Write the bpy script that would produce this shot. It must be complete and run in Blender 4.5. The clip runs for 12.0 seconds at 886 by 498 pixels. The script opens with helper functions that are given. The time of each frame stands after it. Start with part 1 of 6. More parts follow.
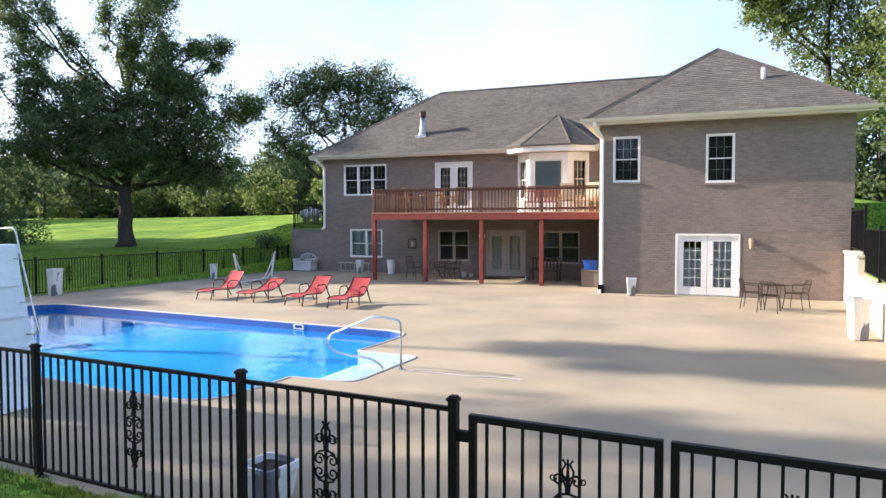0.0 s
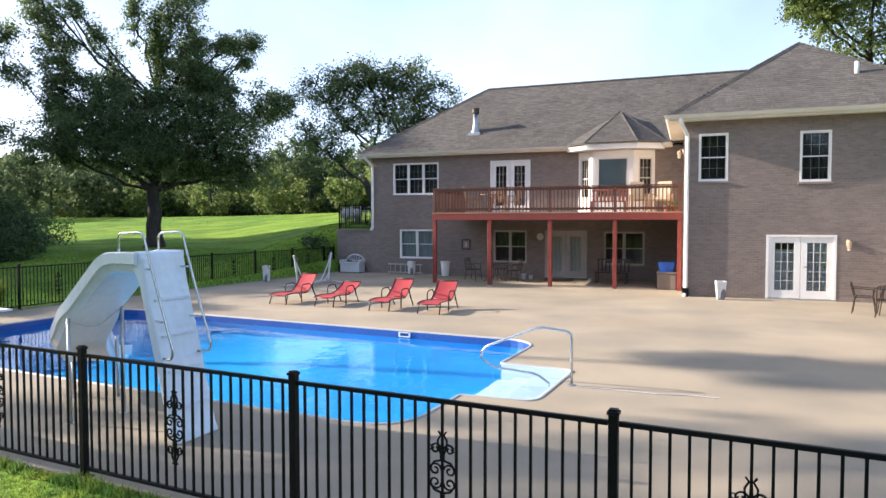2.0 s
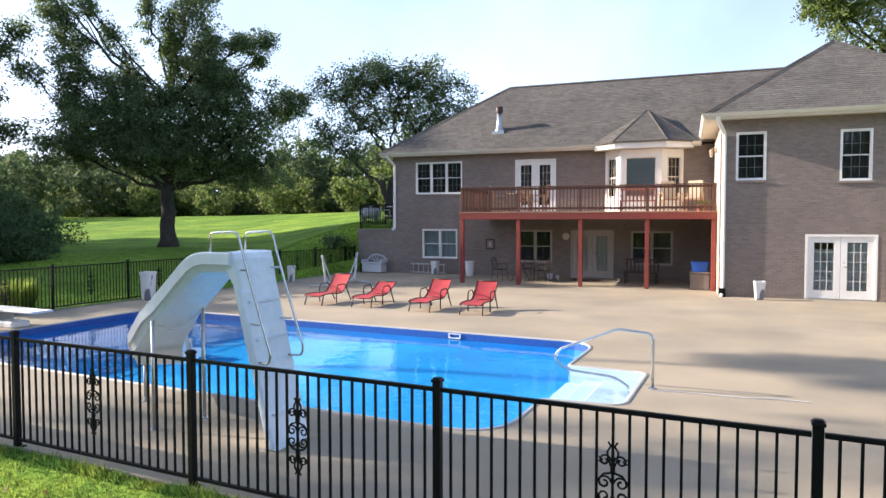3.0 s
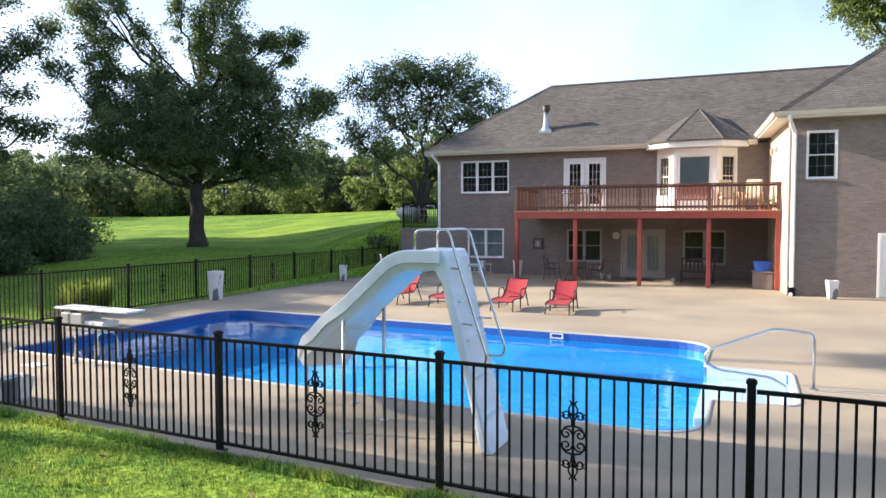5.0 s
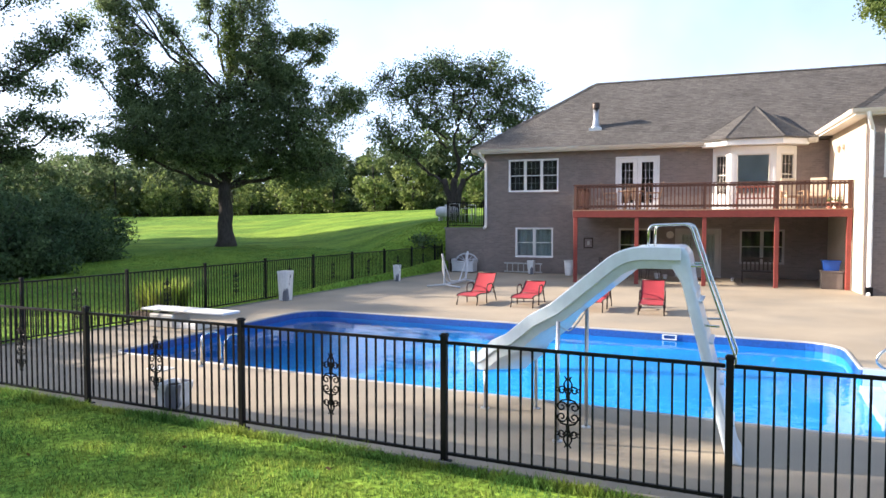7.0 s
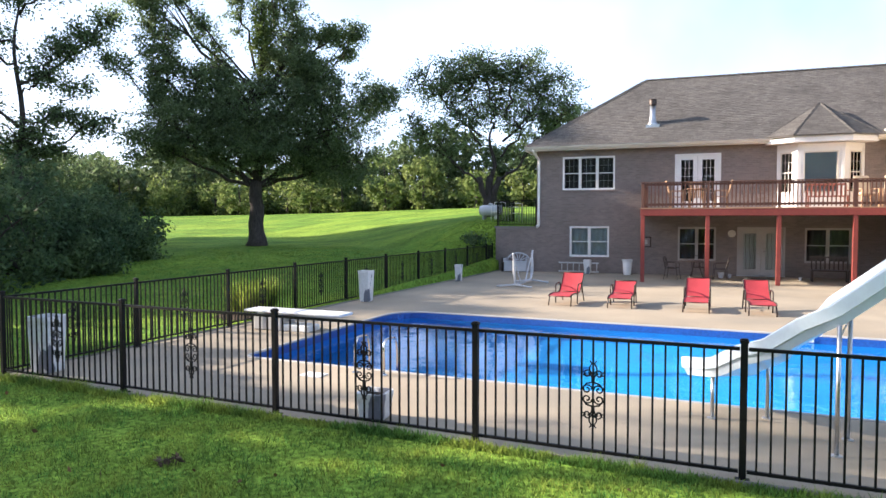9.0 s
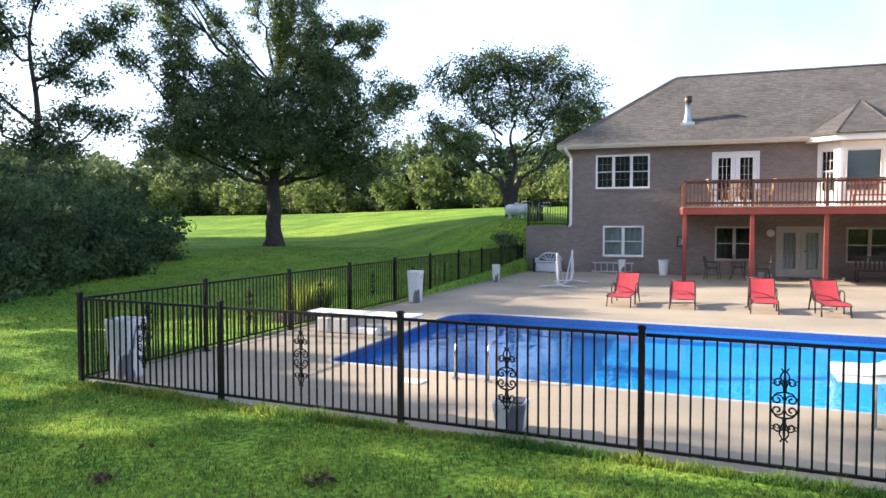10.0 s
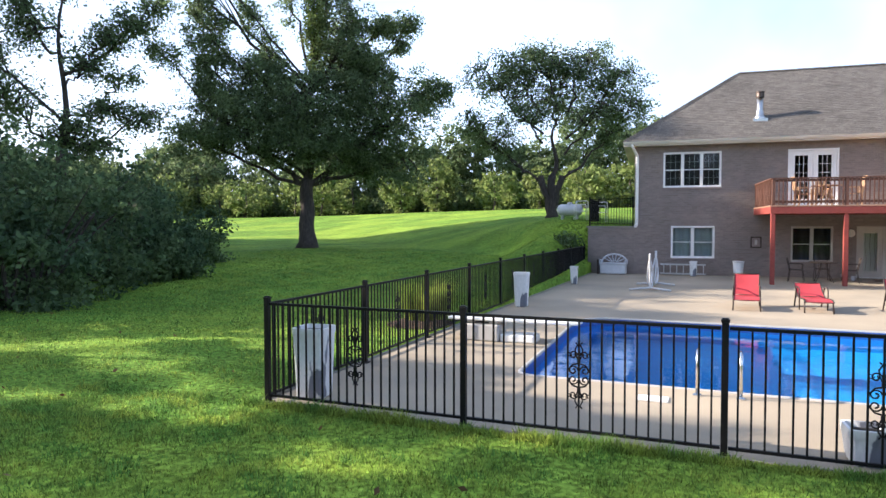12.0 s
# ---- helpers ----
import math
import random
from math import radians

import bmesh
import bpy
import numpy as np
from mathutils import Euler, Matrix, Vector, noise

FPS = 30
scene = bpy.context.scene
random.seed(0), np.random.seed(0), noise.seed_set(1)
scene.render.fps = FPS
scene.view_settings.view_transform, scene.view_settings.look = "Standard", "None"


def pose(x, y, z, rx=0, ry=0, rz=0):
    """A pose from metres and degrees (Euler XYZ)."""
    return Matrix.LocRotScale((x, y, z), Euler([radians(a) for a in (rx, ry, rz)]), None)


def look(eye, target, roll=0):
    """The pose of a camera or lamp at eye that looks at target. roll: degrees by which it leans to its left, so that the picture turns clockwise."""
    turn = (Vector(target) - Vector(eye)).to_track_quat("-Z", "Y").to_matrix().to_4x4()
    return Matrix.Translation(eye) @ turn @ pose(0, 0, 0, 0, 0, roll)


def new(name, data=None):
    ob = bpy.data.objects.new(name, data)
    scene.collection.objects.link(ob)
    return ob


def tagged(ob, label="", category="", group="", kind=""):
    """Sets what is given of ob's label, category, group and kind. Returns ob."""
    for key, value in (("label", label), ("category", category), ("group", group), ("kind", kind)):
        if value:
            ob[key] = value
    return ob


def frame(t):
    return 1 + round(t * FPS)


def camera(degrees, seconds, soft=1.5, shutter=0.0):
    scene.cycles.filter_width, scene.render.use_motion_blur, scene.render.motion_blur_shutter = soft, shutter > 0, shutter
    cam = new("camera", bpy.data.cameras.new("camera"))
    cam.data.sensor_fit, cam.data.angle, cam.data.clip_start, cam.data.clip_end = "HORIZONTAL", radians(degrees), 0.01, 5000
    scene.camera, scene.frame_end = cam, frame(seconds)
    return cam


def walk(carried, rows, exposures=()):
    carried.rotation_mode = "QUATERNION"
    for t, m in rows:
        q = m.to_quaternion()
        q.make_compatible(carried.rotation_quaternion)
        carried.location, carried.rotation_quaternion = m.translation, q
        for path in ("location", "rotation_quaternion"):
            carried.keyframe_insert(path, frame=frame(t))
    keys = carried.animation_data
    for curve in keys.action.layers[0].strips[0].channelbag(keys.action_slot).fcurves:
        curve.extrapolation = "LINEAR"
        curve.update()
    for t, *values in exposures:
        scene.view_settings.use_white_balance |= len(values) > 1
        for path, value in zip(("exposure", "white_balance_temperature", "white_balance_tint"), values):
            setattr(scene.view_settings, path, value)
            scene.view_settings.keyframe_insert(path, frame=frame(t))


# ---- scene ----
cam = camera(67.5, 12.0)
PATH = [
    (0.0, 4.241, 0.790, 2.327, 25.74, -2.32, 0.05),
    (0.5, 3.489, 0.749, 2.349, 25.65, -2.34, 0.05),
    (1.0, 2.789, 0.681, 2.365, 25.56, -2.36, 0.05),
    (1.5, 2.137, 0.594, 2.373, 25.48, -2.38, 0.05),
    (2.0, 1.525, 0.499, 2.376, 25.41, -2.40, 0.05),
    (2.5, 0.950, 0.388, 2.374, 25.33, -2.41, 0.05),
    (3.0, 0.407, 0.247, 2.371, 25.26, -2.43, 0.05),
    (3.5, -0.115, 0.070, 2.368, 25.18, -2.44, 0.05),
    (4.0, -0.631, -0.132, 2.362, 25.09, -2.44, 0.05),
    (4.5, -1.154, -0.340, 2.355, 25.00, -2.44, 0.05),
    (5.0, -1.694, -0.535, 2.343, 24.90, -2.44, 0.05),
    (5.5, -2.254, -0.703, 2.329, 24.79, -2.43, 0.05),
    (6.0, -2.831, -0.845, 2.313, 24.68, -2.42, 0.05),
    (6.5, -3.416, -0.974, 2.299, 24.56, -2.41, 0.05),
    (7.0, -4.005, -1.104, 2.287, 24.44, -2.40, 0.05),
    (7.5, -4.606, -1.241, 2.277, 24.30, -2.41, 0.05),
    (8.0, -5.236, -1.378, 2.267, 24.15, -2.41, 0.05),
    (8.5, -5.913, -1.503, 2.253, 23.99, -2.41, 0.05),
    (9.0, -6.651, -1.600, 2.234, 23.80, -2.41, 0.05),
    (9.5, -7.450, -1.661, 2.208, 23.58, -2.39, 0.05),
    (10.0, -8.292, -1.690, 2.176, 23.35, -2.35, 0.05),
    (10.5, -9.148, -1.696, 2.141, 23.10, -2.30, 0.05),
    (11.0, -9.990, -1.694, 2.106, 22.84, -2.23, 0.05),
    (11.5, -10.801, -1.695, 2.075, 22.57, -2.16, 0.05),
    (12.0, -11.576, -1.708, 2.047, 22.30, -2.07, 0.05),
]
walk(cam, [(t, pose(x, y, z, 90 + pitch, roll, yaw)) for t, x, y, z, yaw, pitch, roll in PATH],
     exposures=[(0.0, 1.38, 5600, 20), (2.5, 1.26, 5600, 20), (6.0, 1.4, 5640, 20), (9.0, 1.54, 5640, 20), (12.0, 1.63, 5560, 20)])

# ---- light ----
SUN_EL, SUN_OFF = 23.0, 11.5
world = bpy.data.worlds.new("sky")
world.use_nodes = True
scene.world = world
wn = world.node_tree
sky = wn.nodes.new("ShaderNodeTexSky")
sky.sky_type = "NISHITA"
sky.sun_disc = False
sky.sun_elevation = radians(SUN_EL)
sky.sun_rotation = radians(270 - SUN_OFF)
sky.dust_density = 3.0
sky.air_density = 1.2
# thin bright haze that thickens towards the horizon, with soft cloud
tcw = wn.nodes.new("ShaderNodeTexCoord")
sep = wn.nodes.new("ShaderNodeSeparateXYZ")
wn.links.new(tcw.outputs["Generated"], sep.inputs[0])
mrw = wn.nodes.new("ShaderNodeMapRange")
mrw.inputs["From Min"].default_value, mrw.inputs["From Max"].default_value = 0.18, 0.55
mrw.inputs["To Min"].default_value, mrw.inputs["To Max"].default_value = 1.15, 0.5
wn.links.new(sep.outputs["Z"], mrw.inputs["Value"])
nzw = wn.nodes.new("ShaderNodeTexNoise")
nzw.inputs["Scale"].default_value, nzw.inputs["Detail"].default_value = 2.4, 5
wn.links.new(tcw.outputs["Generated"], nzw.inputs["Vector"])
cl = wn.nodes.new("ShaderNodeMapRange")
cl.inputs["From Min"].default_value, cl.inputs["From Max"].default_value = 0.35, 0.65
cl.inputs["To Min"].default_value, cl.inputs["To Max"].default_value = 0.75, 1.3
wn.links.new(nzw.outputs["Fac"], cl.inputs["Value"])
mw = wn.nodes.new("ShaderNodeMath")
mw.operation = "MULTIPLY"
wn.links.new(mrw.outputs[0], mw.inputs[0])
wn.links.new(cl.outputs[0], mw.inputs[1])
haze = wn.nodes.new("ShaderNodeBackground")
haze.inputs[0].default_value = (0.71, 0.86, 1.0, 1)
mh = wn.nodes.new("ShaderNodeMath")
mh.operation = "MULTIPLY"
mh.inputs[1].default_value = 0.355
wn.links.new(mw.outputs[0], mh.inputs[0])
wn.links.new(mh.outputs[0], haze.inputs[1])
bg = wn.nodes["Background"]
wn.links.new(sky.outputs[0], bg.inputs[0])
bg.inputs[1].default_value = 0.05
add = wn.nodes.new("ShaderNodeAddShader")
wn.links.new(bg.outputs[0], add.inputs[0])
wn.links.new(haze.outputs[0], add.inputs[1])
wn.links.new(add.outputs[0], wn.nodes["World Output"].inputs["Surface"])
sun = new("sun", bpy.data.lights.new("sun", "SUN"))
sun.data.energy = 5.3
sun.data.angle = radians(0.6)
sun.data.color = (1.0, 0.84, 0.58)
sun_dir = Vector((-math.cos(radians(SUN_EL)) * math.cos(radians(SUN_OFF)), -math.cos(radians(SUN_EL)) * math.sin(radians(SUN_OFF)), math.sin(radians(SUN_EL))))
sun.matrix_world = look(sun_dir * 60, (0, 0, 0))

# ---- materials ----
def ramp_mul(nt, colour_socket, noise_socket, amount):
    """Multiply a colour by 1 - amount .. 1 + amount along a noise."""
    mr = nt.nodes.new("ShaderNodeMapRange")
    mr.inputs["From Min"].default_value, mr.inputs["From Max"].default_value = 0.3, 0.7
    mr.inputs["To Min"].default_value, mr.inputs["To Max"].default_value = 1 - amount, 1 + amount
    nt.links.new(noise_socket, mr.inputs["Value"])
    mx = nt.nodes.new("ShaderNodeVectorMath")
    mx.operation = "SCALE"
    nt.links.new(colour_socket, mx.inputs[0])
    nt.links.new(mr.outputs[0], mx.inputs["Scale"])
    return mx.outputs[0]


def mat(name, col, rough=0.7, metal=0.0, grain=(60, 0.12), stain=(1.2, 0.15), bump=0.1, stretch=(1, 1, 1), island=0.0, each=0.0, col2=None, mix_scale=0.6, mix_at=(0.45, 0.6), coat=0.0, spec=0.5):
    m = bpy.data.materials.new(name)
    m.use_nodes = True
    nt = m.node_tree
    b = nt.nodes["Principled BSDF"]
    tc = nt.nodes.new("ShaderNodeTexCoord")
    mp = nt.nodes.new("ShaderNodeMapping")
    mp.inputs["Scale"].default_value = stretch
    nt.links.new(tc.outputs["Object"], mp.inputs[0])

    def nz(scale, detail=4):
        n = nt.nodes.new("ShaderNodeTexNoise")
        n.inputs["Scale"].default_value, n.inputs["Detail"].default_value = scale, detail
        nt.links.new(mp.outputs[0], n.inputs["Vector"])
        return n.outputs["Fac"]

    rgb = nt.nodes.new("ShaderNodeRGB")
    rgb.outputs[0].default_value = (*col, 1)
    c = rgb.outputs[0]
    if col2:
        mr = nt.nodes.new("ShaderNodeMapRange")
        mr.inputs["From Min"].default_value, mr.inputs["From Max"].default_value = mix_at
        nt.links.new(nz(mix_scale, 6), mr.inputs["Value"])
        mx = nt.nodes.new("ShaderNodeMix")
        mx.data_type = "RGBA"
        nt.links.new(mr.outputs[0], mx.inputs["Factor"])
        nt.links.new(c, mx.inputs["A"])
        mx.inputs["B"].default_value = (*col2, 1)
        c = mx.outputs["Result"]
    fine = nz(grain[0])
    c = ramp_mul(nt, c, fine, grain[1])
    c = ramp_mul(nt, c, nz(stain[0], 5), stain[1])
    if island:
        g = nt.nodes.new("ShaderNodeNewGeometry")
        mr = nt.nodes.new("ShaderNodeMapRange")
        mr.inputs["To Min"].default_value, mr.inputs["To Max"].default_value = 0.3, 0.7
        nt.links.new(g.outputs["Random Per Island"], mr.inputs["Value"])
        c = ramp_mul(nt, c, mr.outputs[0], island)
    if each:
        g = nt.nodes.new("ShaderNodeObjectInfo")
        mr = nt.nodes.new("ShaderNodeMapRange")
        mr.inputs["To Min"].default_value, mr.inputs["To Max"].default_value = 0.3, 0.7
        nt.links.new(g.outputs["Random"], mr.inputs["Value"])
        c = ramp_mul(nt, c, mr.outputs[0], each)
    nt.links.new(c, b.inputs["Base Color"])
    b.inputs["Roughness"].default_value = rough
    b.inputs["Metallic"].default_value = metal
    b.inputs["Specular IOR Level"].default_value = spec
    b.inputs["Coat Weight"].default_value = coat
    if bump:
        bp = nt.nodes.new("ShaderNodeBump")
        bp.inputs["Strength"].default_value, bp.inputs["Distance"].default_value = bump, 0.02
        nt.links.new(fine, bp.inputs["Height"])
        nt.links.new(bp.outputs[0], b.inputs["Normal"])
    return m


def leaf_mat(name, col, col2, trans=0.35, island=0.45, scale=0.5):
    m = bpy.data.materials.new(name)
    m.use_nodes = True
    nt = m.node_tree
    b = nt.nodes["Principled BSDF"]
    g = nt.nodes.new("ShaderNodeNewGeometry")
    tc = nt.nodes.new("ShaderNodeTexCoord")
    n = nt.nodes.new("ShaderNodeTexNoise")
    n.inputs["Scale"].default_value = scale
    nt.links.new(tc.outputs["Object"], n.inputs["Vector"])
    mx = nt.nodes.new("ShaderNodeMix")
    mx.data_type = "RGBA"
    mx.inputs["A"].default_value, mx.inputs["B"].default_value = (*col, 1), (*col2, 1)
    mr0 = nt.nodes.new("ShaderNodeMapRange")
    mr0.inputs["From Min"].default_value, mr0.inputs["From Max"].default_value = 0.38, 0.62
    nt.links.new(n.outputs["Fac"], mr0.inputs["Value"])
    nt.links.new(mr0.outputs[0], mx.inputs["Factor"])
    mr = nt.nodes.new("ShaderNodeMapRange")
    mr.inputs["To Min"].default_value, mr.inputs["To Max"].default_value = 0.3, 0.7
    nt.links.new(g.outputs["Random Per Island"], mr.inputs["Value"])
    c = ramp_mul(nt, mx.outputs["Result"], mr.outputs[0], island)
    nt.links.new(c, b.inputs["Base Color"])
    b.inputs["Roughness"].default_value = 0.55
    b.inputs["Specular IOR Level"].default_value = 0.12
    t = nt.nodes.new("ShaderNodeBsdfTranslucent")
    nt.links.new(c, t.inputs["Color"])
    ms = nt.nodes.new("ShaderNodeMixShader")
    ms.inputs[0].default_value = trans
    nt.links.new(b.outputs[0], ms.inputs[1])
    nt.links.new(t.outputs[0], ms.inputs[2])
    nt.links.new(ms.outputs[0], nt.nodes["Material Output"].inputs["Surface"])
    return m


def clear_mat(name, tint, ior, ripple=0.0, scale=2.0, rough=0.0, bend=False):
    """See-through sheet with a Fresnel gloss, for panes and for water."""
    m = bpy.data.materials.new(name)
    m.use_nodes = True
    nt = m.node_tree
    nt.nodes.remove(nt.nodes["Principled BSDF"])
    tr = nt.nodes.new("ShaderNodeBsdfRefraction" if bend else "ShaderNodeBsdfTransparent")
    tr.inputs[0].default_value = (*tint, 1)
    if bend:
        tr.inputs["IOR"].default_value = ior
        tr.inputs["Roughness"].default_value = 0.0
    gl = nt.nodes.new("ShaderNodeBsdfGlossy")
    gl.inputs["Roughness"].default_value = rough
    fr = nt.nodes.new("ShaderNodeFresnel")
    fr.inputs["IOR"].default_value = ior
    ms = nt.nodes.new("ShaderNodeMixShader")
    nt.links.new(fr.outputs[0], ms.inputs[0])
    nt.links.new(tr.outputs[0], ms.inputs[1])
    nt.links.new(gl.outputs[0], ms.inputs[2])
    nt.links.new(ms.outputs[0], nt.nodes["Material Output"].inputs["Surface"])
    if ripple:
        tc = nt.nodes.new("ShaderNodeTexCoord")
        n = nt.nodes.new("ShaderNodeTexNoise")
        n.inputs["Scale"].default_value, n.inputs["Detail"].default_value = scale, 3
        nt.links.new(tc.outputs["Object"], n.inputs["Vector"])
        bp = nt.nodes.new("ShaderNodeBump")
        bp.inputs["Strength"].default_value, bp.inputs["Distance"].default_value = ripple, 0.05
        nt.links.new(n.outputs["Fac"], bp.inputs["Height"])
        nt.links.new(bp.outputs[0], gl.inputs["Normal"])
        nt.links.new(bp.outputs[0], fr.inputs["Normal"])
        if bend:
            nt.links.new(bp.outputs[0], tr.inputs["Normal"])
    return m


M_BRICK = mat("brick_taupe", (0.228, 0.188, 0.165), 0.85, grain=(45, 0.2), stain=(0.7, 0.12), bump=0.3, island=0.12, each=0.12)
M_MORTAR = mat("mortar", (0.235, 0.2, 0.183), 0.95, grain=(120, 0.2), stain=(0.8, 0.15), bump=0.3)
M_SHINGLE = mat("asphalt_shingle", (0.098, 0.089, 0.08), 0.95, grain=(42, 0.65), stain=(0.5, 0.14), bump=0.6, island=0.2)
M_WHITE = mat("white_paint", (0.78, 0.77, 0.74), 0.45, grain=(30, 0.03), stain=(1.5, 0.05), bump=0.03)
M_CREAM = mat("cream_trim", (0.66, 0.62, 0.54), 0.55, grain=(30, 0.04), stain=(0.9, 0.07), bump=0.04)
M_STUCCO = mat("cream_stucco", (0.57, 0.50, 0.39), 0.85, grain=(70, 0.1), stain=(0.9, 0.1), bump=0.25)
M_GLASS = clear_mat("window_glass", (0.84, 0.88, 0.89), 1.35)
M_LANTERN = mat("tan_lantern", (0.36, 0.28, 0.2), 0.55, grain=(30, 0.1), stain=(3, 0.15), bump=0.1)
# cream darkened for the shade under the deck; also on the plaque's mark
M_DIMMED = mat("darkened_cream_paint", (0.42, 0.39, 0.35), 0.6, grain=(30, 0.06), stain=(1.5, 0.1), bump=0.04)
M_BLINDW = mat("white_blind", (0.62, 0.63, 0.62), 0.6, grain=(20, 0.06), stain=(3, 0.08), bump=0.0)
M_BLIND = mat("window_blind", (0.46, 0.48, 0.47), 0.6, grain=(20, 0.06), stain=(3, 0.08), bump=0.0)
M_CURTAIN = mat("dark_curtain", (0.07, 0.06, 0.055), 0.9, grain=(20, 0.1), stain=(3, 0.2), bump=0.1)
M_ROOM = mat("dim_room", (0.22, 0.2, 0.18), 0.9, grain=(8, 0.05), stain=(0.8, 0.1), bump=0.0)
M_CONC = mat("patio_concrete", (0.335, 0.278, 0.196), 0.88, grain=(70, 0.1), stain=(0.35, 0.14), bump=0.15, col2=(0.262, 0.227, 0.17), mix_scale=0.5, mix_at=(0.42, 0.68))
M_CURB = mat("curb_concrete", (0.21, 0.195, 0.17), 0.92, grain=(60, 0.15), stain=(0.9, 0.2), bump=0.25)
M_COPING = mat("pool_coping", (0.37, 0.36, 0.34), 0.5, grain=(40, 0.04), stain=(1.0, 0.06), bump=0.03)
M_LINER = mat("pool_liner", (0.024, 0.285, 0.64), 0.5, grain=(14, 0.08), stain=(0.8, 0.08), bump=0.02)
M_BAND = mat("pool_waterline_band", (0.02, 0.08, 0.30), 0.4, grain=(20, 0.25), stain=(2, 0.1), bump=0.02)
M_WATER = clear_mat("pool_water", (0.80, 0.93, 1.0), 1.33, ripple=0.16, scale=2.6, bend=True)
M_STEP = mat("pool_step_shell", (0.46, 0.56, 0.67), 0.4, grain=(30, 0.04), stain=(1.0, 0.08), bump=0.02)
M_REDWOOD = mat("red_stained_timber", (0.205, 0.036, 0.026), 0.65, grain=(30, 0.2), stain=(1.2, 0.18), bump=0.2, stretch=(0.3, 0.3, 1), each=0.12)
M_RAIL = mat("brown_stained_timber", (0.115, 0.05, 0.032), 0.7, grain=(40, 0.22), stain=(1.5, 0.2), bump=0.2, each=0.15)
M_BOARD = mat("deck_board_wood", (0.33, 0.19, 0.12), 0.75, grain=(30, 0.25), stain=(1.0, 0.15), bump=0.2, each=0.15)
M_BLACK = mat("black_powder_coat", (0.006, 0.006, 0.0068), 0.5, grain=(60, 0.2), stain=(3, 0.2), bump=0.05, spec=0.16)
M_CHROME = mat("stainless_steel", (0.62, 0.62, 0.60), 0.22, metal=1.0, grain=(40, 0.05), stain=(3, 0.08), bump=0.02)
M_GALV = mat("galvanised_steel", (0.55, 0.55, 0.54), 0.35, metal=1.0, grain=(30, 0.12), stain=(4, 0.15), bump=0.05)
M_BARK = mat("bark", (0.05, 0.04, 0.034), 0.95, grain=(14, 0.4), stain=(2, 0.25), bump=1.0, stretch=(1, 1, 0.25))
M_GRASSGROUND = mat("lawn_soil", (0.115, 0.205, 0.028), 0.95, grain=(14, 0.7), stain=(0.5, 0.25), bump=0.8, col2=(0.175, 0.265, 0.033), mix_scale=0.15, spec=0.05)
M_BLADE = leaf_mat("grass_blade", (0.11, 0.22, 0.045), (0.25, 0.32, 0.054), 0.5, 0.6, 2.2)
M_LEAF = leaf_mat("oak_leaf", (0.11, 0.152, 0.076), (0.155, 0.205, 0.088), 0.6)
M_LEAF_LIGHT = leaf_mat("light_leaf", (0.12, 0.17, 0.05), (0.19, 0.23, 0.07), 0.5)
# lighter, greyer leaf with the haze of distance mixed into its colour
M_LEAF_HAZE = leaf_mat("hazed_leaf", (0.095, 0.135, 0.065), (0.14, 0.185, 0.075), 0.5)
M_LEAF_DARK = leaf_mat("shrub_leaf", (0.06, 0.1, 0.05), (0.125, 0.18, 0.075), 0.45, 0.5, 0.8)
M_LEAF_YEL = leaf_mat("yellow_grass_leaf", (0.26, 0.36, 0.05), (0.37, 0.43, 0.08), 0.55)
M_SLIDE = mat("slide_fibreglass", (0.64, 0.72, 0.79), 0.32, grain=(12, 0.04), stain=(1.5, 0.07), bump=0.02, coat=0.3)
M_RED = mat("red_sling_fabric", (0.34, 0.028, 0.036), 0.8, grain=(180, 0.12), stain=(3, 0.1), bump=0.2, each=0.1)
M_BRONZE = mat("dark_bronze_frame", (0.05, 0.035, 0.028), 0.42, metal=0.4, grain=(50, 0.2), stain=(4, 0.2), bump=0.05)
M_PLANTER = mat("streaked_white_urn", (0.68, 0.68, 0.67), 0.55, grain=(25, 0.08), stain=(3, 0.1), bump=0.08, col2=(0.13, 0.14, 0.17), mix_scale=3.0, mix_at=(0.54, 0.58), stretch=(1.4, 1.4, 0.6))
M_PLASTIC = mat("white_plastic", (0.68, 0.68, 0.66), 0.45, grain=(20, 0.03), stain=(2, 0.08), bump=0.02)
M_SOIL = mat("potting_soil", (0.03, 0.024, 0.018), 0.95, grain=(40, 0.4), stain=(4, 0.2), bump=0.6)
M_BLUEBIN = mat("blue_plastic", (0.02, 0.09, 0.42), 0.45, grain=(20, 0.05), stain=(2, 0.1), bump=0.02)
M_GREYBOX = mat("grey_resin", (0.52, 0.53, 0.55), 0.55, grain=(20, 0.05), stain=(2, 0.1), bump=0.03)
# brownish box colour that takes in the shadow below the deck
M_BOXDIM = mat("shade_darkened_resin", (0.17, 0.14, 0.12), 0.6, grain=(20, 0.08), stain=(2, 0.15), bump=0.03)
M_TEAK = mat("weathered_teak", (0.40, 0.25, 0.14), 0.7, grain=(30, 0.2), stain=(2, 0.15), bump=0.15)
M_DRYLEAF = leaf_mat("dry_leaf", (0.10, 0.055, 0.03), (0.16, 0.10, 0.045), 0.2, 0.5)
M_MULCH = mat("dry_mulch", (0.10, 0.065, 0.04), 0.95, grain=(30, 0.4), stain=(2, 0.3), bump=0.8)
M_BLOCK = mat("retaining_wall_block", (0.235, 0.19, 0.17), 0.9, grain=(30, 0.2), stain=(0.8, 0.15), bump=0.3)


# ---- building blocks ----
BASE = {}


# the house stands at a slight angle to the fence: what belongs to it is laid out square and turned by this
HOUSE = pose(-13.5, 26.88, 0, 0, 0, 5.0) @ Matrix.Translation((13.5, -26.88, 0))


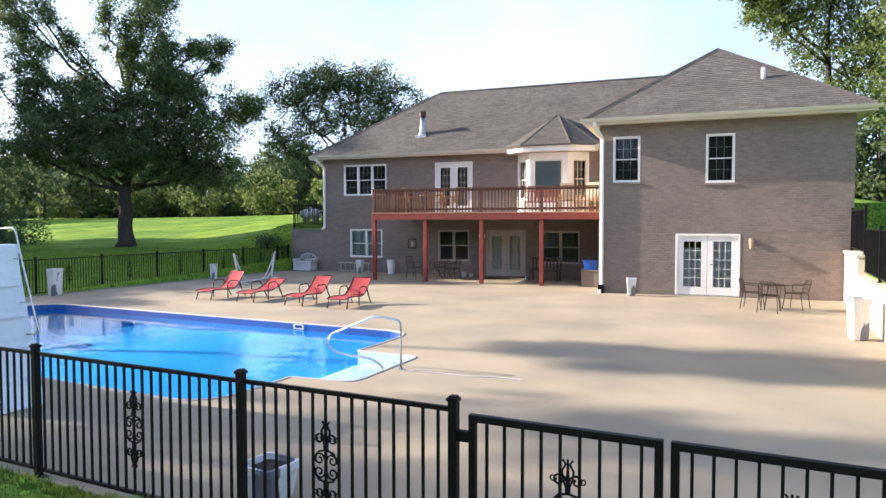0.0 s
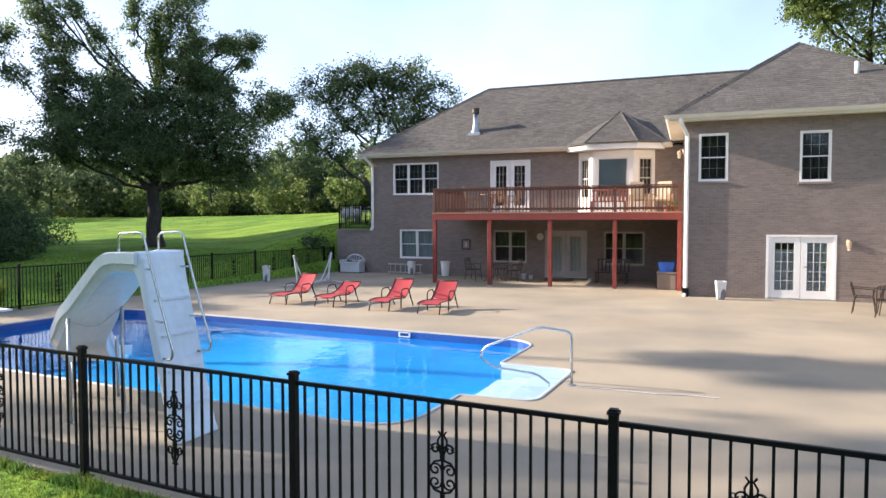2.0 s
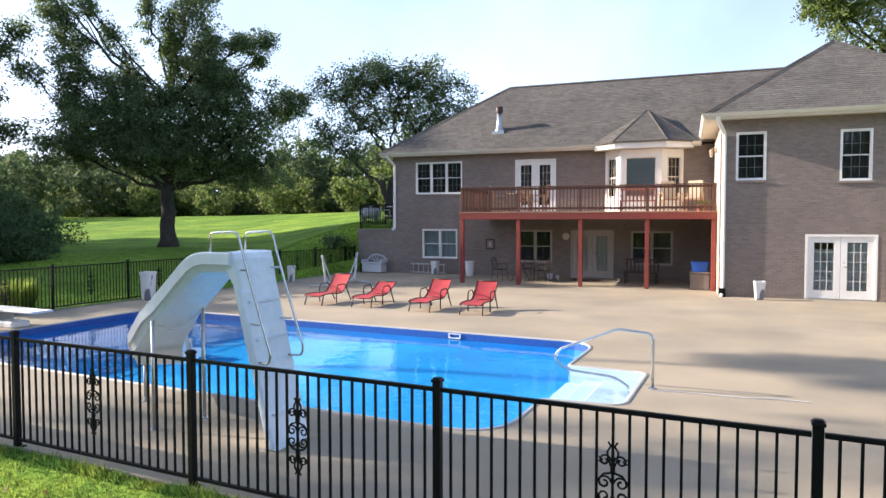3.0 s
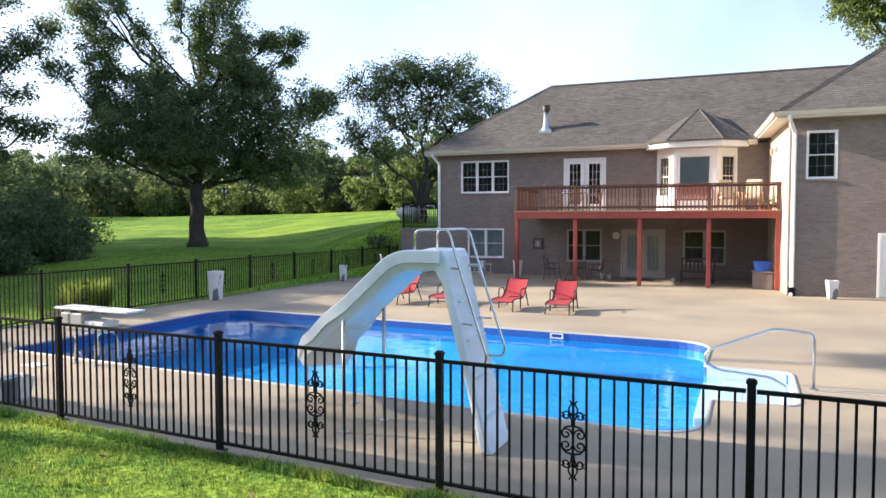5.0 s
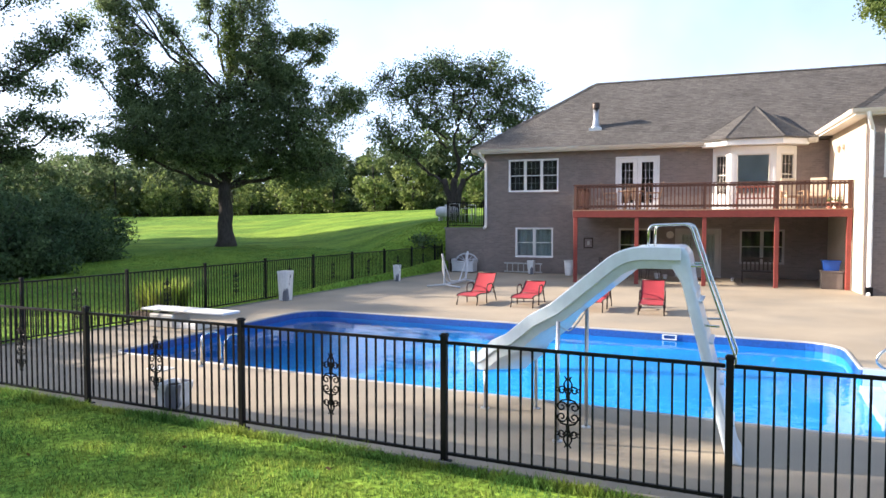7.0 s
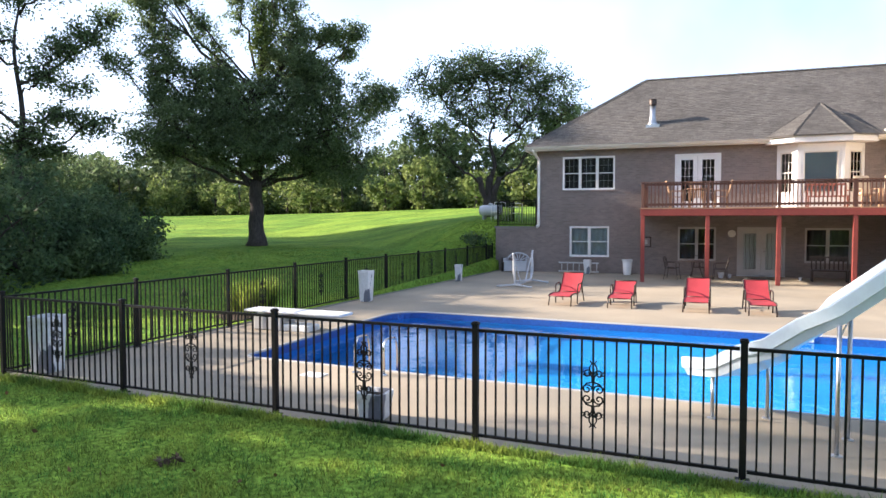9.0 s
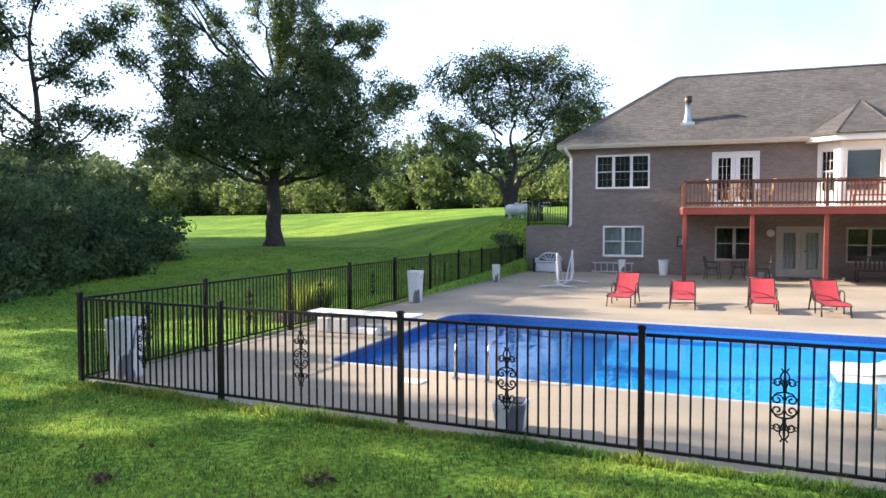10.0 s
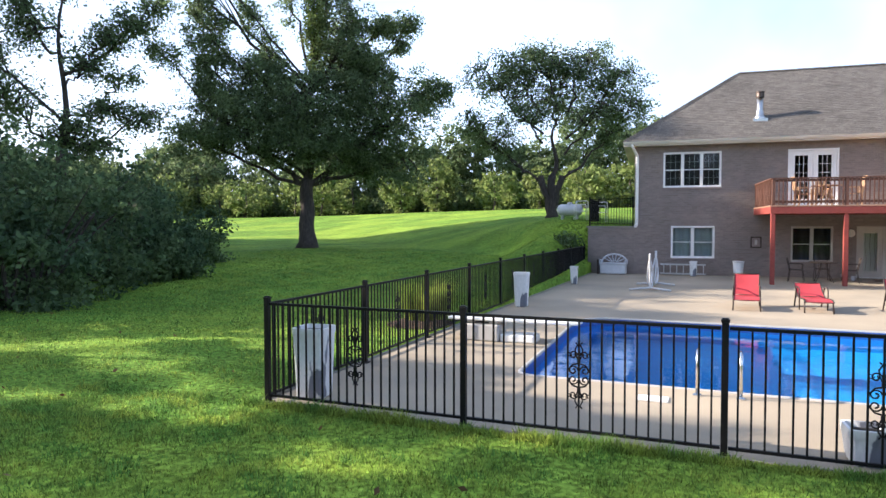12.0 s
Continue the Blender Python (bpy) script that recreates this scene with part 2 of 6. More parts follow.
def thing(name, loc=(0, 0, 0), label="", category="", group="", kind="", turned=None):
    ob = new(name)
    ob.empty_display_size = 0.2
    ob.matrix_basis = (turned or Matrix()) @ Matrix.Translation(loc)
    BASE[ob] = Vector(loc)
    return tagged(ob, label, category, group, kind)


def part(name, bm, material, parent=None, label="", smooth=False):
    """One bmesh, in world metres, as one mesh object under a thing or a part."""
    me = bpy.data.meshes.new(name)
    base = BASE.get(parent, Vector((0, 0, 0)))
    if base.length:
        bmesh.ops.translate(bm, verts=bm.verts, vec=-base)
    if smooth:
        for f in bm.faces:
            f.smooth = True
    bm.to_mesh(me)
    bm.free()
    me.materials.append(material)
    ob = new(name, me)
    if parent is not None:
        ob.parent = parent
        BASE[ob] = base
    return tagged(ob, label)


def solo(name, bm, material, label, category, kind="", smooth=False):
    return tagged(part(name, bm, material, None, label, smooth), "", category, "", kind)


def raw(name, verts, faces, material, parent=None, label="", kind=""):
    base = BASE.get(parent, Vector((0, 0, 0)))
    me = bpy.data.meshes.new(name)
    v = np.asarray(verts, dtype=float) - np.array(base)
    me.from_pydata(v.tolist(), [], faces if isinstance(faces, list) else faces.tolist())
    me.materials.append(material)
    ob = new(name, me)
    if parent is not None:
        ob.parent = parent
        BASE[ob] = base
    return tagged(ob, label, kind=kind)


def piece(name, me, parent, loc, rot=(0, 0, 0)):
    """An object of its own on a shared mesh, at a world place, under parent."""
    ob = new(name, me)
    ob.parent = parent
    ob.location = Vector(loc) - BASE.get(parent, Vector((0, 0, 0)))
    ob.rotation_euler = rot
    return ob


def mesh_of(name, bm, material, smooth=False):
    me = bpy.data.meshes.new(name)
    if smooth:
        for f in bm.faces:
            f.smooth = True
    bm.to_mesh(me)
    bm.free()
    me.materials.append(material)
    return me


def box(bm, x0, y0, z0, x1, y1, z1, bev=0.0):
    m = Matrix.Translation(((x0 + x1) / 2, (y0 + y1) / 2, (z0 + z1) / 2)) @ Matrix.Diagonal((abs(x1 - x0), abs(y1 - y0), abs(z1 - z0), 1))
    r = bmesh.ops.create_cube(bm, size=1, matrix=m)
    if bev:
        es = {e for v in r["verts"] for e in v.link_edges}
        bmesh.ops.bevel(bm, geom=list(es), offset=bev, segments=2, affect="EDGES", profile=0.5)
    return bm


def boxes(*rows, bev=0.0):
    bm = bmesh.new()
    for r in rows:
        b2 = bmesh.new()
        box(b2, *r, bev=bev)
        me = bpy.data.meshes.new("t")
        b2.to_mesh(me)
        b2.free()
        bm.from_mesh(me)
        bpy.data.meshes.remove(me)
    return bm


def obox(bm, centre, size, rot, bev=0.0):
    """A box turned by an Euler in degrees."""
    b2 = bmesh.new()
    box(b2, -size[0] / 2, -size[1] / 2, -size[2] / 2, size[0] / 2, size[1] / 2, size[2] / 2, bev)
    b2.transform(pose(*centre, *rot))
    me = bpy.data.meshes.new("t")
    b2.to_mesh(me)
    b2.free()
    bm.from_mesh(me)
    bpy.data.meshes.remove(me)
    return bm


def tube(bm, pts, r, seg=8, closed=False, flat=1.0):
    """A round bar swept along points; r may be a number or one radius a point."""
    pts = [Vector(p) for p in pts]
    n = len(pts)
    rad = r if isinstance(r, (list, tuple)) else [r] * n
    up = None
    rings = []
    for i, p in enumerate(pts):
        a = pts[(i - 1) % n] if closed or i else p
        b = pts[(i + 1) % n] if closed or i < n - 1 else p
        d = (b - a).normalized()
        if up is None:
            up = d.orthogonal().normalized()
        up = (up - d * up.dot(d)).normalized()
        side = d.cross(up)
        rings.append([bm.verts.new(p + (up * math.cos(k * math.tau / seg) + side * math.sin(k * math.tau / seg) * flat) * rad[i]) for k in range(seg)])
    for i in range(n if closed else n - 1):
        q, w = rings[i], rings[(i + 1) % n]
        for k in range(seg):
            bm.faces.new((q[k], q[(k + 1) % seg], w[(k + 1) % seg], w[k]))
    if not closed:
        bm.faces.new(rings[0][::-1])
        bm.faces.new(rings[-1])
    return bm


def round_path(pts, r, n=5):
    """A polyline whose corners are rounded with radius r."""
    pts = [Vector(p) for p in pts]
    out = [pts[0]]
    for a, p, b in zip(pts, pts[1:], pts[2:]):
        d1, d2 = (a - p), (b - p)
        k = min(r, d1.length * 0.48, d2.length * 0.48)
        s, e = p + d1.normalized() * k, p + d2.normalized() * k
        for i in range(n + 1):
            t = i / n
            out.append(s * (1 - t) ** 2 + p * 2 * t * (1 - t) + e * t * t)
    out.append(pts[-1])
    return out


def lathe(bm, profile, seg=20, at=(0, 0, 0), squash=1.0):
    rings = []
    for r, z in profile:
        rings.append([bm.verts.new((at[0] + r * math.cos(k * math.tau / seg), at[1] + r * squash * math.sin(k * math.tau / seg), at[2] + z)) for k in range(seg)])
    for q, w in zip(rings, rings[1:]):
        for k in range(seg):
            bm.faces.new((q[k], q[(k + 1) % seg], w[(k + 1) % seg], w[k]))
    bm.faces.new(rings[0][::-1])
    bm.faces.new(rings[-1])
    return bm


def smoothstep(t):
    t = min(1.0, max(0.0, t))
    return t * t * (3 - 2 * t)

# ---- ground, patio and pool ----
PX0, PX1, PY0, PY1 = -16.41, 6.4, 4.52, 28.7


def height(x, y):
    h = -0.004 + 0.75 * smoothstep((y - 8) / 25) * smoothstep((-10 - x) / 10) + 2.3 * smoothstep((y - 30) / 55)
    h += 0.4 * smoothstep((y - 85) / 80) + 3.5 * smoothstep((y - 97) / 14)
    back = max(0.0, y - 27)
    side = smoothstep((x + 20.5 + back * 1.3) / (3.5 + back * 1.1))
    bank = smoothstep((y - 19) / 8) * smoothstep((-16.45 - x) / 2.0)
    if y > 27.15 and x < 12:
        bank = 1.0
    h += (1.72 - 0.6 * smoothstep((y - 30) / 55)) * side * bank
    if x > PX1 + 0.2:
        h += 1.25 * smoothstep((y - 6) / 9)
    h += 0.05 * (noise.noise((x * 0.25, y * 0.25, 0))) + 0.35 * noise.noise((x * 0.02, y * 0.02, 3)) * smoothstep((abs(x + 8) + abs(y - 15) - 40) / 60)
    if x < -17 or y < 4:
        h += 0.02 * noise.noise((x * 1.3, y * 1.3, 1))
    return h


def span(a, b, n, p=1.0):
    return [a + (b - a) * (i / n) ** p for i in range(n + 1)]


xs = sorted(set([-v for v in span(60, 900, 16, 2.0)] + span(-60, -26, 34) + span(-25.5, -16.6, 30) + [-16.46, -16.44, -15.2, -14.7, -14.62, 0.4, 6.58, 6.62] + span(-15, 0, 15) + span(1, 30, 30) + span(34, 900, 16, 2.0)))
ys = sorted(set([-v for v in span(8, 700, 12, 2.0)] + span(-7.5, 4.3, 30) + [4.46, 4.48, 6.2, 14.0, 27.1, 27.2] + span(5, 27, 44) + span(28, 100, 72) + span(104, 1200, 18, 2.0)))


def ground_z(x, y):
    if -15.21 < x < 0.41 and 6.19 < y < 14.01:
        return -3.2
    if -16.45 < x < 6.6 and 4.47 < y < 27.15 or -14.66 < x < 6.6 and 4.47 < y < 33.5:
        return -0.45
    return height(x, y)


gv = [(x, y, ground_z(x, y)) for y in ys for x in xs]
nx = len(xs)
gf = [(j * nx + i, j * nx + i + 1, (j + 1) * nx + i + 1, (j + 1) * nx + i) for j in range(len(ys) - 1) for i in range(nx - 1)]
ground = raw("ground", gv, gf, M_GRASSGROUND, None, "mown green lawn rising gently to a far field", "structure")
for f in ground.data.polygons:
    f.use_smooth = True
tagged(ground, category="lawn")

# pool outline, counter-clockwise, with rounded corners
POOL = [(-14.05, 7.05, 0.25), (-2.15, 7.05, 0.7), (-2.15, 8.72, 0.06), (-1.1, 8.85, 0.2), (-1.1, 10.85, 0.2), (-2.35, 10.85, 0.06), (-2.35, 13.05, 0.75), (-14.3, 13.05, 0.95)]


def outline(points, grow=0.0, n=8):
    out = []
    k = len(points)
    for i in range(k):
        a, p, b = (Vector(points[j % k][:2]) for j in (i - 1, i, i + 1))
        r = points[i][2]
        d1, d2 = (a - p).normalized(), (b - p).normalized()
        n1, n2 = Vector((-(-d1).y, (-d1).x)), Vector((-d2.y, d2.x))
        off = -(n1 + n2) * grow / (1 + n1.dot(n2))
        turn = d1.x * d2.y - d1.y * d2.x
        rr = max(0.03, r + (grow if turn < 0 else -grow))
        q = p + off
        s, e = q + d1 * rr, q + d2 * rr
        for j in range(n + 1):
            t = j / n
            out.append(s * (1 - t) ** 2 + q * 2 * t * (1 - t) + e * t * t)
    return out


def ring(bm, ol, z):
    return [bm.verts.new((p.x, p.y, z)) for p in ol]


def bridge(bm, a, b):
    k = len(a)
    for i in range(k):
        bm.faces.new((a[i], a[(i + 1) % k], b[(i + 1) % k], b[i]))


COPE = 0.055
# concrete slab with the pool cut out of it
bm = bmesh.new()
o_out = outline(POOL, COPE - 0.01)
outer = [bm.verts.new((x, y, 0)) for x, y in ((PX0, PY0), (PX1, PY0), (PX1, PY1), (PX0, PY1))]
inner = ring(bm, o_out, 0)
edges = [bm.edges.new((outer[i], outer[(i + 1) % 4])) for i in range(4)] + [bm.edges.new((inner[i], inner[(i + 1) % len(inner)])) for i in range(len(inner))]
bmesh.ops.triangle_fill(bm, use_beauty=True, use_dissolve=False, edges=edges)
low = [bm.verts.new((v.co.x, v.co.y, -0.22)) for v in outer]
bridge(bm, low, outer)
lowi = [bm.verts.new((v.co.x, v.co.y, -0.22)) for v in inner]
bridge(bm, inner, lowi)
bmesh.ops.recalc_face_normals(bm, faces=bm.faces)
for f in bm.faces:
    if abs(f.normal.z) > 0.9 and f.normal.z < 0:
        f.normal_flip()
patio = solo("patio_floor", bm, M_CONC, "pale tan concrete pool patio, stained and worn", "patio", "structure")

# low concrete curb along the lawn side
bm = boxes((PX0 - 0.03, PY0 - 0.03, -0.3, 9.5, PY0 - 0.002, 0.03), (PX0 - 0.03, PY0, -0.3, PX0 - 0.002, 26.9, 0.03), bev=0.015)
solo("curb", bm, M_CURB, "narrow grey concrete curb under the fence", "curb", "structure")

pool = thing("swimming_pool", (-8, 10, 0), "blue vinyl-lined swimming pool with white coping", "pool")
ol_in, ol_out = outline(POOL, 0.0), outline(POOL, COPE)
bm = bmesh.new()
prof = [(0.0, -0.018), (0.0, 0.01), (0.01, 0.016), (COPE - 0.015, 0.016), (COPE, 0.008), (COPE, -0.2)]
prev = None
for g, z in prof:
    r = ring(bm, outline(POOL, g), z)
    if prev:
        bridge(bm, prev, r)
    prev = r
part("coping", bm, M_COPING, pool, "smooth white pool coping", True)
bm = bmesh.new()
a, b = ring(bm, outline(POOL, 0.004), -0.014), ring(bm, outline(POOL, 0.004), -0.22)
bridge(bm, b, a)
part("waterline_band", bm, M_BAND, pool, "dark blue patterned waterline band")


def floor_z(x):
    t = smoothstep((-5.5 - x) / 4.0)
    return -1.0 - 0.6 * t


BASIN = [(-14.05, 7.05, 0.25), (-2.15, 7.05, 0.7), (-2.35, 13.05, 0.75), (-14.3, 13.05, 0.95)]
bm = bmesh.new()
bo = outline(BASIN, 0.0, 10)
top = ring(bm, outline(POOL, 0.0), -0.2)
# floor as strips across the length
fx = [-14.3 + i * 0.5 for i in range(28)]
grid = [[bm.verts.new((x, y, floor_z(x))) for y in (7.05, 9, 11, 13.05)] for x in fx]
for g, h in zip(grid, grid[1:]):
    for j in range(3):
        bm.faces.new((g[j], h[j], h[j + 1], g[j + 1]))
low = [bm.verts.new((p.x, p.y, -2.6)) for p in outline(POOL, 0.0)]
bridge(bm, low, top)
part("basin", bm, M_LINER, pool, "bright blue vinyl pool liner")
# moulded white entry steps in the alcove
part("step_shell", boxes((-2.3, 10.815, -1.0, -1.1, 10.845, 0.0)), M_STEP, pool, "moulded white step alcove")
part("step_shell", boxes((-1.13, 8.9, -1.0, -1.105, 10.8, 0.0)), M_STEP, pool)
for i, (xa, z) in enumerate(((-1.75, -0.185), (-2.05, -0.34), (-2.35, -0.6))):
    part("pool_step", boxes((xa, 8.88 if i == 0 else 8.8, -1.2, xa + 0.295 if i else -1.135, 10.81, z), bev=0.02), M_STEP, pool, "moulded white entry step")
bm = bmesh.new()
w = ring(bm, outline(POOL, 0.003), -0.15)
bm.faces.new(w)
bmesh.ops.triangulate(bm, faces=bm.faces)
part("water", bm, M_WATER, pool, "clear rippled pool water").visible_shadow = False
for f in bpy.data.objects["water"].data.polygons:
    if f.normal.z < 0:
        f.flip()
bm = boxes((-5.5, 13.025, -0.135, -5.22, 13.06, -0.115), (-5.5, 13.025, -0.045, -5.22, 13.06, -0.03), (-5.5, 13.025, -0.115, -5.47, 13.06, -0.045), (-5.25, 13.025, -0.115, -5.22, 13.06, -0.045))
part("skimmer_mouth", bm, M_PLASTIC, pool, "white plastic skimmer opening")

# ---- house ----
YM, YW = 27.0, 21.6          # main and wing front wall
XL, XC, XR = -14.68, -1.04, 6.24  # left end, wing corner, right end
ZE_M, ZE_W = 5.36, 5.55        # wall tops
YB = 35.45
house = thing("house", (-4.0, 27.0, 0.0), "two-storey taupe brick house with hipped shingle roof and walk-out lower floor", "house", turned=HOUSE)


def holed_wall(bm, u0, u1, z0, z1, place, openings):
    """A wall sheet pair with openings. place(u, z, d) gives the point d metres into the wall."""
    us = sorted({u0, u1, *[o[0] for o in openings], *[o[1] for o in openings]})
    zs = sorted({z0, z1, *[o[2] for o in openings], *[o[3] for o in openings]})
    us = [u for u in us if u0 <= u <= u1]
    T = 0.24

    def quad(*p):
        bm.faces.new([bm.verts.new(q) for q in p])
    for a, b in zip(us, us[1:]):
        for c, d in zip(zs, zs[1:]):
            m, n = (a + b) / 2, (c + d) / 2
            if any(o[0] < m < o[1] and o[2] < n < o[3] for o in openings):
                continue
            for k in (0, T):
                quad(place(a, c, k), place(b, c, k), place(b, d, k), place(a, d, k))
    for a, b, c, d in openings:
        quad(place(a, c, 0), place(b, c, 0), place(b, c, T), place(a, c, T))
        quad(place(a, d, 0), place(b, d, 0), place(b, d, T), place(a, d, T))
        quad(place(a, c, 0), place(a, d, 0), place(a, d, T), place(a, c, T))
        quad(place(b, c, 0), place(b, d, 0), place(b, d, T), place(b, c, T))
    for a, b, c, d in ((u0, u0, z0, z1), (u1, u1, z0, z1)):
        quad(place(a, c, 0), place(a, d, 0), place(a, d, T), place(a, c, T))
    quad(place(u0, z1, 0), place(u1, z1, 0), place(u1, z1, T), place(u0, z1, T))
    return bm


# openings as left, right, sill, head
W_TRIPLE = (-13.56, -11.35, 3.57, 5.0)
D_BALC = (-8.95, -7.19, 2.78, 4.98)
BAY_GAP = (-4.95, -2.35, 2.78, 5.1)
W_LOW1 = (-13.24, -11.57, 0.69, 2.0)
W_LOW2 = (-8.8, -7.34, 0.6, 1.98)
D_LOW = (-6.55, -4.8, 0.03, 1.98)
W_LOW3 = (-4.12, -2.52, 0.58, 1.95)
OPEN_M = [W_TRIPLE, D_BALC, BAY_GAP, W_LOW1, W_LOW2, D_LOW, W_LOW3]
W_UP1 = (-0.60, 0.25, 3.61, 5.09)
W_UP2 = (2.21, 3.04, 3.54, 5.05)
D_WING = (1.35, 3.23, 0.02, 1.96)
OPEN_W = [W_UP1, W_UP2, D_WING]

wall_m = part("wall", holed_wall(bmesh.new(), XL, XC, 0, ZE_M, lambda u, z, d: (u, YM + d, z), OPEN_M), M_MORTAR, house, "taupe brick main wall")
wall_w = part("wall", holed_wall(bmesh.new(), XC, XR, 0, ZE_W, lambda u, z, d: (u, YW + d, z), OPEN_W), M_MORTAR, house, "taupe brick wing wall")
part("wall", holed_wall(bmesh.new(), YW + 0.002, YM + 0.25, 0, ZE_W, lambda u, z, d: (XC + d, u, z), []), M_STUCCO, house, "cream painted side wall of the wing")
wall_l = part("wall", holed_wall(bmesh.new(), YM + 0.002, YB, 0, ZE_M, lambda u, z, d: (XL + d, u, z), []), M_MORTAR, house, "brick end wall")
part("wall", holed_wall(bmesh.new(), YW + 0.002, YB, 0, ZE_W, lambda u, z, d: (XR - d, u, z), []), M_BLOCK, house, "brick end wall")
part("wall", holed_wall(bmesh.new(), XL, XR, 0, ZE_M, lambda u, z, d: (u, YB - d, z), []), M_BLOCK, house, "brick rear wall")
part("floor_slab", boxes((XL + 0.25, YM + 0.25, -0.1, XR - 0.25, YB - 0.25, 0.01), (XC + 0.25, YW + 0.25, -0.1, XR - 0.25, YM + 0.24, 0.01)), M_ROOM, house)
part("upper_floor", boxes((XL + 0.25, YM + 0.25, 2.45, XR - 0.25, YB - 0.25, 2.72), (XC + 0.25, YW + 0.25, 2.45, XR - 0.25, YM + 0.24, 2.72)), M_ROOM, house)
part("inner_wall", boxes((XL + 0.25, 31.0, 0.01, XR - 0.25, 31.1, 2.45), (XL + 0.25, 31.0, 2.72, XR - 0.25, 31.1, 5.3), (XC + 0.2, YM + 0.3, 0.01, XC + 0.3, 31, 5.3)), M_ROOM, house)
part("inner_ceiling", boxes((XL + 0.25, YM + 0.25, 5.3, XR - 0.25, YB - 0.25, 5.35), (XC + 0.25, YW + 0.25, 5.3, XR - 0.25, YM + 0.24, 5.35)), M_ROOM, house)

# bricks: running bond, proud of the mortar
BL, BH, JO = 0.203, 0.062, 0.011


def brick_boxes(u0, u1, z0, z1, openings):
    out = []
    row, z = 0, z0
    while z + BH <= z1:
        u = u0 - (0.107 if row % 2 else 0.0)
        while u < u1:
            spans = [(max(u, u0 + 0.002), min(u + BL, u1 - 0.002))]
            for a, b, c, d in openings:
                if z < d and z + BH > c:
                    nxt = []
                    for s, e in spans:
                        if e <= a or s >= b:
                            nxt.append((s, e))
                        else:
                            if s < a:
                                nxt.append((s, a))
                            if e > b:
                                nxt.append((b, e))
                    spans = nxt
            out += [(s, e, z, z + BH) for s, e in spans if e - s > 0.03]
            u += BL + JO
        z += BH + JO
        row += 1
    return out


def brick_mesh(rows, place):
    v, f = [], []
    rnd = random.Random(5)
    for s, e, z0, z1 in rows:
        p = 0.003 + rnd.random() * 0.006
        k = len(v)
        c = 0.004
        v += [place(s, z0, 0), place(e, z0, 0), place(e, z1, 0), place(s, z1, 0), place(s + c, z0 + c, -p), place(e - c, z0 + c, -p), place(e - c, z1 - c, -p), place(s + c, z1 - c, -p)]
        f += [(k + 4, k + 5, k + 6, k + 7), (k, k + 1, k + 5, k + 4), (k + 1, k + 2, k + 6, k + 5), (k + 2, k + 3, k + 7, k + 6), (k + 3, k, k + 4, k + 7)]
    return v, f


rows_w = brick_boxes(XC, XR, 0.0, ZE_W, OPEN_W)
rows_m = brick_boxes(XL, XC, 0.0, ZE_M, OPEN_M)
near_b = [r for r in rows_w if r[3] < 1.2 and r[0] < 1.35 and abs(r[1] - r[0] - BL) < 1e-6][:240]
pick = set(near_b)
v, f = brick_mesh([r for r in rows_w if r not in pick], lambda u, z, d: (u, YW + d, z))
raw("brickwork", v, f, M_BRICK, wall_w, "taupe and pinkish bricks in running bond", "stuff")
v, f = brick_mesh(rows_m, lambda u, z, d: (u, YM + d, z))
raw("brickwork", v, f, M_BRICK, wall_m, "taupe bricks in running bond", "stuff")
v, f = brick_mesh(brick_boxes(YM, YB, 0.0, ZE_M, []), lambda u, z, d: (XL + d, u, z))
raw("brickwork", v, f, M_BRICK, wall_l, "taupe bricks in running bond", "stuff")

# roof
E_M, E_W = 0.45, 0.45
MEX0, MEX1, MEY0, MEY1 = XL - E_M, XR + E_M, YM - E_M, YB + E_M
RZ, ZEM, ZEW = 8.93, 5.45, 5.66
RY = (MEY0 + MEY1) / 2
RX0, RX1 = -10.27, 2.6
WEX0, WEX1, WEY0 = XC - E_W, XR + E_W, YW - E_W
WPX, WPY, WPZ = (WEX0 + WEX1) / 2, WEY0 + 4.09, 8.5


def solid_sheet(bm, pts, drop):
    top = [bm.verts.new(p) for p in pts]
    bot = [bm.verts.new((p[0], p[1], p[2] - drop)) for p in pts]
    bm.faces.new(top)
    bm.faces.new(bot[::-1])
    k = len(pts)
    for i in range(k):
        bm.faces.new((top[i], bot[i], bot[(i + 1) % k], top[(i + 1) % k]))


bm = bmesh.new()
solid_sheet(bm, [(MEX0, MEY0, ZEM), (MEX1, MEY0, ZEM), (RX1, RY, RZ), (RX0, RY, RZ)], 0.06)
solid_sheet(bm, [(MEX0, MEY1, ZEM), (MEX0, MEY0, ZEM), (RX0, RY, RZ)], 0.06)
solid_sheet(bm, [(MEX1, MEY0, ZEM), (MEX1, MEY1, ZEM), (RX1, RY, RZ)], 0.06)
solid_sheet(bm, [(MEX1, MEY1, ZEM), (MEX0, MEY1, ZEM), (RX0, RY, RZ), (RX1, RY, RZ)], 0.06)
roof_m = part("roof", bm, M_SHINGLE, house, "grey-brown asphalt shingle hip roof")
bm = bmesh.new()
WBY = 31.0
solid_sheet(bm, [(WEX0, WEY0, ZEW), (WEX1, WEY0, ZEW), (WPX, WPY, WPZ)], 0.06)
solid_sheet(bm, [(WEX0, WBY, ZEW), (WEX0, WEY0, ZEW), (WPX, WPY, WPZ), (WPX, WBY, WPZ)], 0.06)
solid_sheet(bm, [(WEX1, WEY0, ZEW), (WEX1, WBY, ZEW), (WPX, WBY, WPZ), (WPX, WPY, WPZ)], 0.06)
roof_w = part("roof", bm, M_SHINGLE, house, "grey-brown shingle roof of the wing")


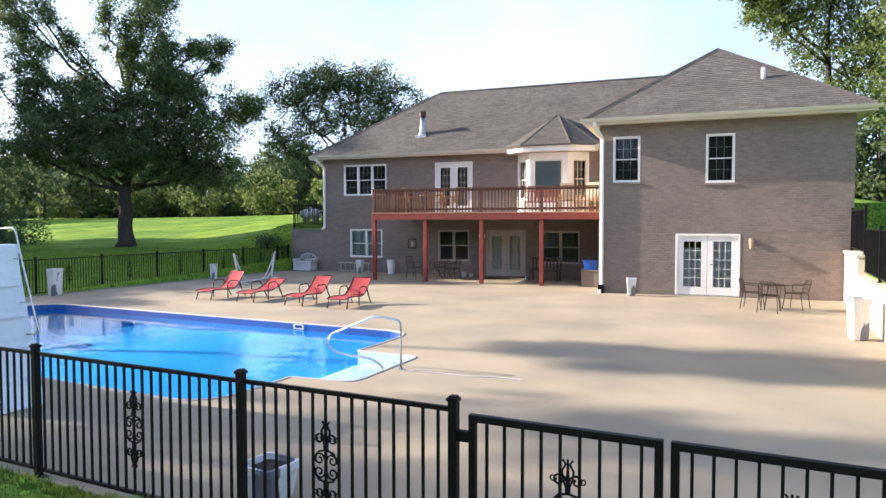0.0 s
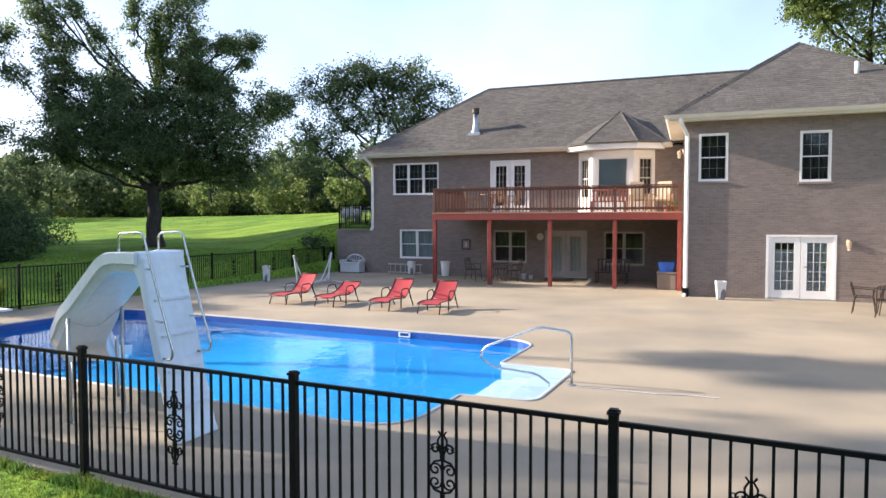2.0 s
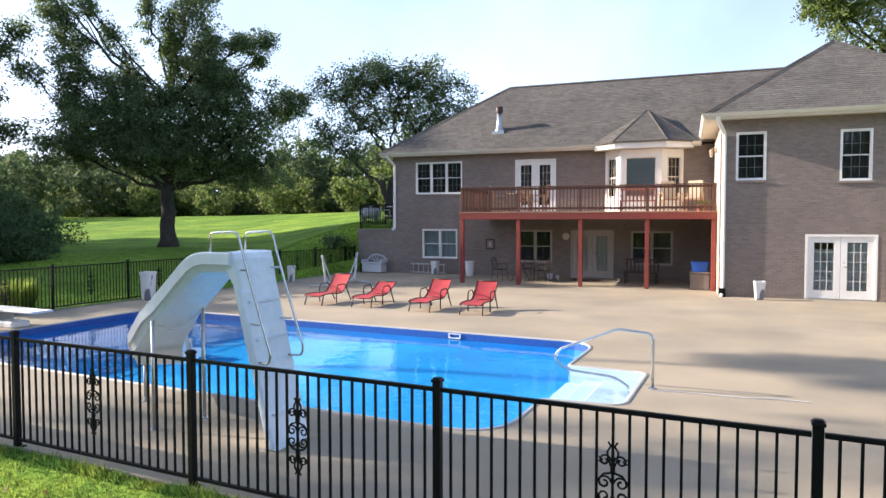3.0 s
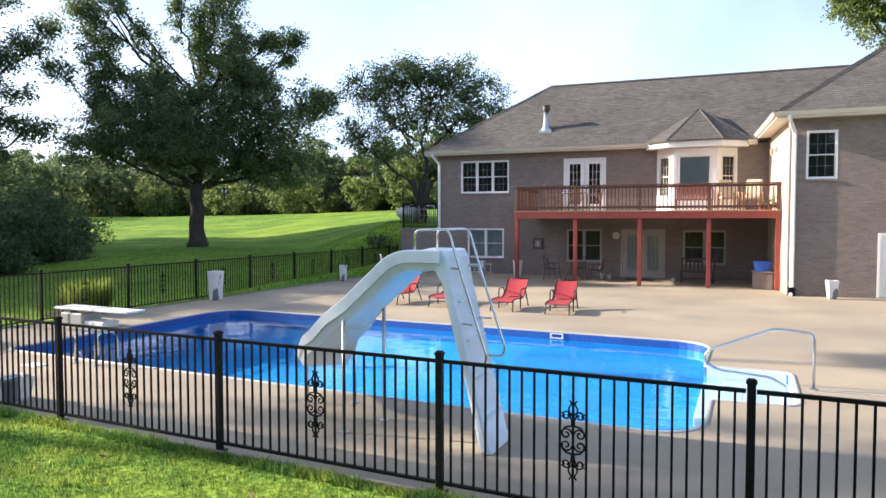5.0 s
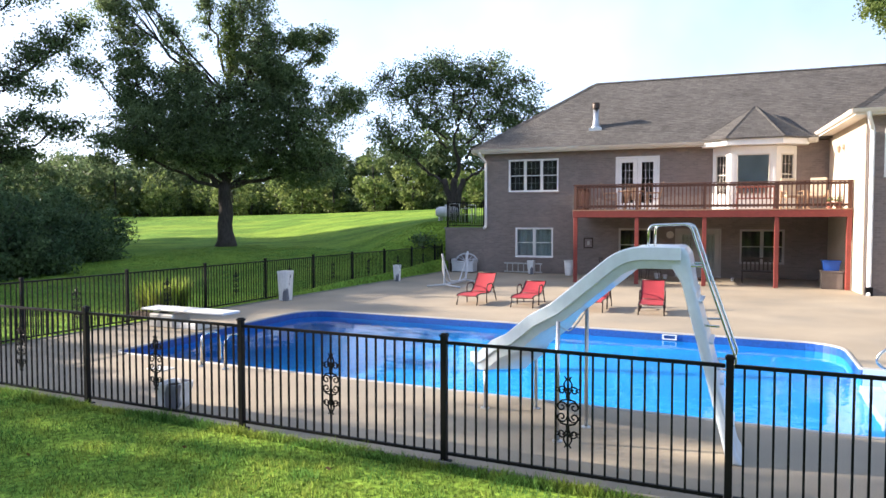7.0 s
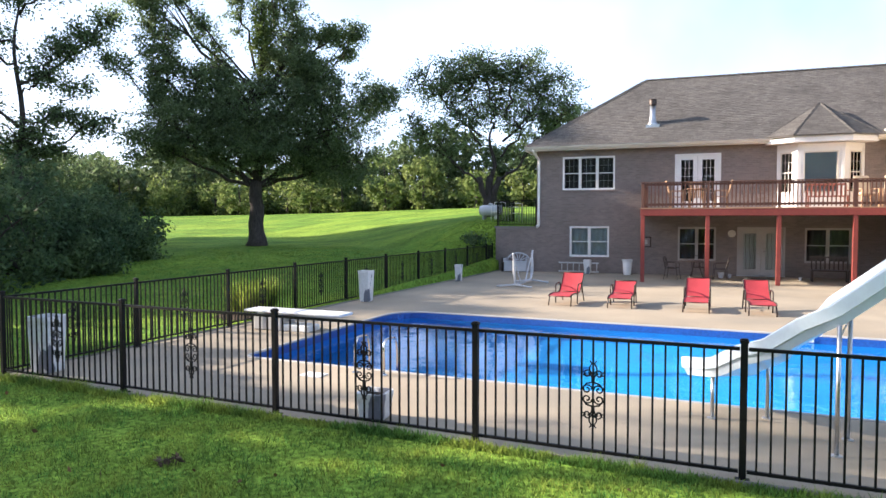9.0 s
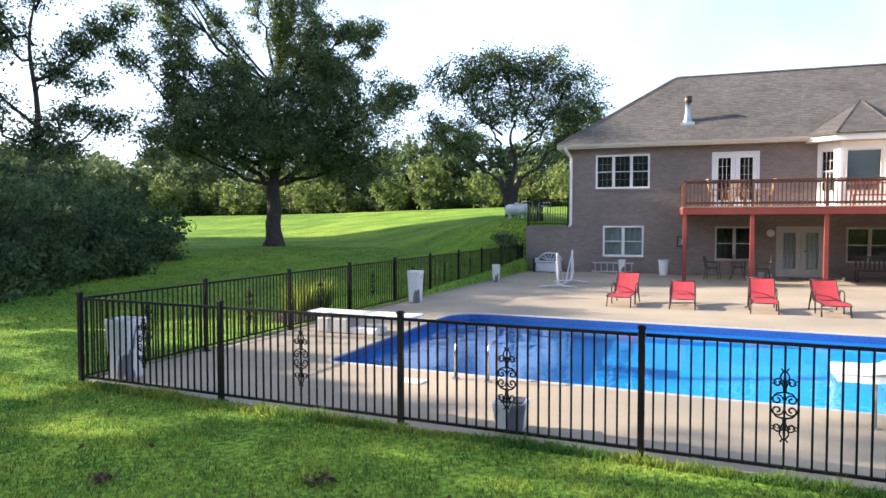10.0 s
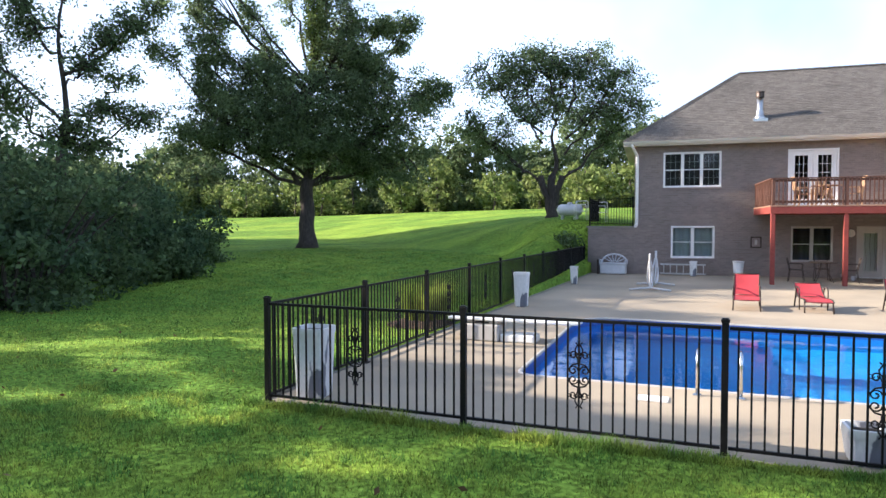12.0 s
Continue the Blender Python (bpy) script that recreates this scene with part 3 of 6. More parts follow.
def shingles(e0, e1, top, lim, parent, seed, u_range=None):
    """Tabs in courses on a roof plane; e0 to e1 is the eave, top a point up the slope, lim(v) the left and right ends at slope part v."""
    e0, e1, top = Vector(e0), Vector(e1), Vector(top)
    u = (e1 - e0).normalized()
    w = top - e0
    w = w - u * w.dot(u)
    length = w.length
    w.normalize()
    n = u.cross(w)
    if n.z < 0:
        n = -n
    rnd = random.Random(seed)
    v, f = [], []
    s = 0.0
    while s < length - 0.05:
        a, b = lim(s / length)
        p = a - rnd.random() * 0.3
        while p < b:
            q = p + 0.14 + rnd.random() * 0.2
            l, r = max(p, a), min(q - 0.006, b)
            if r - l > 0.03:
                k = len(v)
                h = 0.008 + rnd.random() * 0.006
                se = min(s + 0.15, length)
                lo, hi = s - rnd.random() * 0.012, se
                A, B = e0 + u * l, e0 + u * r
                v += [A + w * lo + n * 0.002, B + w * lo + n * 0.002, A + w * lo + n * h, B + w * lo + n * h, B + w * hi + n * 0.004, A + w * hi + n * 0.004]
                f += [(k, k + 1, k + 3, k + 2), (k + 2, k + 3, k + 4, k + 5), (k, k + 2, k + 5), (k + 1, k + 4, k + 3)]
            p = q
        s += 0.143
    raw("shingles", [tuple(x) for x in v], f, M_SHINGLE, parent, "", "stuff")


LM = MEX1 - MEX0
shingles((MEX0, MEY0, ZEM), (MEX1, MEY0, ZEM), (RX0, RY, RZ), lambda t: (t * (RX0 - MEX0), LM - t * (MEX1 - RX1)), roof_m, 1)
shingles((MEX0, MEY1, ZEM), (MEX0, MEY0, ZEM), (RX0, RY, RZ), lambda t: (t * (MEY1 - RY), (MEY1 - MEY0) - t * (RY - MEY0)), roof_m, 2)
LW = WEX1 - WEX0
shingles((WEX0, WEY0, ZEW), (WEX1, WEY0, ZEW), (WPX, WPY, WPZ), lambda t: (t * LW / 2, LW - t * LW / 2), roof_w, 3)
shingles((WEX0, WBY, ZEW), (WEX0, WEY0, ZEW), (WPX, WBY, WPZ), lambda t: (0, (WBY - WEY0) - t * (WPY - WEY0)), roof_w, 4)


def cap(p, q, parent, w=0.13):
    """Ridge or hip cap shingles."""
    p, q = Vector(p), Vector(q)
    d = (q - p)
    n = int(d.length / 0.2)
    d.normalize()
    side = d.cross(Vector((0, 0, 1))).normalized()
    up = side.cross(d)
    v, f = [], []
    for i in range(n):
        a, b = p + d * i * 0.2, p + d * (i * 0.2 + 0.21)
        k = len(v)
        h0, h1 = 0.045, 0.025
        v += [a - side * w + up * (h0 - 0.07), a + up * h0, a + side * w + up * (h0 - 0.07), b - side * w + up * (h1 - 0.07), b + up * h1, b + side * w + up * (h1 - 0.07)]
        f += [(k, k + 1, k + 4, k + 3), (k + 1, k + 2, k + 5, k + 4)]
    raw("ridge_cap", [tuple(x) for x in v], f, M_SHINGLE, parent, "", "stuff")


cap((RX0, RY, RZ), (RX1, RY, RZ), roof_m)
cap((MEX0, MEY0, ZEM), (RX0, RY, RZ), roof_m)
cap((WEX0, WEY0, ZEW), (WPX, WPY, WPZ), roof_w)
cap((WEX1, WEY0, ZEW), (WPX, WPY, WPZ), roof_w)
cap((WPX, WPY, WPZ), (WPX, WBY, WPZ), roof_w)

# soffit, fascia and gutters


def gutter_run(p, q, out, parent):
    """A K-shaped gutter along p to q, out is the outward direction."""
    p, q, out = Vector(p), Vector(q), Vector(out)
    prof = [(0.0, 0.0), (0.0, -0.115), (0.06, -0.115), (0.10, -0.06), (0.125, 0.0), (0.115, 0.0), (0.09, -0.055), (0.055, -0.105), (0.01, -0.105), (0.01, 0.0)]
    bm = bmesh.new()
    a = [bm.verts.new(p + out * o + Vector((0, 0, z))) for o, z in prof]
    b = [bm.verts.new(q + out * o + Vector((0, 0, z))) for o, z in prof]
    bridge(bm, a, b)
    bm.faces.new(a)
    bm.faces.new(b[::-1])
    bmesh.ops.recalc_face_normals(bm, faces=bm.faces)
    return part("gutter", bm, M_CREAM, parent, "cream metal gutter")


part("soffit", boxes((MEX0 + 0.03, MEY0 + 0.03, 5.28, XC - 0.46, YM + 0.1, 5.31), (MEX0 + 0.03, YM + 0.1, 5.28, XL + 0.1, MEY1, 5.31)), M_CREAM, house, "cream soffit boards")
part("fascia", boxes((MEX0, MEY0, 5.26, XC - 0.46, MEY0 + 0.03, ZEM - 0.03), (MEX0, MEY0 + 0.03, 5.26, MEX0 + 0.03, MEY1, ZEM - 0.03)), M_CREAM, house, "cream fascia board")
part("soffit", boxes((WEX0 + 0.03, WEY0 + 0.03, 5.48, WEX1 - 0.03, YW + 0.1, 5.51), (WEX0 + 0.03, YW + 0.1, 5.48, XC + 0.1, YM + 1.2, 5.51), (XR - 0.1, YW + 0.1, 5.48, WEX1 - 0.03, YM + 8, 5.51)), M_CREAM, house, "cream soffit boards")
part("fascia", boxes((WEX0, WEY0, 5.46, WEX1, WEY0 + 0.03, ZEW - 0.03), (WEX0, WEY0 + 0.03, 5.46, WEX0 + 0.03, YM + 0.8, ZEW - 0.03), (WEX1 - 0.03, WEY0 + 0.03, 5.46, WEX1, YM + 8, ZEW - 0.03)), M_CREAM, house, "cream fascia board")
gutter_run((MEX0, MEY0 - 0.002, ZEM - 0.02), (-5.5, MEY0 - 0.002, ZEM - 0.02), (0, -1, 0), house)
gutter_run((-1.85, MEY0 - 0.002, ZEM - 0.02), (XC - 0.5, MEY0 - 0.002, ZEM - 0.02), (0, -1, 0), house)
gutter_run((WEX0 - 0.1, WEY0 - 0.002, ZEW - 0.02), (WEX1 + 0.1, WEY0 - 0.002, ZEW - 0.02), (0, -1, 0), house)
gutter_run((WEX0 - 0.002, WEY0, ZEW - 0.02), (WEX0 - 0.002, YM + 0.6, ZEW - 0.02), (-1, 0, 0), house)


def downspout(x, y, ztop, eave, foot=0.1):
    bm = bmesh.new()
    tube(bm, round_path([eave, (eave[0], eave[1], eave[2] - 0.14), (x, y, ztop), (x, y, foot), (x - 0.05, y - 0.14, foot - 0.07)], 0.08), 0.065, 6)
    return part("downspout", bm, M_WHITE, house, "white metal downspout")


downspout(XC + 0.1, YW - 0.08, 5.05, (XC - 0.1, WEY0 - 0.02, 5.56))
downspout(XL + 0.09, YM - 0.06, 4.9, (XL - 0.1, MEY0 - 0.02, 5.38), 2.05)
part("downspout_foot", boxes((XC, YW - 0.18, 0.0, XC + 0.2, YW - 0.012, 0.27), bev=0.02), M_BLACK, house, "black drain boot")

# flue on the roof
FLX, FLY = -9.87, 27.78
fz = ZEM + (RZ - ZEM) * (FLY - MEY0) / (RY - MEY0)
flue = part("flue", lathe(bmesh.new(), [(0.2, -0.12), (0.2, 0.03), (0.16, 0.06), (0.13, 0.3), (0.115, 0.32), (0.115, 0.8)], 18, (FLX, FLY, fz)), M_GALV, house, "galvanised metal flue pipe", True)
part("flue_cap", lathe(bmesh.new(), [(0.12, 0.8), (0.16, 0.81), (0.16, 0.86), (0.15, 0.99), (0.17, 1.0), (0.17, 1.04), (0.05, 1.06)], 18, (FLX, FLY, fz)), M_BRONZE, flue, "dark flue cap", False)
part("flue_flashing", boxes((FLX - 0.27, FLY - 0.24, fz - 0.17, FLX + 0.27, FLY + 0.24, fz - 0.05)), M_GALV, flue)
vz = ZEW + (WPZ - ZEW) * (22.95 - WEY0) / (WPY - WEY0)
part("plumbing_vent", lathe(bmesh.new(), [(0.07, -0.2), (0.07, 0.34), (0.06, 0.34), (0.055, 0.3)], 14, (3.9, 22.95, vz)), M_PLASTIC, house, "white plastic roof vent pipe", True)


# windows and doors
def sash(bm, x0, x1, z0, z1, y, w=0.026, d=0.035):
    box(bm, x0, y, z0, x0 + w, y + d, z1)
    box(bm, x1 - w, y, z0, x1, y + d, z1)
    box(bm, x0 + w, y, z0, x1 - w, y + d, z0 + w)
    box(bm, x0 + w, y, z1 - w, x1 - w, y + d, z1)


def bars(bm, x0, x1, z0, z1, y, nx_, nz_, w=0.014, d=0.012):
    for i in range(1, nx_):
        x = x0 + (x1 - x0) * i / nx_
        box(bm, x - w / 2, y, z0, x + w / 2, y + d, z1)
    for i in range(1, nz_):
        z = z0 + (z1 - z0) * i / nz_
        box(bm, x0, y + 0.001, z - w / 2, x1, y + d - 0.001, z + w / 2)


def window(o, y, units, muntin=True, backing=M_CURTAIN, sill=True, parent=None, label="white double-hung window with grilles", paint=None):
    paint = paint or M_WHITE
    """A window that fills the opening o, set 5 cm back into the wall at y."""
    x0, x1, z0, z1 = o
    bm = boxes((x0, y - 0.012, z0, x0 + 0.05, y + 0.12, z1), (x1 - 0.05, y - 0.012, z0, x1, y + 0.12, z1), (x0 + 0.05, y - 0.012, z0, x1 - 0.05, y + 0.12, z0 + 0.05), (x0 + 0.05, y - 0.012, z1 - 0.05, x1 - 0.05, y + 0.12, z1))
    win = part("window", bm, paint, parent or house, label)
    xa, xb = x0 + 0.05, x1 - 0.05
    mull = 0.07
    wd = (xb - xa - mull * (units - 1)) / units
    za, zb = z0 + 0.05, z1 - 0.05
    zm = (za + zb) / 2
    for i in range(units):
        a = xa + i * (wd + mull)
        if i:
            part("mullion", boxes((a - mull, y - 0.006, za, a, y + 0.12, zb)), paint, win)
        bm = bmesh.new()
        sash(bm, a, a + wd, za, zm + 0.02, y + 0.055)
        part("lower_sash", bm, paint, win)
        bm = bmesh.new()
        sash(bm, a, a + wd, zm - 0.02, zb, y + 0.02)
        part("upper_sash", bm, paint, win)
        if muntin:
            bm = bmesh.new()
            bars(bm, a + 0.045, a + wd - 0.045, zm + 0.025, zb - 0.045, y + 0.052, 3, 2, 0.011, 0.006)
            bars(bm, a + 0.045, a + wd - 0.045, za + 0.045, zm - 0.025, y + 0.087, 3, 2, 0.011, 0.006)
            part("grille", bm, M_CREAM, win)
        part("pane", boxes((a + 0.04, y + 0.045, zm + 0.02, a + wd - 0.04, y + 0.049, zb - 0.04)), M_GLASS, win)
        part("pane", boxes((a + 0.04, y + 0.08, za + 0.04, a + wd - 0.04, y + 0.084, zm)), M_GLASS, win)
    if backing:
        bm = bmesh.new()
        k = 40
        pr = None
        for i in range(k + 1):
            t = i / k
            x = x0 + 0.02 + (x1 - x0 - 0.04) * t
            yy = y + 0.2 + 0.02 * math.sin(t * 44)
            c = [bm.verts.new((x, yy, z0 + 0.02)), bm.verts.new((x, yy, z1 - 0.02))]
            if pr:
                bm.faces.new((pr[0], c[0], c[1], pr[1]))
            pr = c
        part("curtain", bm, backing, win, "drawn dark curtain")
    if sill:
        part("sill", boxes((x0 - 0.05, y - 0.05, z0 - 0.07, x1 + 0.05, y + 0.1, z0 - 0.003), bev=0.008), M_BLOCK, win, "brick sill")
    return win


def french_door(o, y, nx_, nz_, blinds=True, oval=False, label="white double glazed door", paint=None):
    paint = paint or M_WHITE
    x0, x1, z0, z1 = o
    bm = boxes((x0, y - 0.015, z0, x0 + 0.07, y + 0.14, z1), (x1 - 0.07, y - 0.015, z0, x1, y + 0.14, z1), (x0 + 0.07, y - 0.015, z1 - 0.07, x1 - 0.07, y + 0.14, z1))
    door = part("door", bm, paint, house, label)
    part("threshold", boxes((x0, y - 0.05, z0 - 0.018, x1, y + 0.16, z0 + 0.02)), M_GALV, door)
    xm = (x0 + x1) / 2
    for s, (a, b) in enumerate(((x0 + 0.075, xm - 0.004), (xm + 0.004, x1 - 0.075))):
        st = 0.17
        zb_, zt = z0 + 0.025, z1 - 0.075
        bm = boxes((a, y + 0.03, zb_, a + st, y + 0.075, zt), (b - st, y + 0.03, zb_, b, y + 0.075, zt), (a + st, y + 0.03, zb_, b - st, y + 0.075, zb_ + 0.24), (a + st, y + 0.03, zt - 0.17, b - st, y + 0.075, zt))
        leaf = part("door_leaf", bm, paint, door)
        ga, gb, gc, gd = a + st, b - st, zb_ + 0.24, zt - 0.17
        if nx_:
            bm = bmesh.new()
            bars(bm, ga, gb, gc, gd, y + 0.036, nx_, nz_, 0.014, 0.014)
            part("grille", bm, M_WHITE, door)
        else:
            bm = bmesh.new()
            for k in range(3):
                x = ga + (gb - ga) * (k + 0.5) / 3
                tube(bm, [(x, y + 0.046, gc + 0.02), (x + 0.03, y + 0.046, (gc * 2 + gd) / 3), (x - 0.03, y + 0.046, (gc + gd * 2) / 3), (x, y + 0.046, gd - 0.02)], 0.006, 5)
            part("grille", bm, M_BRONZE, door, "leaded glass pattern")
        part("pane", boxes((ga - 0.01, y + 0.052, gc - 0.01, gb + 0.01, y + 0.056, gd + 0.01)), M_GLASS, door)
        if blinds:
            bm = bmesh.new()
            z = gc + 0.02
            while z < (gd - 0.02 if s else gc + (gd - gc) * 0.85):
                obox(bm, ((ga + gb) / 2, y + 0.085, z), (gb - ga + 0.04, 0.03, 0.002), (58, 0, 0))
                z += 0.034
            part("blind", bm, M_BLINDW, door, "grey horizontal blind slats")
    bm = bmesh.new()
    tube(bm, [(xm + 0.09, y + 0.03, z0 + 0.98), (xm + 0.09, y - 0.03, z0 + 0.98), (xm + 0.2, y - 0.03, z0 + 0.98)], 0.011, 8)
    part("handle", bm, M_CHROME, door, "brushed metal lever handle")
    part("deadbolt", lathe(bmesh.new(), [(0.028, 0.0), (0.028, 0.006)], 12, (xm + 0.09, y + 0.02, z0 + 1.1)), M_CHROME, door)
    return door


window(W_TRIPLE, YM, 3)
window(W_LOW1, YM, 2, False, M_BLIND, label="white twin window with grey blinds")
# frames and door below the deck carry its shade in their paint
window(W_LOW2, YM, 2, False, label="cream twin window under the deck, paint darkened for its shade", paint=M_DIMMED)
window(W_LOW3, YM, 2, False, label="cream twin window under the deck, paint darkened for its shade", paint=M_DIMMED)
window(W_UP1, YW, 1)
window(W_UP2, YW, 1)
french_door(D_WING, YW, 3, 5, True, label="white double glazed patio door with grilles")
french_door(D_BALC, YM, 3, 5, False, label="white double glazed balcony door with grilles")
french_door(D_LOW, YM, 0, 0, False, label="cream double entry door with leaded glass, paint darkened for shade", paint=M_DIMMED)
# pale sheet added to imitate the reflection in the door panes
part("sheer_curtain", boxes((D_LOW[0] + 0.1, YM + 0.2, 0.1, D_LOW[1] - 0.1, YM + 0.21, 1.95)), M_CREAM, house, "pale sheet added behind the entry door glass for its reflection")

# bay on the upper floor
BX = [(-5.15, YM), (-4.52, YM - 0.6), (-2.95, YM - 0.6), (-2.17, YM)]
BZ0, BZ1 = 2.72, 5.18
bay = part("bay", bmesh.new(), M_WHITE, house, "white panelled bay with three windows")


def bay_side(p, q, win):
    """A white bay face from p to q in plan with one window (left, right, sill, head) along it."""
    p, q = Vector((*p, 0)), Vector((*q, 0))
    u = (q - p).normalized()
    n = Vector((-u.y, u.x, 0))
    L = (q - p).length
    a, b, c, d = win
    pl = lambda s, z, k: tuple(p + u * s + n * k + Vector((0, 0, z)))
    bm = holed_wall(bmesh.new(), 0, L, BZ0, BZ1, lambda s, z, k: pl(s, z, k * 0.6), [win])
    part("bay_wall", bm, M_WHITE, bay)

    def slab(bm, s0, s1, z0, z1, k0, k1):
        vs = [bm.verts.new(pl(s, z, k)) for k in (k0, k1) for s, z in ((s0, z0), (s1, z0), (s1, z1), (s0, z1))]
        for idx in ((0, 1, 2, 3), (7, 6, 5, 4), (0, 4, 5, 1), (1, 5, 6, 2), (2, 6, 7, 3), (3, 7, 4, 0)):
            bm.faces.new([vs[i] for i in idx])
    bm = bmesh.new()
    w = 0.05
    slab(bm, a, a + w, c, d, -0.012, 0.06)
    slab(bm, b - w, b, c, d, -0.012, 0.06)
    slab(bm, a + w, b - w, c, c + w, -0.012, 0.06)
    slab(bm, a + w, b - w, d - w, d, -0.012, 0.06)
    part("bay_sash", bm, M_CREAM, bay)
    bm = bmesh.new()
    slab(bm, a + w, b - w, c + w, d - w, 0.03, 0.034)
    part("pane", bm, M_GLASS, bay)
    bm = bmesh.new()
    if L > 1.2:
        z = c + w + 0.02
        while z < d - w:
            slab(bm, a + w, b - w, z, z + 0.03, 0.08, 0.084)
            z += 0.038
        part("blind", bm, M_BLIND, bay, "grey-green blind")
    else:
        slab(bm, a + w, b - w, (c + d) / 2 - 0.02, (c + d) / 2 + 0.02, 0.005, 0.03)
        for i in (1, 2):
            s = a + w + (b - a - 2 * w) * i / 3
            slab(bm, s - 0.008, s + 0.008, c + w, d - w, 0.01, 0.024)
        for i in (1, 3):
            z = c + (d - c) * i / 4
            slab(bm, a + w, b - w, z - 0.008, z + 0.008, 0.012, 0.022)
        part("grille", bm, M_CREAM, bay)
    for lo, hi in ((BZ1 - 0.16, BZ1), (BZ0, BZ0 + 0.18)):
        bm = bmesh.new()
        slab(bm, 0.004, L - 0.004, lo, hi, -0.02, -0.001)
        part("trim_board", bm, M_WHITE, bay)
    bm = bmesh.new()
    slab(bm, 0.0, 0.09, BZ0 + 0.18, BZ1 - 0.16, -0.018, -0.001)
    part("corner_board", bm, M_WHITE, bay)
    bm = bmesh.new()
    slab(bm, L - 0.09, L, BZ0 + 0.18, BZ1 - 0.16, -0.018, -0.001)
    part("corner_board", bm, M_WHITE, bay)


bay_side(BX[0], BX[1], (0.14, 0.68, 3.3, 4.88))
bay_side(BX[1], BX[2], (0.19, 1.57 - 0.2, 3.3, 4.88))
bay_side(BX[2], BX[3], (0.25, 0.86, 3.3, 4.88))
ov = [(-5.58, YM - 0.42), (-4.72, YM - 1.02), (-2.78, YM - 1.02), (-1.8, YM - 0.42)]
bm = bmesh.new()
lo_ = [bm.verts.new((x, y, 5.2)) for x, y in ov] + [bm.verts.new((-1.8, YM + 0.05, 5.2)), bm.verts.new((-5.58, YM + 0.05, 5.2))]
hi_ = [bm.verts.new((v.co.x, v.co.y, 5.44)) for v in lo_]
bridge(bm, lo_, hi_)
bm.faces.new(lo_[::-1])
bmesh.ops.recalc_face_normals(bm, faces=bm.faces)
part("bay_eave", bm, M_WHITE, bay, "white bay eave boards")
apex = (-3.58, YM + 0.72, 6.9)
bm = bmesh.new()
ovr = [(-5.68, YM + 1.0), (-5.68, YM - 0.45), (-4.76, YM - 1.1), (-2.74, YM - 1.1), (-1.7, YM - 0.45), (-1.7, YM + 1.0)]
back = (-3.58, YM + 3.0, 6.9)
for p, q in zip(ovr, ovr[1:]):
    solid_sheet(bm, [(*p, 5.46), (*q, 5.46), apex], 0.05)
solid_sheet(bm, [(-5.68, YM + 1.0, 5.46), apex, back], 0.05)
solid_sheet(bm, [(-1.7, YM + 1.0, 5.46), back, apex], 0.05)
bmesh.ops.remove_doubles(bm, verts=bm.verts, dist=0.002)
bayroof = part("bay_roof", bm, M_SHINGLE, bay, "small hipped shingle roof over the bay")
for i, (p, q) in enumerate(zip(ovr, ovr[1:])):
    P, Q, A = Vector((*p, 5.46)), Vector((*q, 5.46)), Vector(apex)
    Lp = (Q - P).length
    k = (A - P).dot((Q - P).normalized())
    shingles(P, Q, A, lambda t, k=k, Lp=Lp: (t * k, Lp - t * (Lp - k)), bayroof, 20 + i)
    cap((*q, 5.46), apex, bayroof, 0.09)

# small fixtures on the walls


def wall_lamp(x, y, z, out, label):
    """A lantern on an arm; out is the outward direction in plan."""
    o = Vector((out[0], out[1], 0))
    c = Vector((x, y, z))
    lamp = thing("wall_lantern", (x, y, z), label, "wall lamp", turned=HOUSE)
    bm = bmesh.new()
    lathe(bm, [(0.05, -0.09), (0.055, 0.0), (0.05, 0.09)], 12, tuple(c + o * 0.02))
    tube(bm, round_path([c + o * 0.02, c + o * 0.1 + Vector((0, 0, 0.1)), c + o * 0.17 + Vector((0, 0, 0.04))], 0.04), 0.009, 6)
    part("bracket", bm, M_LANTERN, lamp)
    p = c + o * 0.17
    part("shade", lathe(bmesh.new(), [(0.045, -0.2), (0.07, -0.02), (0.075, 0.0), (0.02, 0.05)], 8, tuple(p)), M_LANTERN, lamp, "frosted glass lantern")
    part("finial", lathe(bmesh.new(), [(0.03, -0.23), (0.05, -0.205), (0.05, -0.2)], 8, tuple(p)), M_CREAM, lamp)


wall_lamp(3.52, YW - 0.01, 1.74, (0, -1), "tan wall lantern on brick beside the patio door")
wall_lamp(XC - 0.01, 24.6, 4.85, (-1, 0), "tan wall lantern high on the cream side wall")
frame_ob = thing("framed_plaque", (-10.05, YM, 1.36), "dark framed square plaque on the brick wall", "plaque", turned=HOUSE)
part("plaque_frame", boxes((-10.25, YM - 0.04, 1.13, -10.2, YM - 0.012, 1.58), (-9.9, YM - 0.04, 1.13, -9.85, YM - 0.012, 1.58), (-10.2, YM - 0.04, 1.13, -9.9, YM - 0.012, 1.18), (-10.2, YM - 0.04, 1.53, -9.9, YM - 0.012, 1.58)), M_BRONZE, frame_ob)
part("plaque_panel", boxes((-10.2, YM - 0.028, 1.18, -9.9, YM - 0.014, 1.53)), M_BLOCK, frame_ob)
part("plaque_relief", boxes((-10.1, YM - 0.034, 1.26, -10.0, YM - 0.029, 1.45), bev=0.002), M_DIMMED, frame_ob, "pale raised mark")
clock = thing("wall_thermometer", (-6.75, YM, 1.72), "round white dial on the brick under the deck", "wall dial", turned=HOUSE)
part("case", lathe(bmesh.new(), [(0.14, 0.0), (0.15, 0.012), (0.14, 0.03), (0.125, 0.03)], 24), M_CREAM, None)
case = bpy.data.objects["case"]
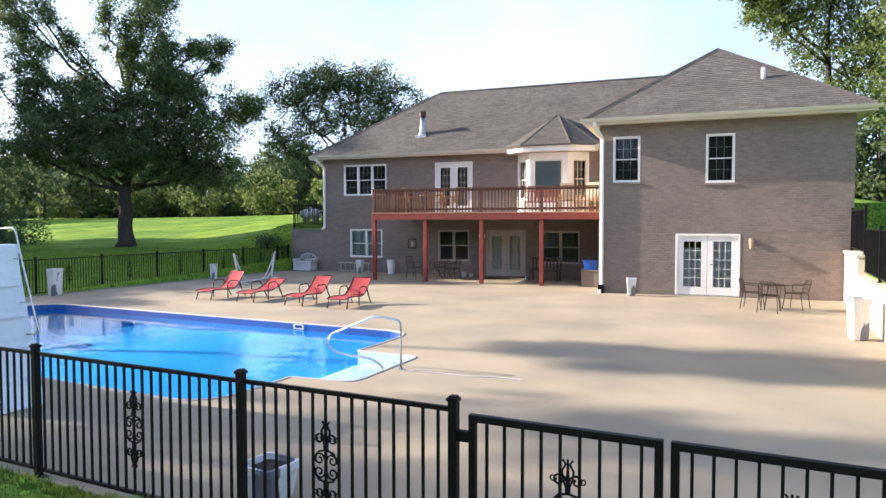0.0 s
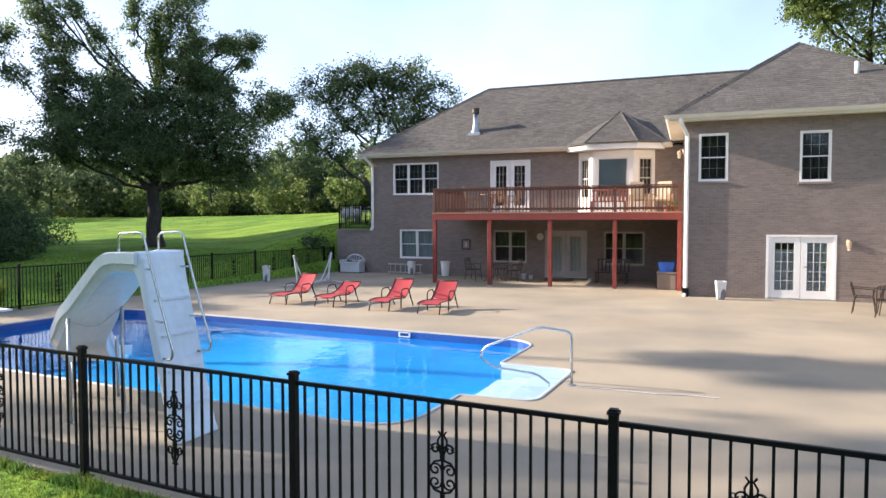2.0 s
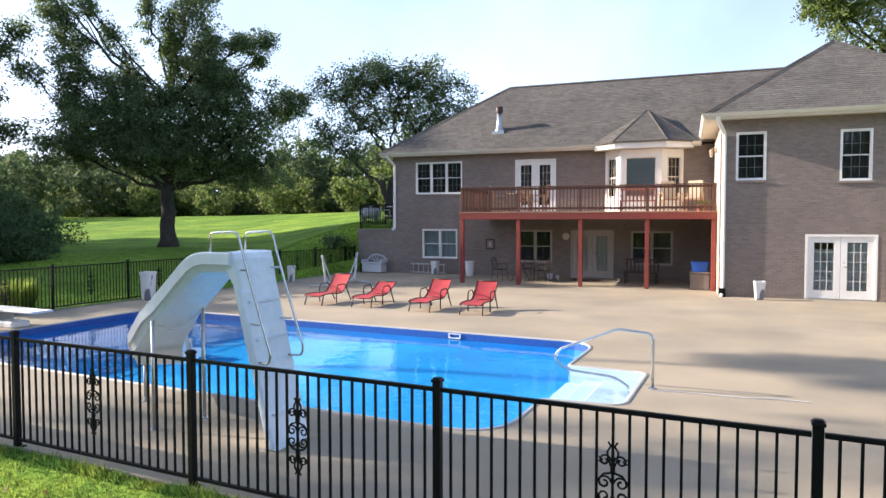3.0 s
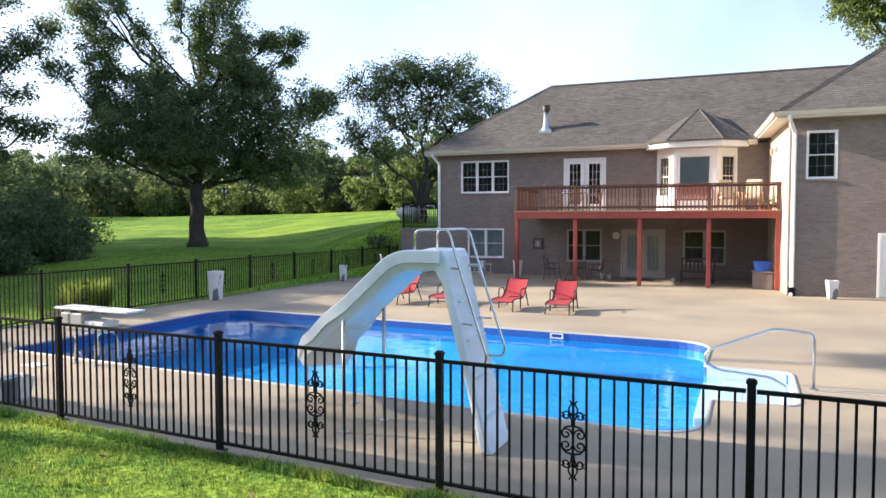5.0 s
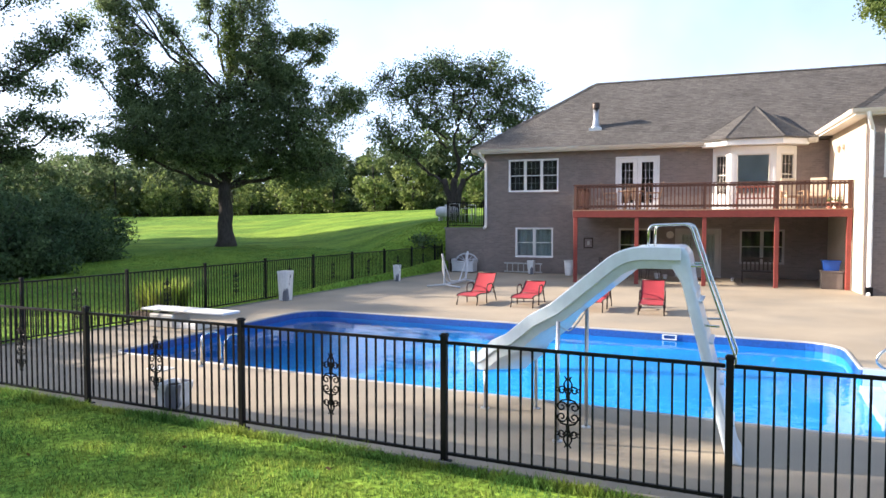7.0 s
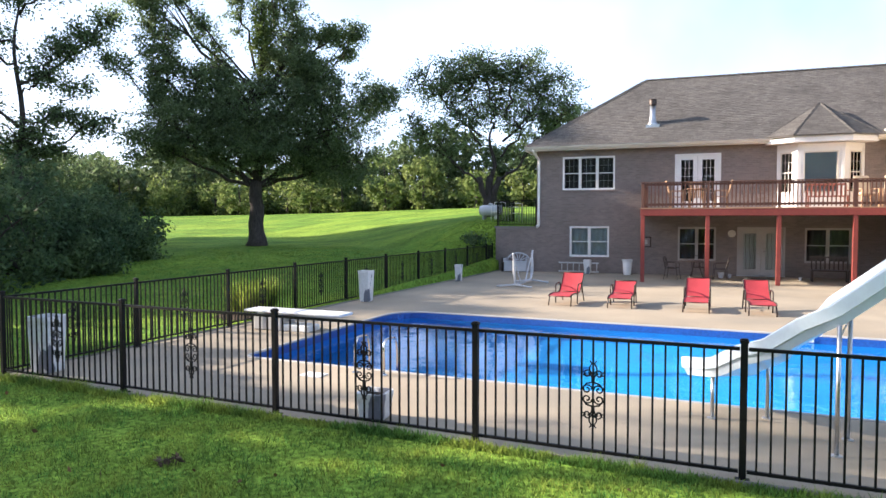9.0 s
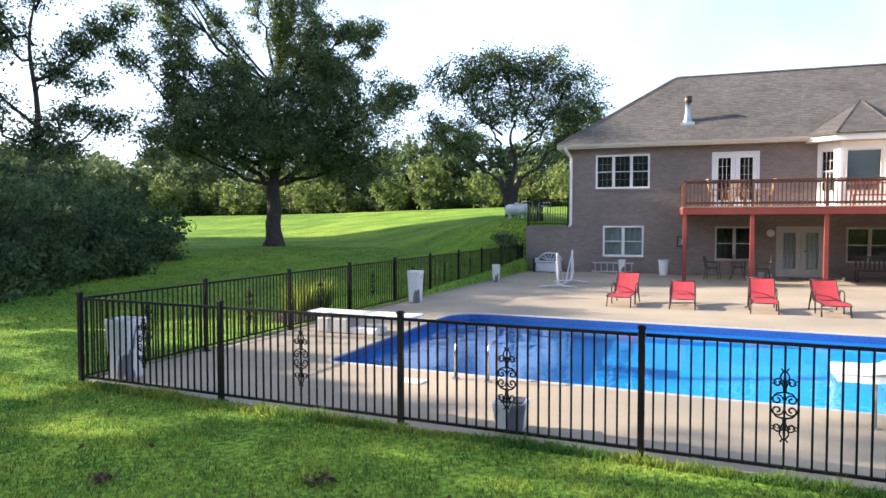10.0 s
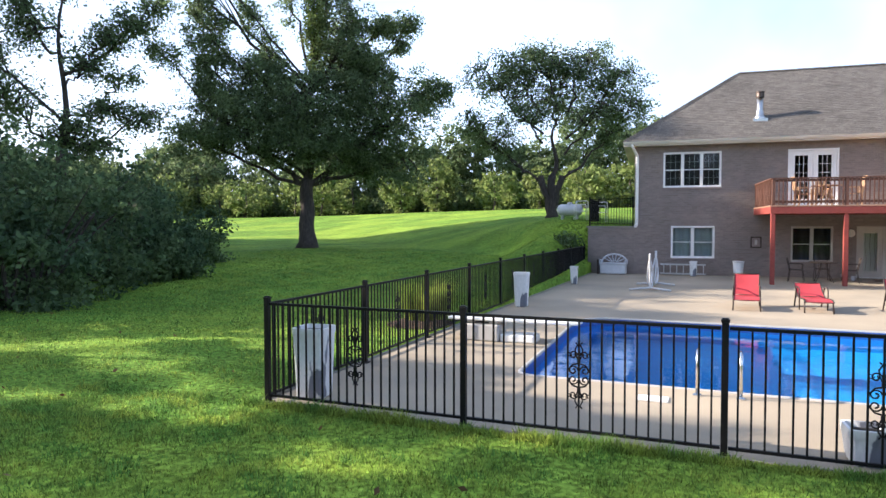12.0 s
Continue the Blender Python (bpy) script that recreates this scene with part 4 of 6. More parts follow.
case.parent = clock
case.rotation_euler = (radians(90), 0, 0)
case.location = (0, -0.012, 0)

# ---- deck ----
DY, DZ = 23.16, 2.7
DX0, DX1 = -10.15, XC - 0.03
deck = thing("deck", (-5.2, 25.2, 0), "raised timber deck, red-stained frame with brown balustrade", "deck", turned=HOUSE)
for x in (-10.06, -7.86, -5.58, -3.29, -1.15):
    part("deck_post", boxes((x - 0.07, DY - 0.03, 0.0, x + 0.07, DY + 0.11, 2.43), bev=0.008), M_REDWOOD, deck, "red-stained post")
part("beam", boxes((DX0, DY - 0.06, 2.42, DX1, DY - 0.02, 2.69), bev=0.006), M_REDWOOD, deck, "red-stained rim beam")
part("beam", boxes((DX0, DY - 0.015, 2.43, DX0 + 0.045, YM - 0.02, 2.66)), M_REDWOOD, deck, "red-stained side beam")
part("beam", boxes((DX0 + 0.05, DY + 0.12, 2.43, DX1, DY + 0.2, 2.62)), M_REDWOOD, deck)
part("ledger", boxes((DX0 + 0.05, YM - 0.06, 2.43, DX1, YM - 0.015, 2.66)), M_REDWOOD, deck)
me_j = mesh_of("joist", boxes((-0.02, DY + 0.21, 2.46, 0.02, YM - 0.07, 2.655)), M_REDWOOD)
x = DX0 + 0.3
while x < DX1 - 0.1:
    piece("joist", me_j, deck, (x, 0, 0))
    x += 0.406
me_b = mesh_of("deck_board", boxes((DX0 - 0.02, 0, DZ - 0.04, DX1, 0.135, DZ), bev=0.004), M_BOARD)
y = DY - 0.07
while y < YM - 0.14:
    piece("deck_board", me_b, deck, (0, y, 0))
    y += 0.141
# balustrade
RT = 3.6
for x in (-10.06, -7.86, -5.58, -3.29, -1.13):
    part("rail_post", boxes((x - 0.05, DY - 0.04, DZ, x + 0.05, DY + 0.06, RT + 0.02), bev=0.006), M_RAIL, deck)
for y in (25.1, 26.75):
    part("rail_post", boxes((-10.1, y - 0.05, DZ, -10.0, y + 0.05, RT + 0.02), bev=0.006), M_RAIL, deck)
part("top_rail", boxes((DX0, DY - 0.06, RT, DX1, DY + 0.08, RT + 0.035), bev=0.006), M_RAIL, deck)
part("top_rail", boxes((DX0, DY + 0.081, RT, DX0 + 0.14, YM - 0.02, RT + 0.035), bev=0.006), M_RAIL, deck)
for z in (DZ + 0.08, RT - 0.1):
    part("cross_rail", boxes((DX0 + 0.1, DY - 0.012, z, DX1, DY + 0.026, z + 0.085)), M_RAIL, deck)
    part("cross_rail", boxes((DX0 + 0.06, DY + 0.1, z, DX0 + 0.1, YM - 0.02, z + 0.085)), M_RAIL, deck)
me_s = mesh_of("baluster", boxes((-0.018, -0.018, DZ + 0.03, 0.018, 0.018, RT)), M_RAIL)
x = DX0 + 0.25
while x < DX1 - 0.1:
    if min(abs(x - c) for c in (-10.06, -7.86, -5.58, -3.29, -1.13)) > 0.06:
        piece("baluster", me_s, deck, (x, DY - 0.032, 0))
    x += 0.128
y = DY + 0.25
while y < YM - 0.1:
    if min(abs(y - 25.1), abs(y - 26.75)) > 0.06:
        piece("baluster", me_s, deck, (DX0 + 0.04, y, 0))
    y += 0.128

# ---- retaining walls ----
RWY = 26.89
rw = thing("retaining_wall", (-15.6, RWY + 0.1, 0), "taupe block retaining wall beside the house", "retaining wall")
rwall = part("wall_body", boxes((-16.6, RWY, -0.3, XL - 0.002, RWY + 0.24, 1.93)), M_MORTAR, rw)
v, f = brick_mesh(brick_boxes(-16.6, XL, 0.0, 1.93, []), lambda u, z, d: (u, RWY + d, z))
raw("brickwork", v, f, M_BRICK, rwall, "", "stuff")
part("wall_cap", boxes((-16.66, RWY - 0.04, 1.932, XL - 0.002, RWY + 0.3, 2.0), bev=0.01), M_CURB, rw, "grey concrete cap")
rs = thing("side_wall", (6.5, 18.5, 0), "cream painted stepped retaining wall beside the patio", "retaining wall")
part("wall_body", boxes((6.402, 20.3, -0.3, 6.7, 23.25, 1.42)), M_STUCCO, rs)
part("wall_body", boxes((6.402, 12.0, -0.3, 6.7, 20.298, 0.93)), M_STUCCO, rs)
part("wall_cap", boxes((6.36, 20.26, 1.422, 6.75, 23.25, 1.5), (6.36, 11.9, 0.932, 6.75, 20.25, 1.0), bev=0.01), M_STUCCO, rs, "cream cap")

# ---- fences ----
FT = 1.19


def spiral(bm, cx, cz, r, turns, start, sgn, y=0.0, rad=0.008):
    pts = []
    for i in range(15):
        t = i / 14
        a = start + sgn * turns * math.tau * t
        rr = r * (1 - 0.75 * t)
        pts.append((cx + rr * math.cos(a), y, cz + rr * math.sin(a)))
    tube(bm, pts, rad, 4)


def ornament_mesh():
    """Cast scroll work, 0.6 m high, centred on the picket."""
    bm = bmesh.new()
    for s in (1, -1):
        for zc in (0.045, -0.045):
            spiral(bm, s * 0.055, zc, 0.048, 1.3, math.pi if s > 0 else 0.0, s * (-1 if zc > 0 else 1))
        tube(bm, [(0, 0, 0.115), (s * 0.06, 0, 0.10), (s * 0.1, 0, 0.05), (s * 0.108, 0, 0), (s * 0.1, 0, -0.05), (s * 0.06, 0, -0.10), (0, 0, -0.115)], 0.0085, 4)
        for e in (1, -1):
            spiral(bm, s * 0.052, e * 0.19, 0.042, 1.2, (math.pi if s > 0 else 0.0), s * -e)
            spiral(bm, s * 0.09, e * 0.2, 0.025, 1.0, (math.pi if s > 0 else 0.0), s * e, 0.0, 0.005)
            tube(bm, [(0, 0, e * 0.13), (s * 0.03, 0, e * 0.2), (s * 0.035, 0, e * 0.25), (s * 0.012, 0, e * 0.29), (s * 0.03, 0, e * 0.315)], 0.0085, 4)
    for e in (1, -1):
        tube(bm, [(0, 0, e * 0.12), (0, 0, e * 0.32)], [0.016, 0.007], 6)
        obox(bm, (0, 0, e * 0.135), (0.03, 0.024, 0.04), (0, 0, 0))
    return mesh_of("scroll_ornament", bm, M_BLACK)


ME_ORN = ornament_mesh()
ME_PICK = mesh_of("picket", boxes((-0.0085, -0.0085, 0.07, 0.0085, 0.0085, FT - 0.06)), M_BLACK)
bm = boxes((-0.029, -0.029, 0.0, 0.029, 0.029, 1.2), (-0.037, -0.037, 1.2, 0.037, 0.037, 1.222), (-0.026, -0.026, 1.222, 0.026, 0.026, 1.234), (-0.06, -0.06, 0.0, 0.06, 0.06, 0.016), bev=0.003)
ME_POST = mesh_of("post", bm, M_BLACK)


def fence_run(fence, p, q, first=True, last=True, pickets=22, ornament=True, z=0.0, shift=0):
    """One panel from post to post."""
    p, q = Vector((*p, z)), Vector((*q, z))
    d = q - p
    a = math.atan2(d.y, d.x)
    if first:
        piece("post", ME_POST, fence, p, (0, 0, a))
    if last:
        piece("post", ME_POST, fence, q, (0, 0, a))
    L = d.length
    for zz, h in ((FT - 0.06, 0.03), (0.075, 0.028)):
        bm = boxes((0.034, -0.015, 0, L - 0.034, 0.015, h))
        bm.transform(Matrix.Translation((p.x, p.y, z + zz)) @ Matrix.Rotation(a, 4, "Z"))
        part("rail", bm, M_BLACK, fence)
    for i in range(1, pickets + 1):
        piece("picket", ME_PICK, fence, p + d * (i / (pickets + 1)), (0, 0, a))
    if ornament:
        piece("scroll_ornament", ME_ORN, fence, p + d * ((pickets // 2 + shift) / (pickets + 1)) + Vector((0, 0, 0.62)), (0, 0, a))


FY = 4.46 + 0.094
front = thing("pool_fence", (-7, FY, 0), "black metal picket pool fence with scroll ornaments", "fence", "pool fences")
fx = [-16.33, -13.92, -11.48, -9.01, -6.565, -4.09, -1.67, 0.75, 2.5]
for i, (a, b) in enumerate(zip(fx, fx[1:])):
    fence_run(front, (a, FY), (b, FY), i == 0, True, 22 if b - a > 2 else 15, shift=1 if i == 6 else 0)
fence_run(front, (4.95, FY), (7.4, FY))
side = thing("pool_fence", (-16.4, 15, 0), "black metal picket fence along the lawn edge of the patio", "fence", "pool fences")
fy = [FY + 2.38 * i for i in range(10)] + [26.79]
for i, (a, b) in enumerate(zip(fy, fy[1:])):
    fence_run(side, (-16.33 - 0.018 * (a - FY), a), (-16.33 - 0.018 * (b - FY), b), False, True, 22 if b - a > 1 else 8, True)


def gate(x0, x1, hinge):
    g = thing("fence_gate", (x0, FY, 0), "black metal picket gate leaf with heavy frame and scroll ornament", "gate", "gate leaves")
    w, z0, z1 = 0.045, 0.07, 1.13
    part("gate_frame", boxes((x0, FY - w / 2, z0, x0 + w, FY + w / 2, z1), (x1 - w, FY - w / 2, z0, x1, FY + w / 2, z1), (x0 + w, FY - w / 2, z1 - w, x1 - w, FY + w / 2, z1), (x0 + w, FY - w / 2, z0, x1 - w, FY + w / 2, z0 + w), bev=0.003), M_BLACK, g)
    n = 10
    me = mesh_of("picket", boxes((-0.0085, -0.0085, z0 + w, 0.0085, 0.0085, z1 - w)), M_BLACK)
    for i in range(1, n):
        piece("picket", me, g, (x0 + (x1 - x0) * i / n, FY, 0))
    piece("scroll_ornament", ME_ORN, g, (x0 + (x1 - x0) * 0.54, FY, 0.62))
    for z in (0.3, 0.95):
        part("hinge", boxes((hinge - 0.05, FY - 0.02, z, hinge + 0.05, FY + 0.02, z + 0.07), bev=0.006), M_BLACK, g)


gate(2.61, 3.77, 2.56)
gate(3.81, 4.90, 4.92)
# fence on the retaining wall by the house, and on the stepped wall
top_f = thing("terrace_fence", (-15.6, RWY + 0.15, 2.0), "black metal picket fence on top of the retaining wall", "fence", "terrace fences")
fence_run(top_f, (-16.55, RWY + 0.14), (XL - 0.08, RWY + 0.14), True, True, 15, False, 2.0)
fence_run(top_f, (-16.55, RWY + 0.14), (-16.55, RWY + 2.5), False, True, 20, False, 2.0)
top_s = thing("terrace_fence", (6.55, 20, 1.5), "black metal picket fence on top of the stepped wall", "fence", "terrace fences")
fence_run(top_s, (6.56, 23.13), (6.56, 20.36), True, True, 22, False, 1.5)
fence_run(top_s, (6.56, 20.36), (6.56, 17.9), False, True, 22, False, 1.0)
fence_run(top_s, (6.56, 17.9), (6.56, 15.5), False, True, 22, False, 1.0)
fence_run(top_s, (6.56, 15.5), (6.56, 13.1), False, True, 22, False, 1.0)

# ---- trees ----
def leaf_cloud(rng, centres, per, spread, size, flat=0.75):
    """Folded leaf quads scattered round twig ends."""
    n = len(centres) * per
    c = np.repeat(np.asarray(centres), per, axis=0)
    off = rng.normal(size=(n, 3))
    off *= (rng.random((n, 1)) ** 0.5) * spread / np.linalg.norm(off, axis=1, keepdims=True)
    off[:, 2] *= flat
    c = c + off
    a = rng.normal(size=(n, 3))
    a /= np.linalg.norm(a, axis=1, keepdims=True)
    b = np.cross(a, rng.normal(size=(n, 3)))
    b /= np.linalg.norm(b, axis=1, keepdims=True)
    s = size * (0.6 + 0.8 * rng.random((n, 1)))
    a, b = a * s, b * s * 0.55
    v = np.stack([c - a, c + b, c + a, c - b], axis=1).reshape(-1, 3)
    f = np.arange(n * 4).reshape(-1, 4)
    return v, f


def branch_out(rng, start, direction, length, radius, level, depth, limbs, tips, spread_angle, droop):
    """Grow one limb as a bent line and let it fork."""
    p = np.array(start, float)
    d = np.array(direction, float)
    d /= np.linalg.norm(d)
    pts, rad = [tuple(p)], [radius]
    n = 5
    kids = []
    for i in range(n):
        d = d + rng.normal(size=3) * 0.13 + np.array([0, 0, droop if level else 0.0])
        d /= np.linalg.norm(d)
        p = p + d * length / n
        pts.append(tuple(p))
        rad.append(radius * (1 - 0.55 * (i + 1) / n))
        if level < depth and i >= (2 if level == 0 else 1):
            kids.append((p.copy(), d.copy(), i))
        if level >= depth - 1 and i >= 1:
            tips.append(p.copy())
    limbs.append((pts, rad))
    if level < depth:
        for q, dd, i in kids:
            for _ in range(2 if level < 2 else 1):
                ax = rng.normal(size=3)
                ax -= dd * ax.dot(dd)
                ax /= np.linalg.norm(ax)
                k = math.radians(spread_angle * (0.7 + 0.6 * rng.random()))
                nd = dd * math.cos(k) + ax * math.sin(k)
                branch_out(rng, q, nd, length * (0.55 + 0.25 * rng.random()), radius * (1 - 0.5 * i / n) * 0.55, level + 1, depth, limbs, tips, spread_angle, droop)


def tree(name, base, trunk_h, trunk_r, boughs, depth, per, spread, size, leaf, label, seed, droop=0.02, angle=42, keep=1.0, bare=0.0):
    """boughs: (height on the trunk, compass degrees, rise degrees, length)."""
    rng = np.random.default_rng(seed)
    t = thing(name, base, label, "tree", "trees by the lawn")
    limbs, tips = [], []
    b = np.array(base, float)
    lean = rng.normal(size=2) * 0.02
    pts = [tuple(b + np.array([lean[0] * z, lean[1] * z, z - 0.15])) for z in np.linspace(0, trunk_h, 7)]
    rad = [trunk_r * (1.45 if i == 0 else 1.08 if i == 1 else 1 - 0.06 * i) for i in range(7)]
    limbs.append((pts, rad))
    for h, az, el, ln in boughs:
        a, e = math.radians(az), math.radians(el)
        d = (math.cos(a) * math.cos(e), math.sin(a) * math.cos(e), math.sin(e))
        s = b + np.array([lean[0] * h, lean[1] * h, h - 0.15])
        branch_out(rng, s, d, ln, trunk_r * 0.5, 1, depth, limbs, tips, angle, droop)
    tips = [p for p in tips if rng.random() < keep and p[2] > base[2] + bare]
    bm = bmesh.new()
    for pts, rad in limbs:
        if rad[0] < 0.3 * trunk_r and pts[-1][2] < base[2] + bare:
            continue
        tube(bm, pts, rad, 7 if rad[0] > 0.08 else 4)
    part("trunk", bm, M_BARK, t, "dark furrowed trunk and limbs", True)
    v, f = leaf_cloud(rng, tips, per, spread, size)
    raw("crown", v, f, leaf, t, "")
    return t


def shaped_tree(name, base, trunk_h, trunk_r, turn, blobs, leaf, label, seed, per=24, spread=0.45, size=0.1, stems=((0.0, 0.0),), light=None, twigs=7, leader=0.0):
    """A tree whose crown is a set of foliage masses on limbs of their own.
    blobs: (along, across, up, three half sizes, clumps, openness); the first axis lies at compass turn. Negative clumps take the light leaf."""
    rng = np.random.default_rng(seed)
    t = thing(name, base, label, "tree", "trees by the lawn")
    b = np.array(base, float)
    ca, sa = math.cos(math.radians(turn)), math.sin(math.radians(turn))
    world_of = lambda p: b + np.array((p[0] * ca - p[1] * sa, p[0] * sa + p[1] * ca, p[2]))
    bm = bmesh.new()
    for k, (du, dv) in enumerate(stems):
        n = 8
        pts = [tuple(world_of((du * (i / n) ** 1.4 + 0.05 * math.sin(i * 1.7 + k), dv * (i / n) ** 1.4, trunk_h * i / n - 0.15))) for i in range(n + 1)]
        tube(bm, pts, [trunk_r * (1.5 if i == 0 else 1.12 if i == 1 else 1.0 - 0.035 * i) * (1.0 if k == 0 else 0.8) for i in range(n + 1)], 10)
    if leader:
        pts = [tuple(world_of((0.22 * math.sin(q * 7) + 0.3 * q, 0.2 * math.sin(q * 6), trunk_h - 0.3 + (leader - trunk_h + 0.3) * q))) for q in np.linspace(0, 1, 9)]
        tube(bm, pts, list(np.linspace(trunk_r * 0.55, 0.035, 9)), 8)
    dark, pale = [], []
    for j, (u, v, z, ru, rv, rz, count, gap) in enumerate(blobs):
        du, dv = min(stems, key=lambda q: abs(q[0] - u * 0.3) + abs(q[1] - v * 0.3))
        s0 = np.array((du, dv, trunk_h - 0.35 - 0.15 * rng.random()))
        if leader:
            s0[2] = min(leader, max(s0[2], z - 0.85 * math.hypot(u, v) - 0.3 * rz))
            s0[0] += 0.3 * (s0[2] - trunk_h + 0.3) / (leader - trunk_h + 0.3)
        c = np.array((u, v, z), float)
        top = c + np.array((ru * 0.45 * np.sign(u) if abs(u) > 1 else 0.0, 0.0, rz * 0.55))
        mid = s0 * 0.45 + c * 0.55 + np.array((0.0, 0.0, -0.22 * (z - s0[2]) if abs(u) > 0.5 * (z - s0[2]) else 0.0)) + rng.normal(size=3) * 0.25
        line = []
        for i in range(13):
            q = i / 12
            p = (1 - q) ** 3 * s0 + 3 * (1 - q) ** 2 * q * mid + 3 * (1 - q) * q * q * c + q ** 3 * top
            line.append(p + rng.normal(size=3) * (0.11 if 0 < i else 0.0))
        r0 = trunk_r * min(0.42, 0.06 + 0.014 * abs(count) ** 0.5)
        tube(bm, [tuple(world_of(p)) for p in line], [r0 * (1 - 0.88 * i / 12) + 0.012 for i in range(13)], 7)
        made = 0
        tries = 0
        for p in line[5:]:
            for _ in range(3):
                (dark if count > 0 else pale).append(world_of(p + rng.normal(size=3) * (0.3 + 0.12 * min(ru, rz))))
        out = dark if count > 0 else pale
        while made < abs(count) and tries < abs(count) * 8:
            tries += 1
            d = rng.normal(size=3)
            d /= np.linalg.norm(d)
            lump = 0.9 + 0.45 * noise.noise((d[0] * 1.9 + seed + j * 3.1, d[1] * 1.9, d[2] * 1.9))
            p = c + d * np.array((ru, rv, rz)) * lump * 1.12 * rng.random() ** 0.36
            if noise.noise((p[0] * 0.95 + seed, p[1] * 0.95, p[2] * 1.1)) < gap - 0.1 + 0.12 * rng.normal():
                continue
            out.append(world_of(p))
            if made % twigs == 0:
                a = line[int(rng.integers(5, 13))]
                near = min(line[4:], key=lambda q: np.linalg.norm(q - p))
                a = near if rng.random() < 0.7 else a
                m = (a + p) / 2 + np.array((0, 0, 0.12 * np.linalg.norm(p - a))) + rng.normal(size=3) * 0.1
                tube(bm, [tuple(world_of(q)) for q in (a, m, p)], [0.045, 0.028, 0.008], 4)
            made += 1
    part("trunk", bm, M_BARK, t, "dark furrowed trunk and limbs", True)
    v, f = leaf_cloud(rng, dark, per, spread, size)
    raw("crown", v, f, leaf, t, "")
    # these clumps get a paler leaf colour to look sunlit
    if pale:
        v, f = leaf_cloud(rng, pale, per, spread, size)
        raw("crown", v, f, light, t, "yellow-green foliage with sunlight put into its leaf colour")
    return t


def rise(x, y):
    return height(x, y)


# the large shade tree on the lawn: broad low crown, a tall column and thin leaders above it
OAK = (-33.6, 31.1)
blobs = [(-4.0, 0, 6.8, 3.5, 4.0, 1.9, 430, 0.0), (-5.7, 0, 6.0, 1.9, 2.2, 1.2, 120, 0.06), (-0.3, 0, 7.4, 4.2, 4.6, 3.0, 900, -0.15),
         (0.2, -1.5, 5.6, 3.0, 2.6, 1.2, 220, 0.0), (4.0, 0, 7.2, 3.8, 4.0, 2.7, 640, -0.1), (5.0, 0.6, 4.9, 3.0, 2.8, 1.2, 230, 0.0), (7.3, 0, 9.4, 1.5, 1.8, 1.3, 170, 0.0),
         (-2.5, 0, 9.6, 1.7, 2.2, 1.3, 170, 0.0), (-4.8, 0.5, 8.5, 1.2, 1.8, 1.0, 80, 0.05), (2.1, 0, 11.8, 1.8, 2.0, 3.0, 420, -0.05),
         (1.6, 0, 16.0, 1.6, 1.8, 2.6, 230, 0.02), (0.4, -0.6, 12.4, 0.55, 0.6, 3.0, -110, -0.1), (-1.0, 0, 15.0, 0.35, 0.5, 2.6, 60, 0.1),
         (-2.3, 0, 11.2, 0.35, 0.5, 1.0, 24, 0.05), (-3.1, 0, 13.0, 0.35, 0.5, 1.0, 24, 0.05), (-4.3, 0, 15.0, 0.5, 0.6, 1.0, 30, 0.08),
         (4.5, 0, 13.2, 1.2, 1.0, 0.6, 80, 0.02), (6.1, 0, 13.5, 0.9, 0.9, 0.5, 50, 0.02), (5.6, 0, 12.2, 0.5, 0.6, 0.6, 20, 0.1),
         (-4.9, 0, 9.8, 1.2, 1.4, 1.5, 120, 0.03), (-5.5, 0, 12.2, 1.15, 1.3, 1.7, 150, 0.03), (-6.2, 0, 14.8, 1.0, 1.2, 1.5, 120, 0.05), (3.5, 0, 10.2, 1.9, 2.0, 1.9, 330, -0.1),
         (-7.6, 0, 10.6, 0.9, 0.9, 0.9, 40, 0.06), (-5.9, 0.4, 17.0, 0.9, 1.0, 1.1, 60, 0.05)]
shaped_tree("oak_tree", (*OAK, rise(*OAK)), 4.1, 0.5, 42, blobs, M_LEAF, "large shade tree with dark broad crown on the lawn", 11, 26, 0.5, 0.082, ((0.0, 0.0),), M_LEAF_LIGHT, 6, 9.5)
# the tree behind the retaining wall, with several open stems
T2 = (-20.5, 36.9)
blobs = [(-3.4, 0, 8.2, 1.9, 2.2, 1.3, 120, 0.05), (-4.224, 0.5, 5.42, 1.68, 1.98, 1.21, 114, 0.08), (-2.112, 0, 8.51, 1.792, 1.98, 1.1, 128, 0.03),
         (-0.576, 0, 9.12, 1.904, 2.2, 1.045, 162, 0), (1.632, 0, 9.03, 1.792, 1.98, 1.1, 148, 0.02), (3.264, 0, 7.74, 2.016, 2.2, 1.32, 162, 0.02),
         (4.224, 0.3, 6.11, 1.568, 1.87, 1.32, 121, 0.06), (0.288, 1.5, 7.14, 2.464, 1.98, 1.54, 162, 0.08), (-1.536, -0.8, 6.19, 2.016, 1.98, 1.21, 108, 0.12),
         (2.112, -0.8, 5.93, 2.016, 1.98, 1.21, 108, 0.12), (-2.976, 0.6, 4.39, 1.344, 1.65, 0.77, 54, 0.14), (2.784, 0.6, 4.47, 1.456, 1.65, 0.77, 48, 0.14)]
shaped_tree("lawn_tree", (*T2, rise(*T2)), 2.6, 0.3, 14, blobs, M_LEAF, "rounded tree with open dark limbs behind the terrace", 7, 18, 0.58, 0.075, ((0.0, 0.0), (-0.7, 0.1), (0.6, -0.1)), None, 3, 6.0)
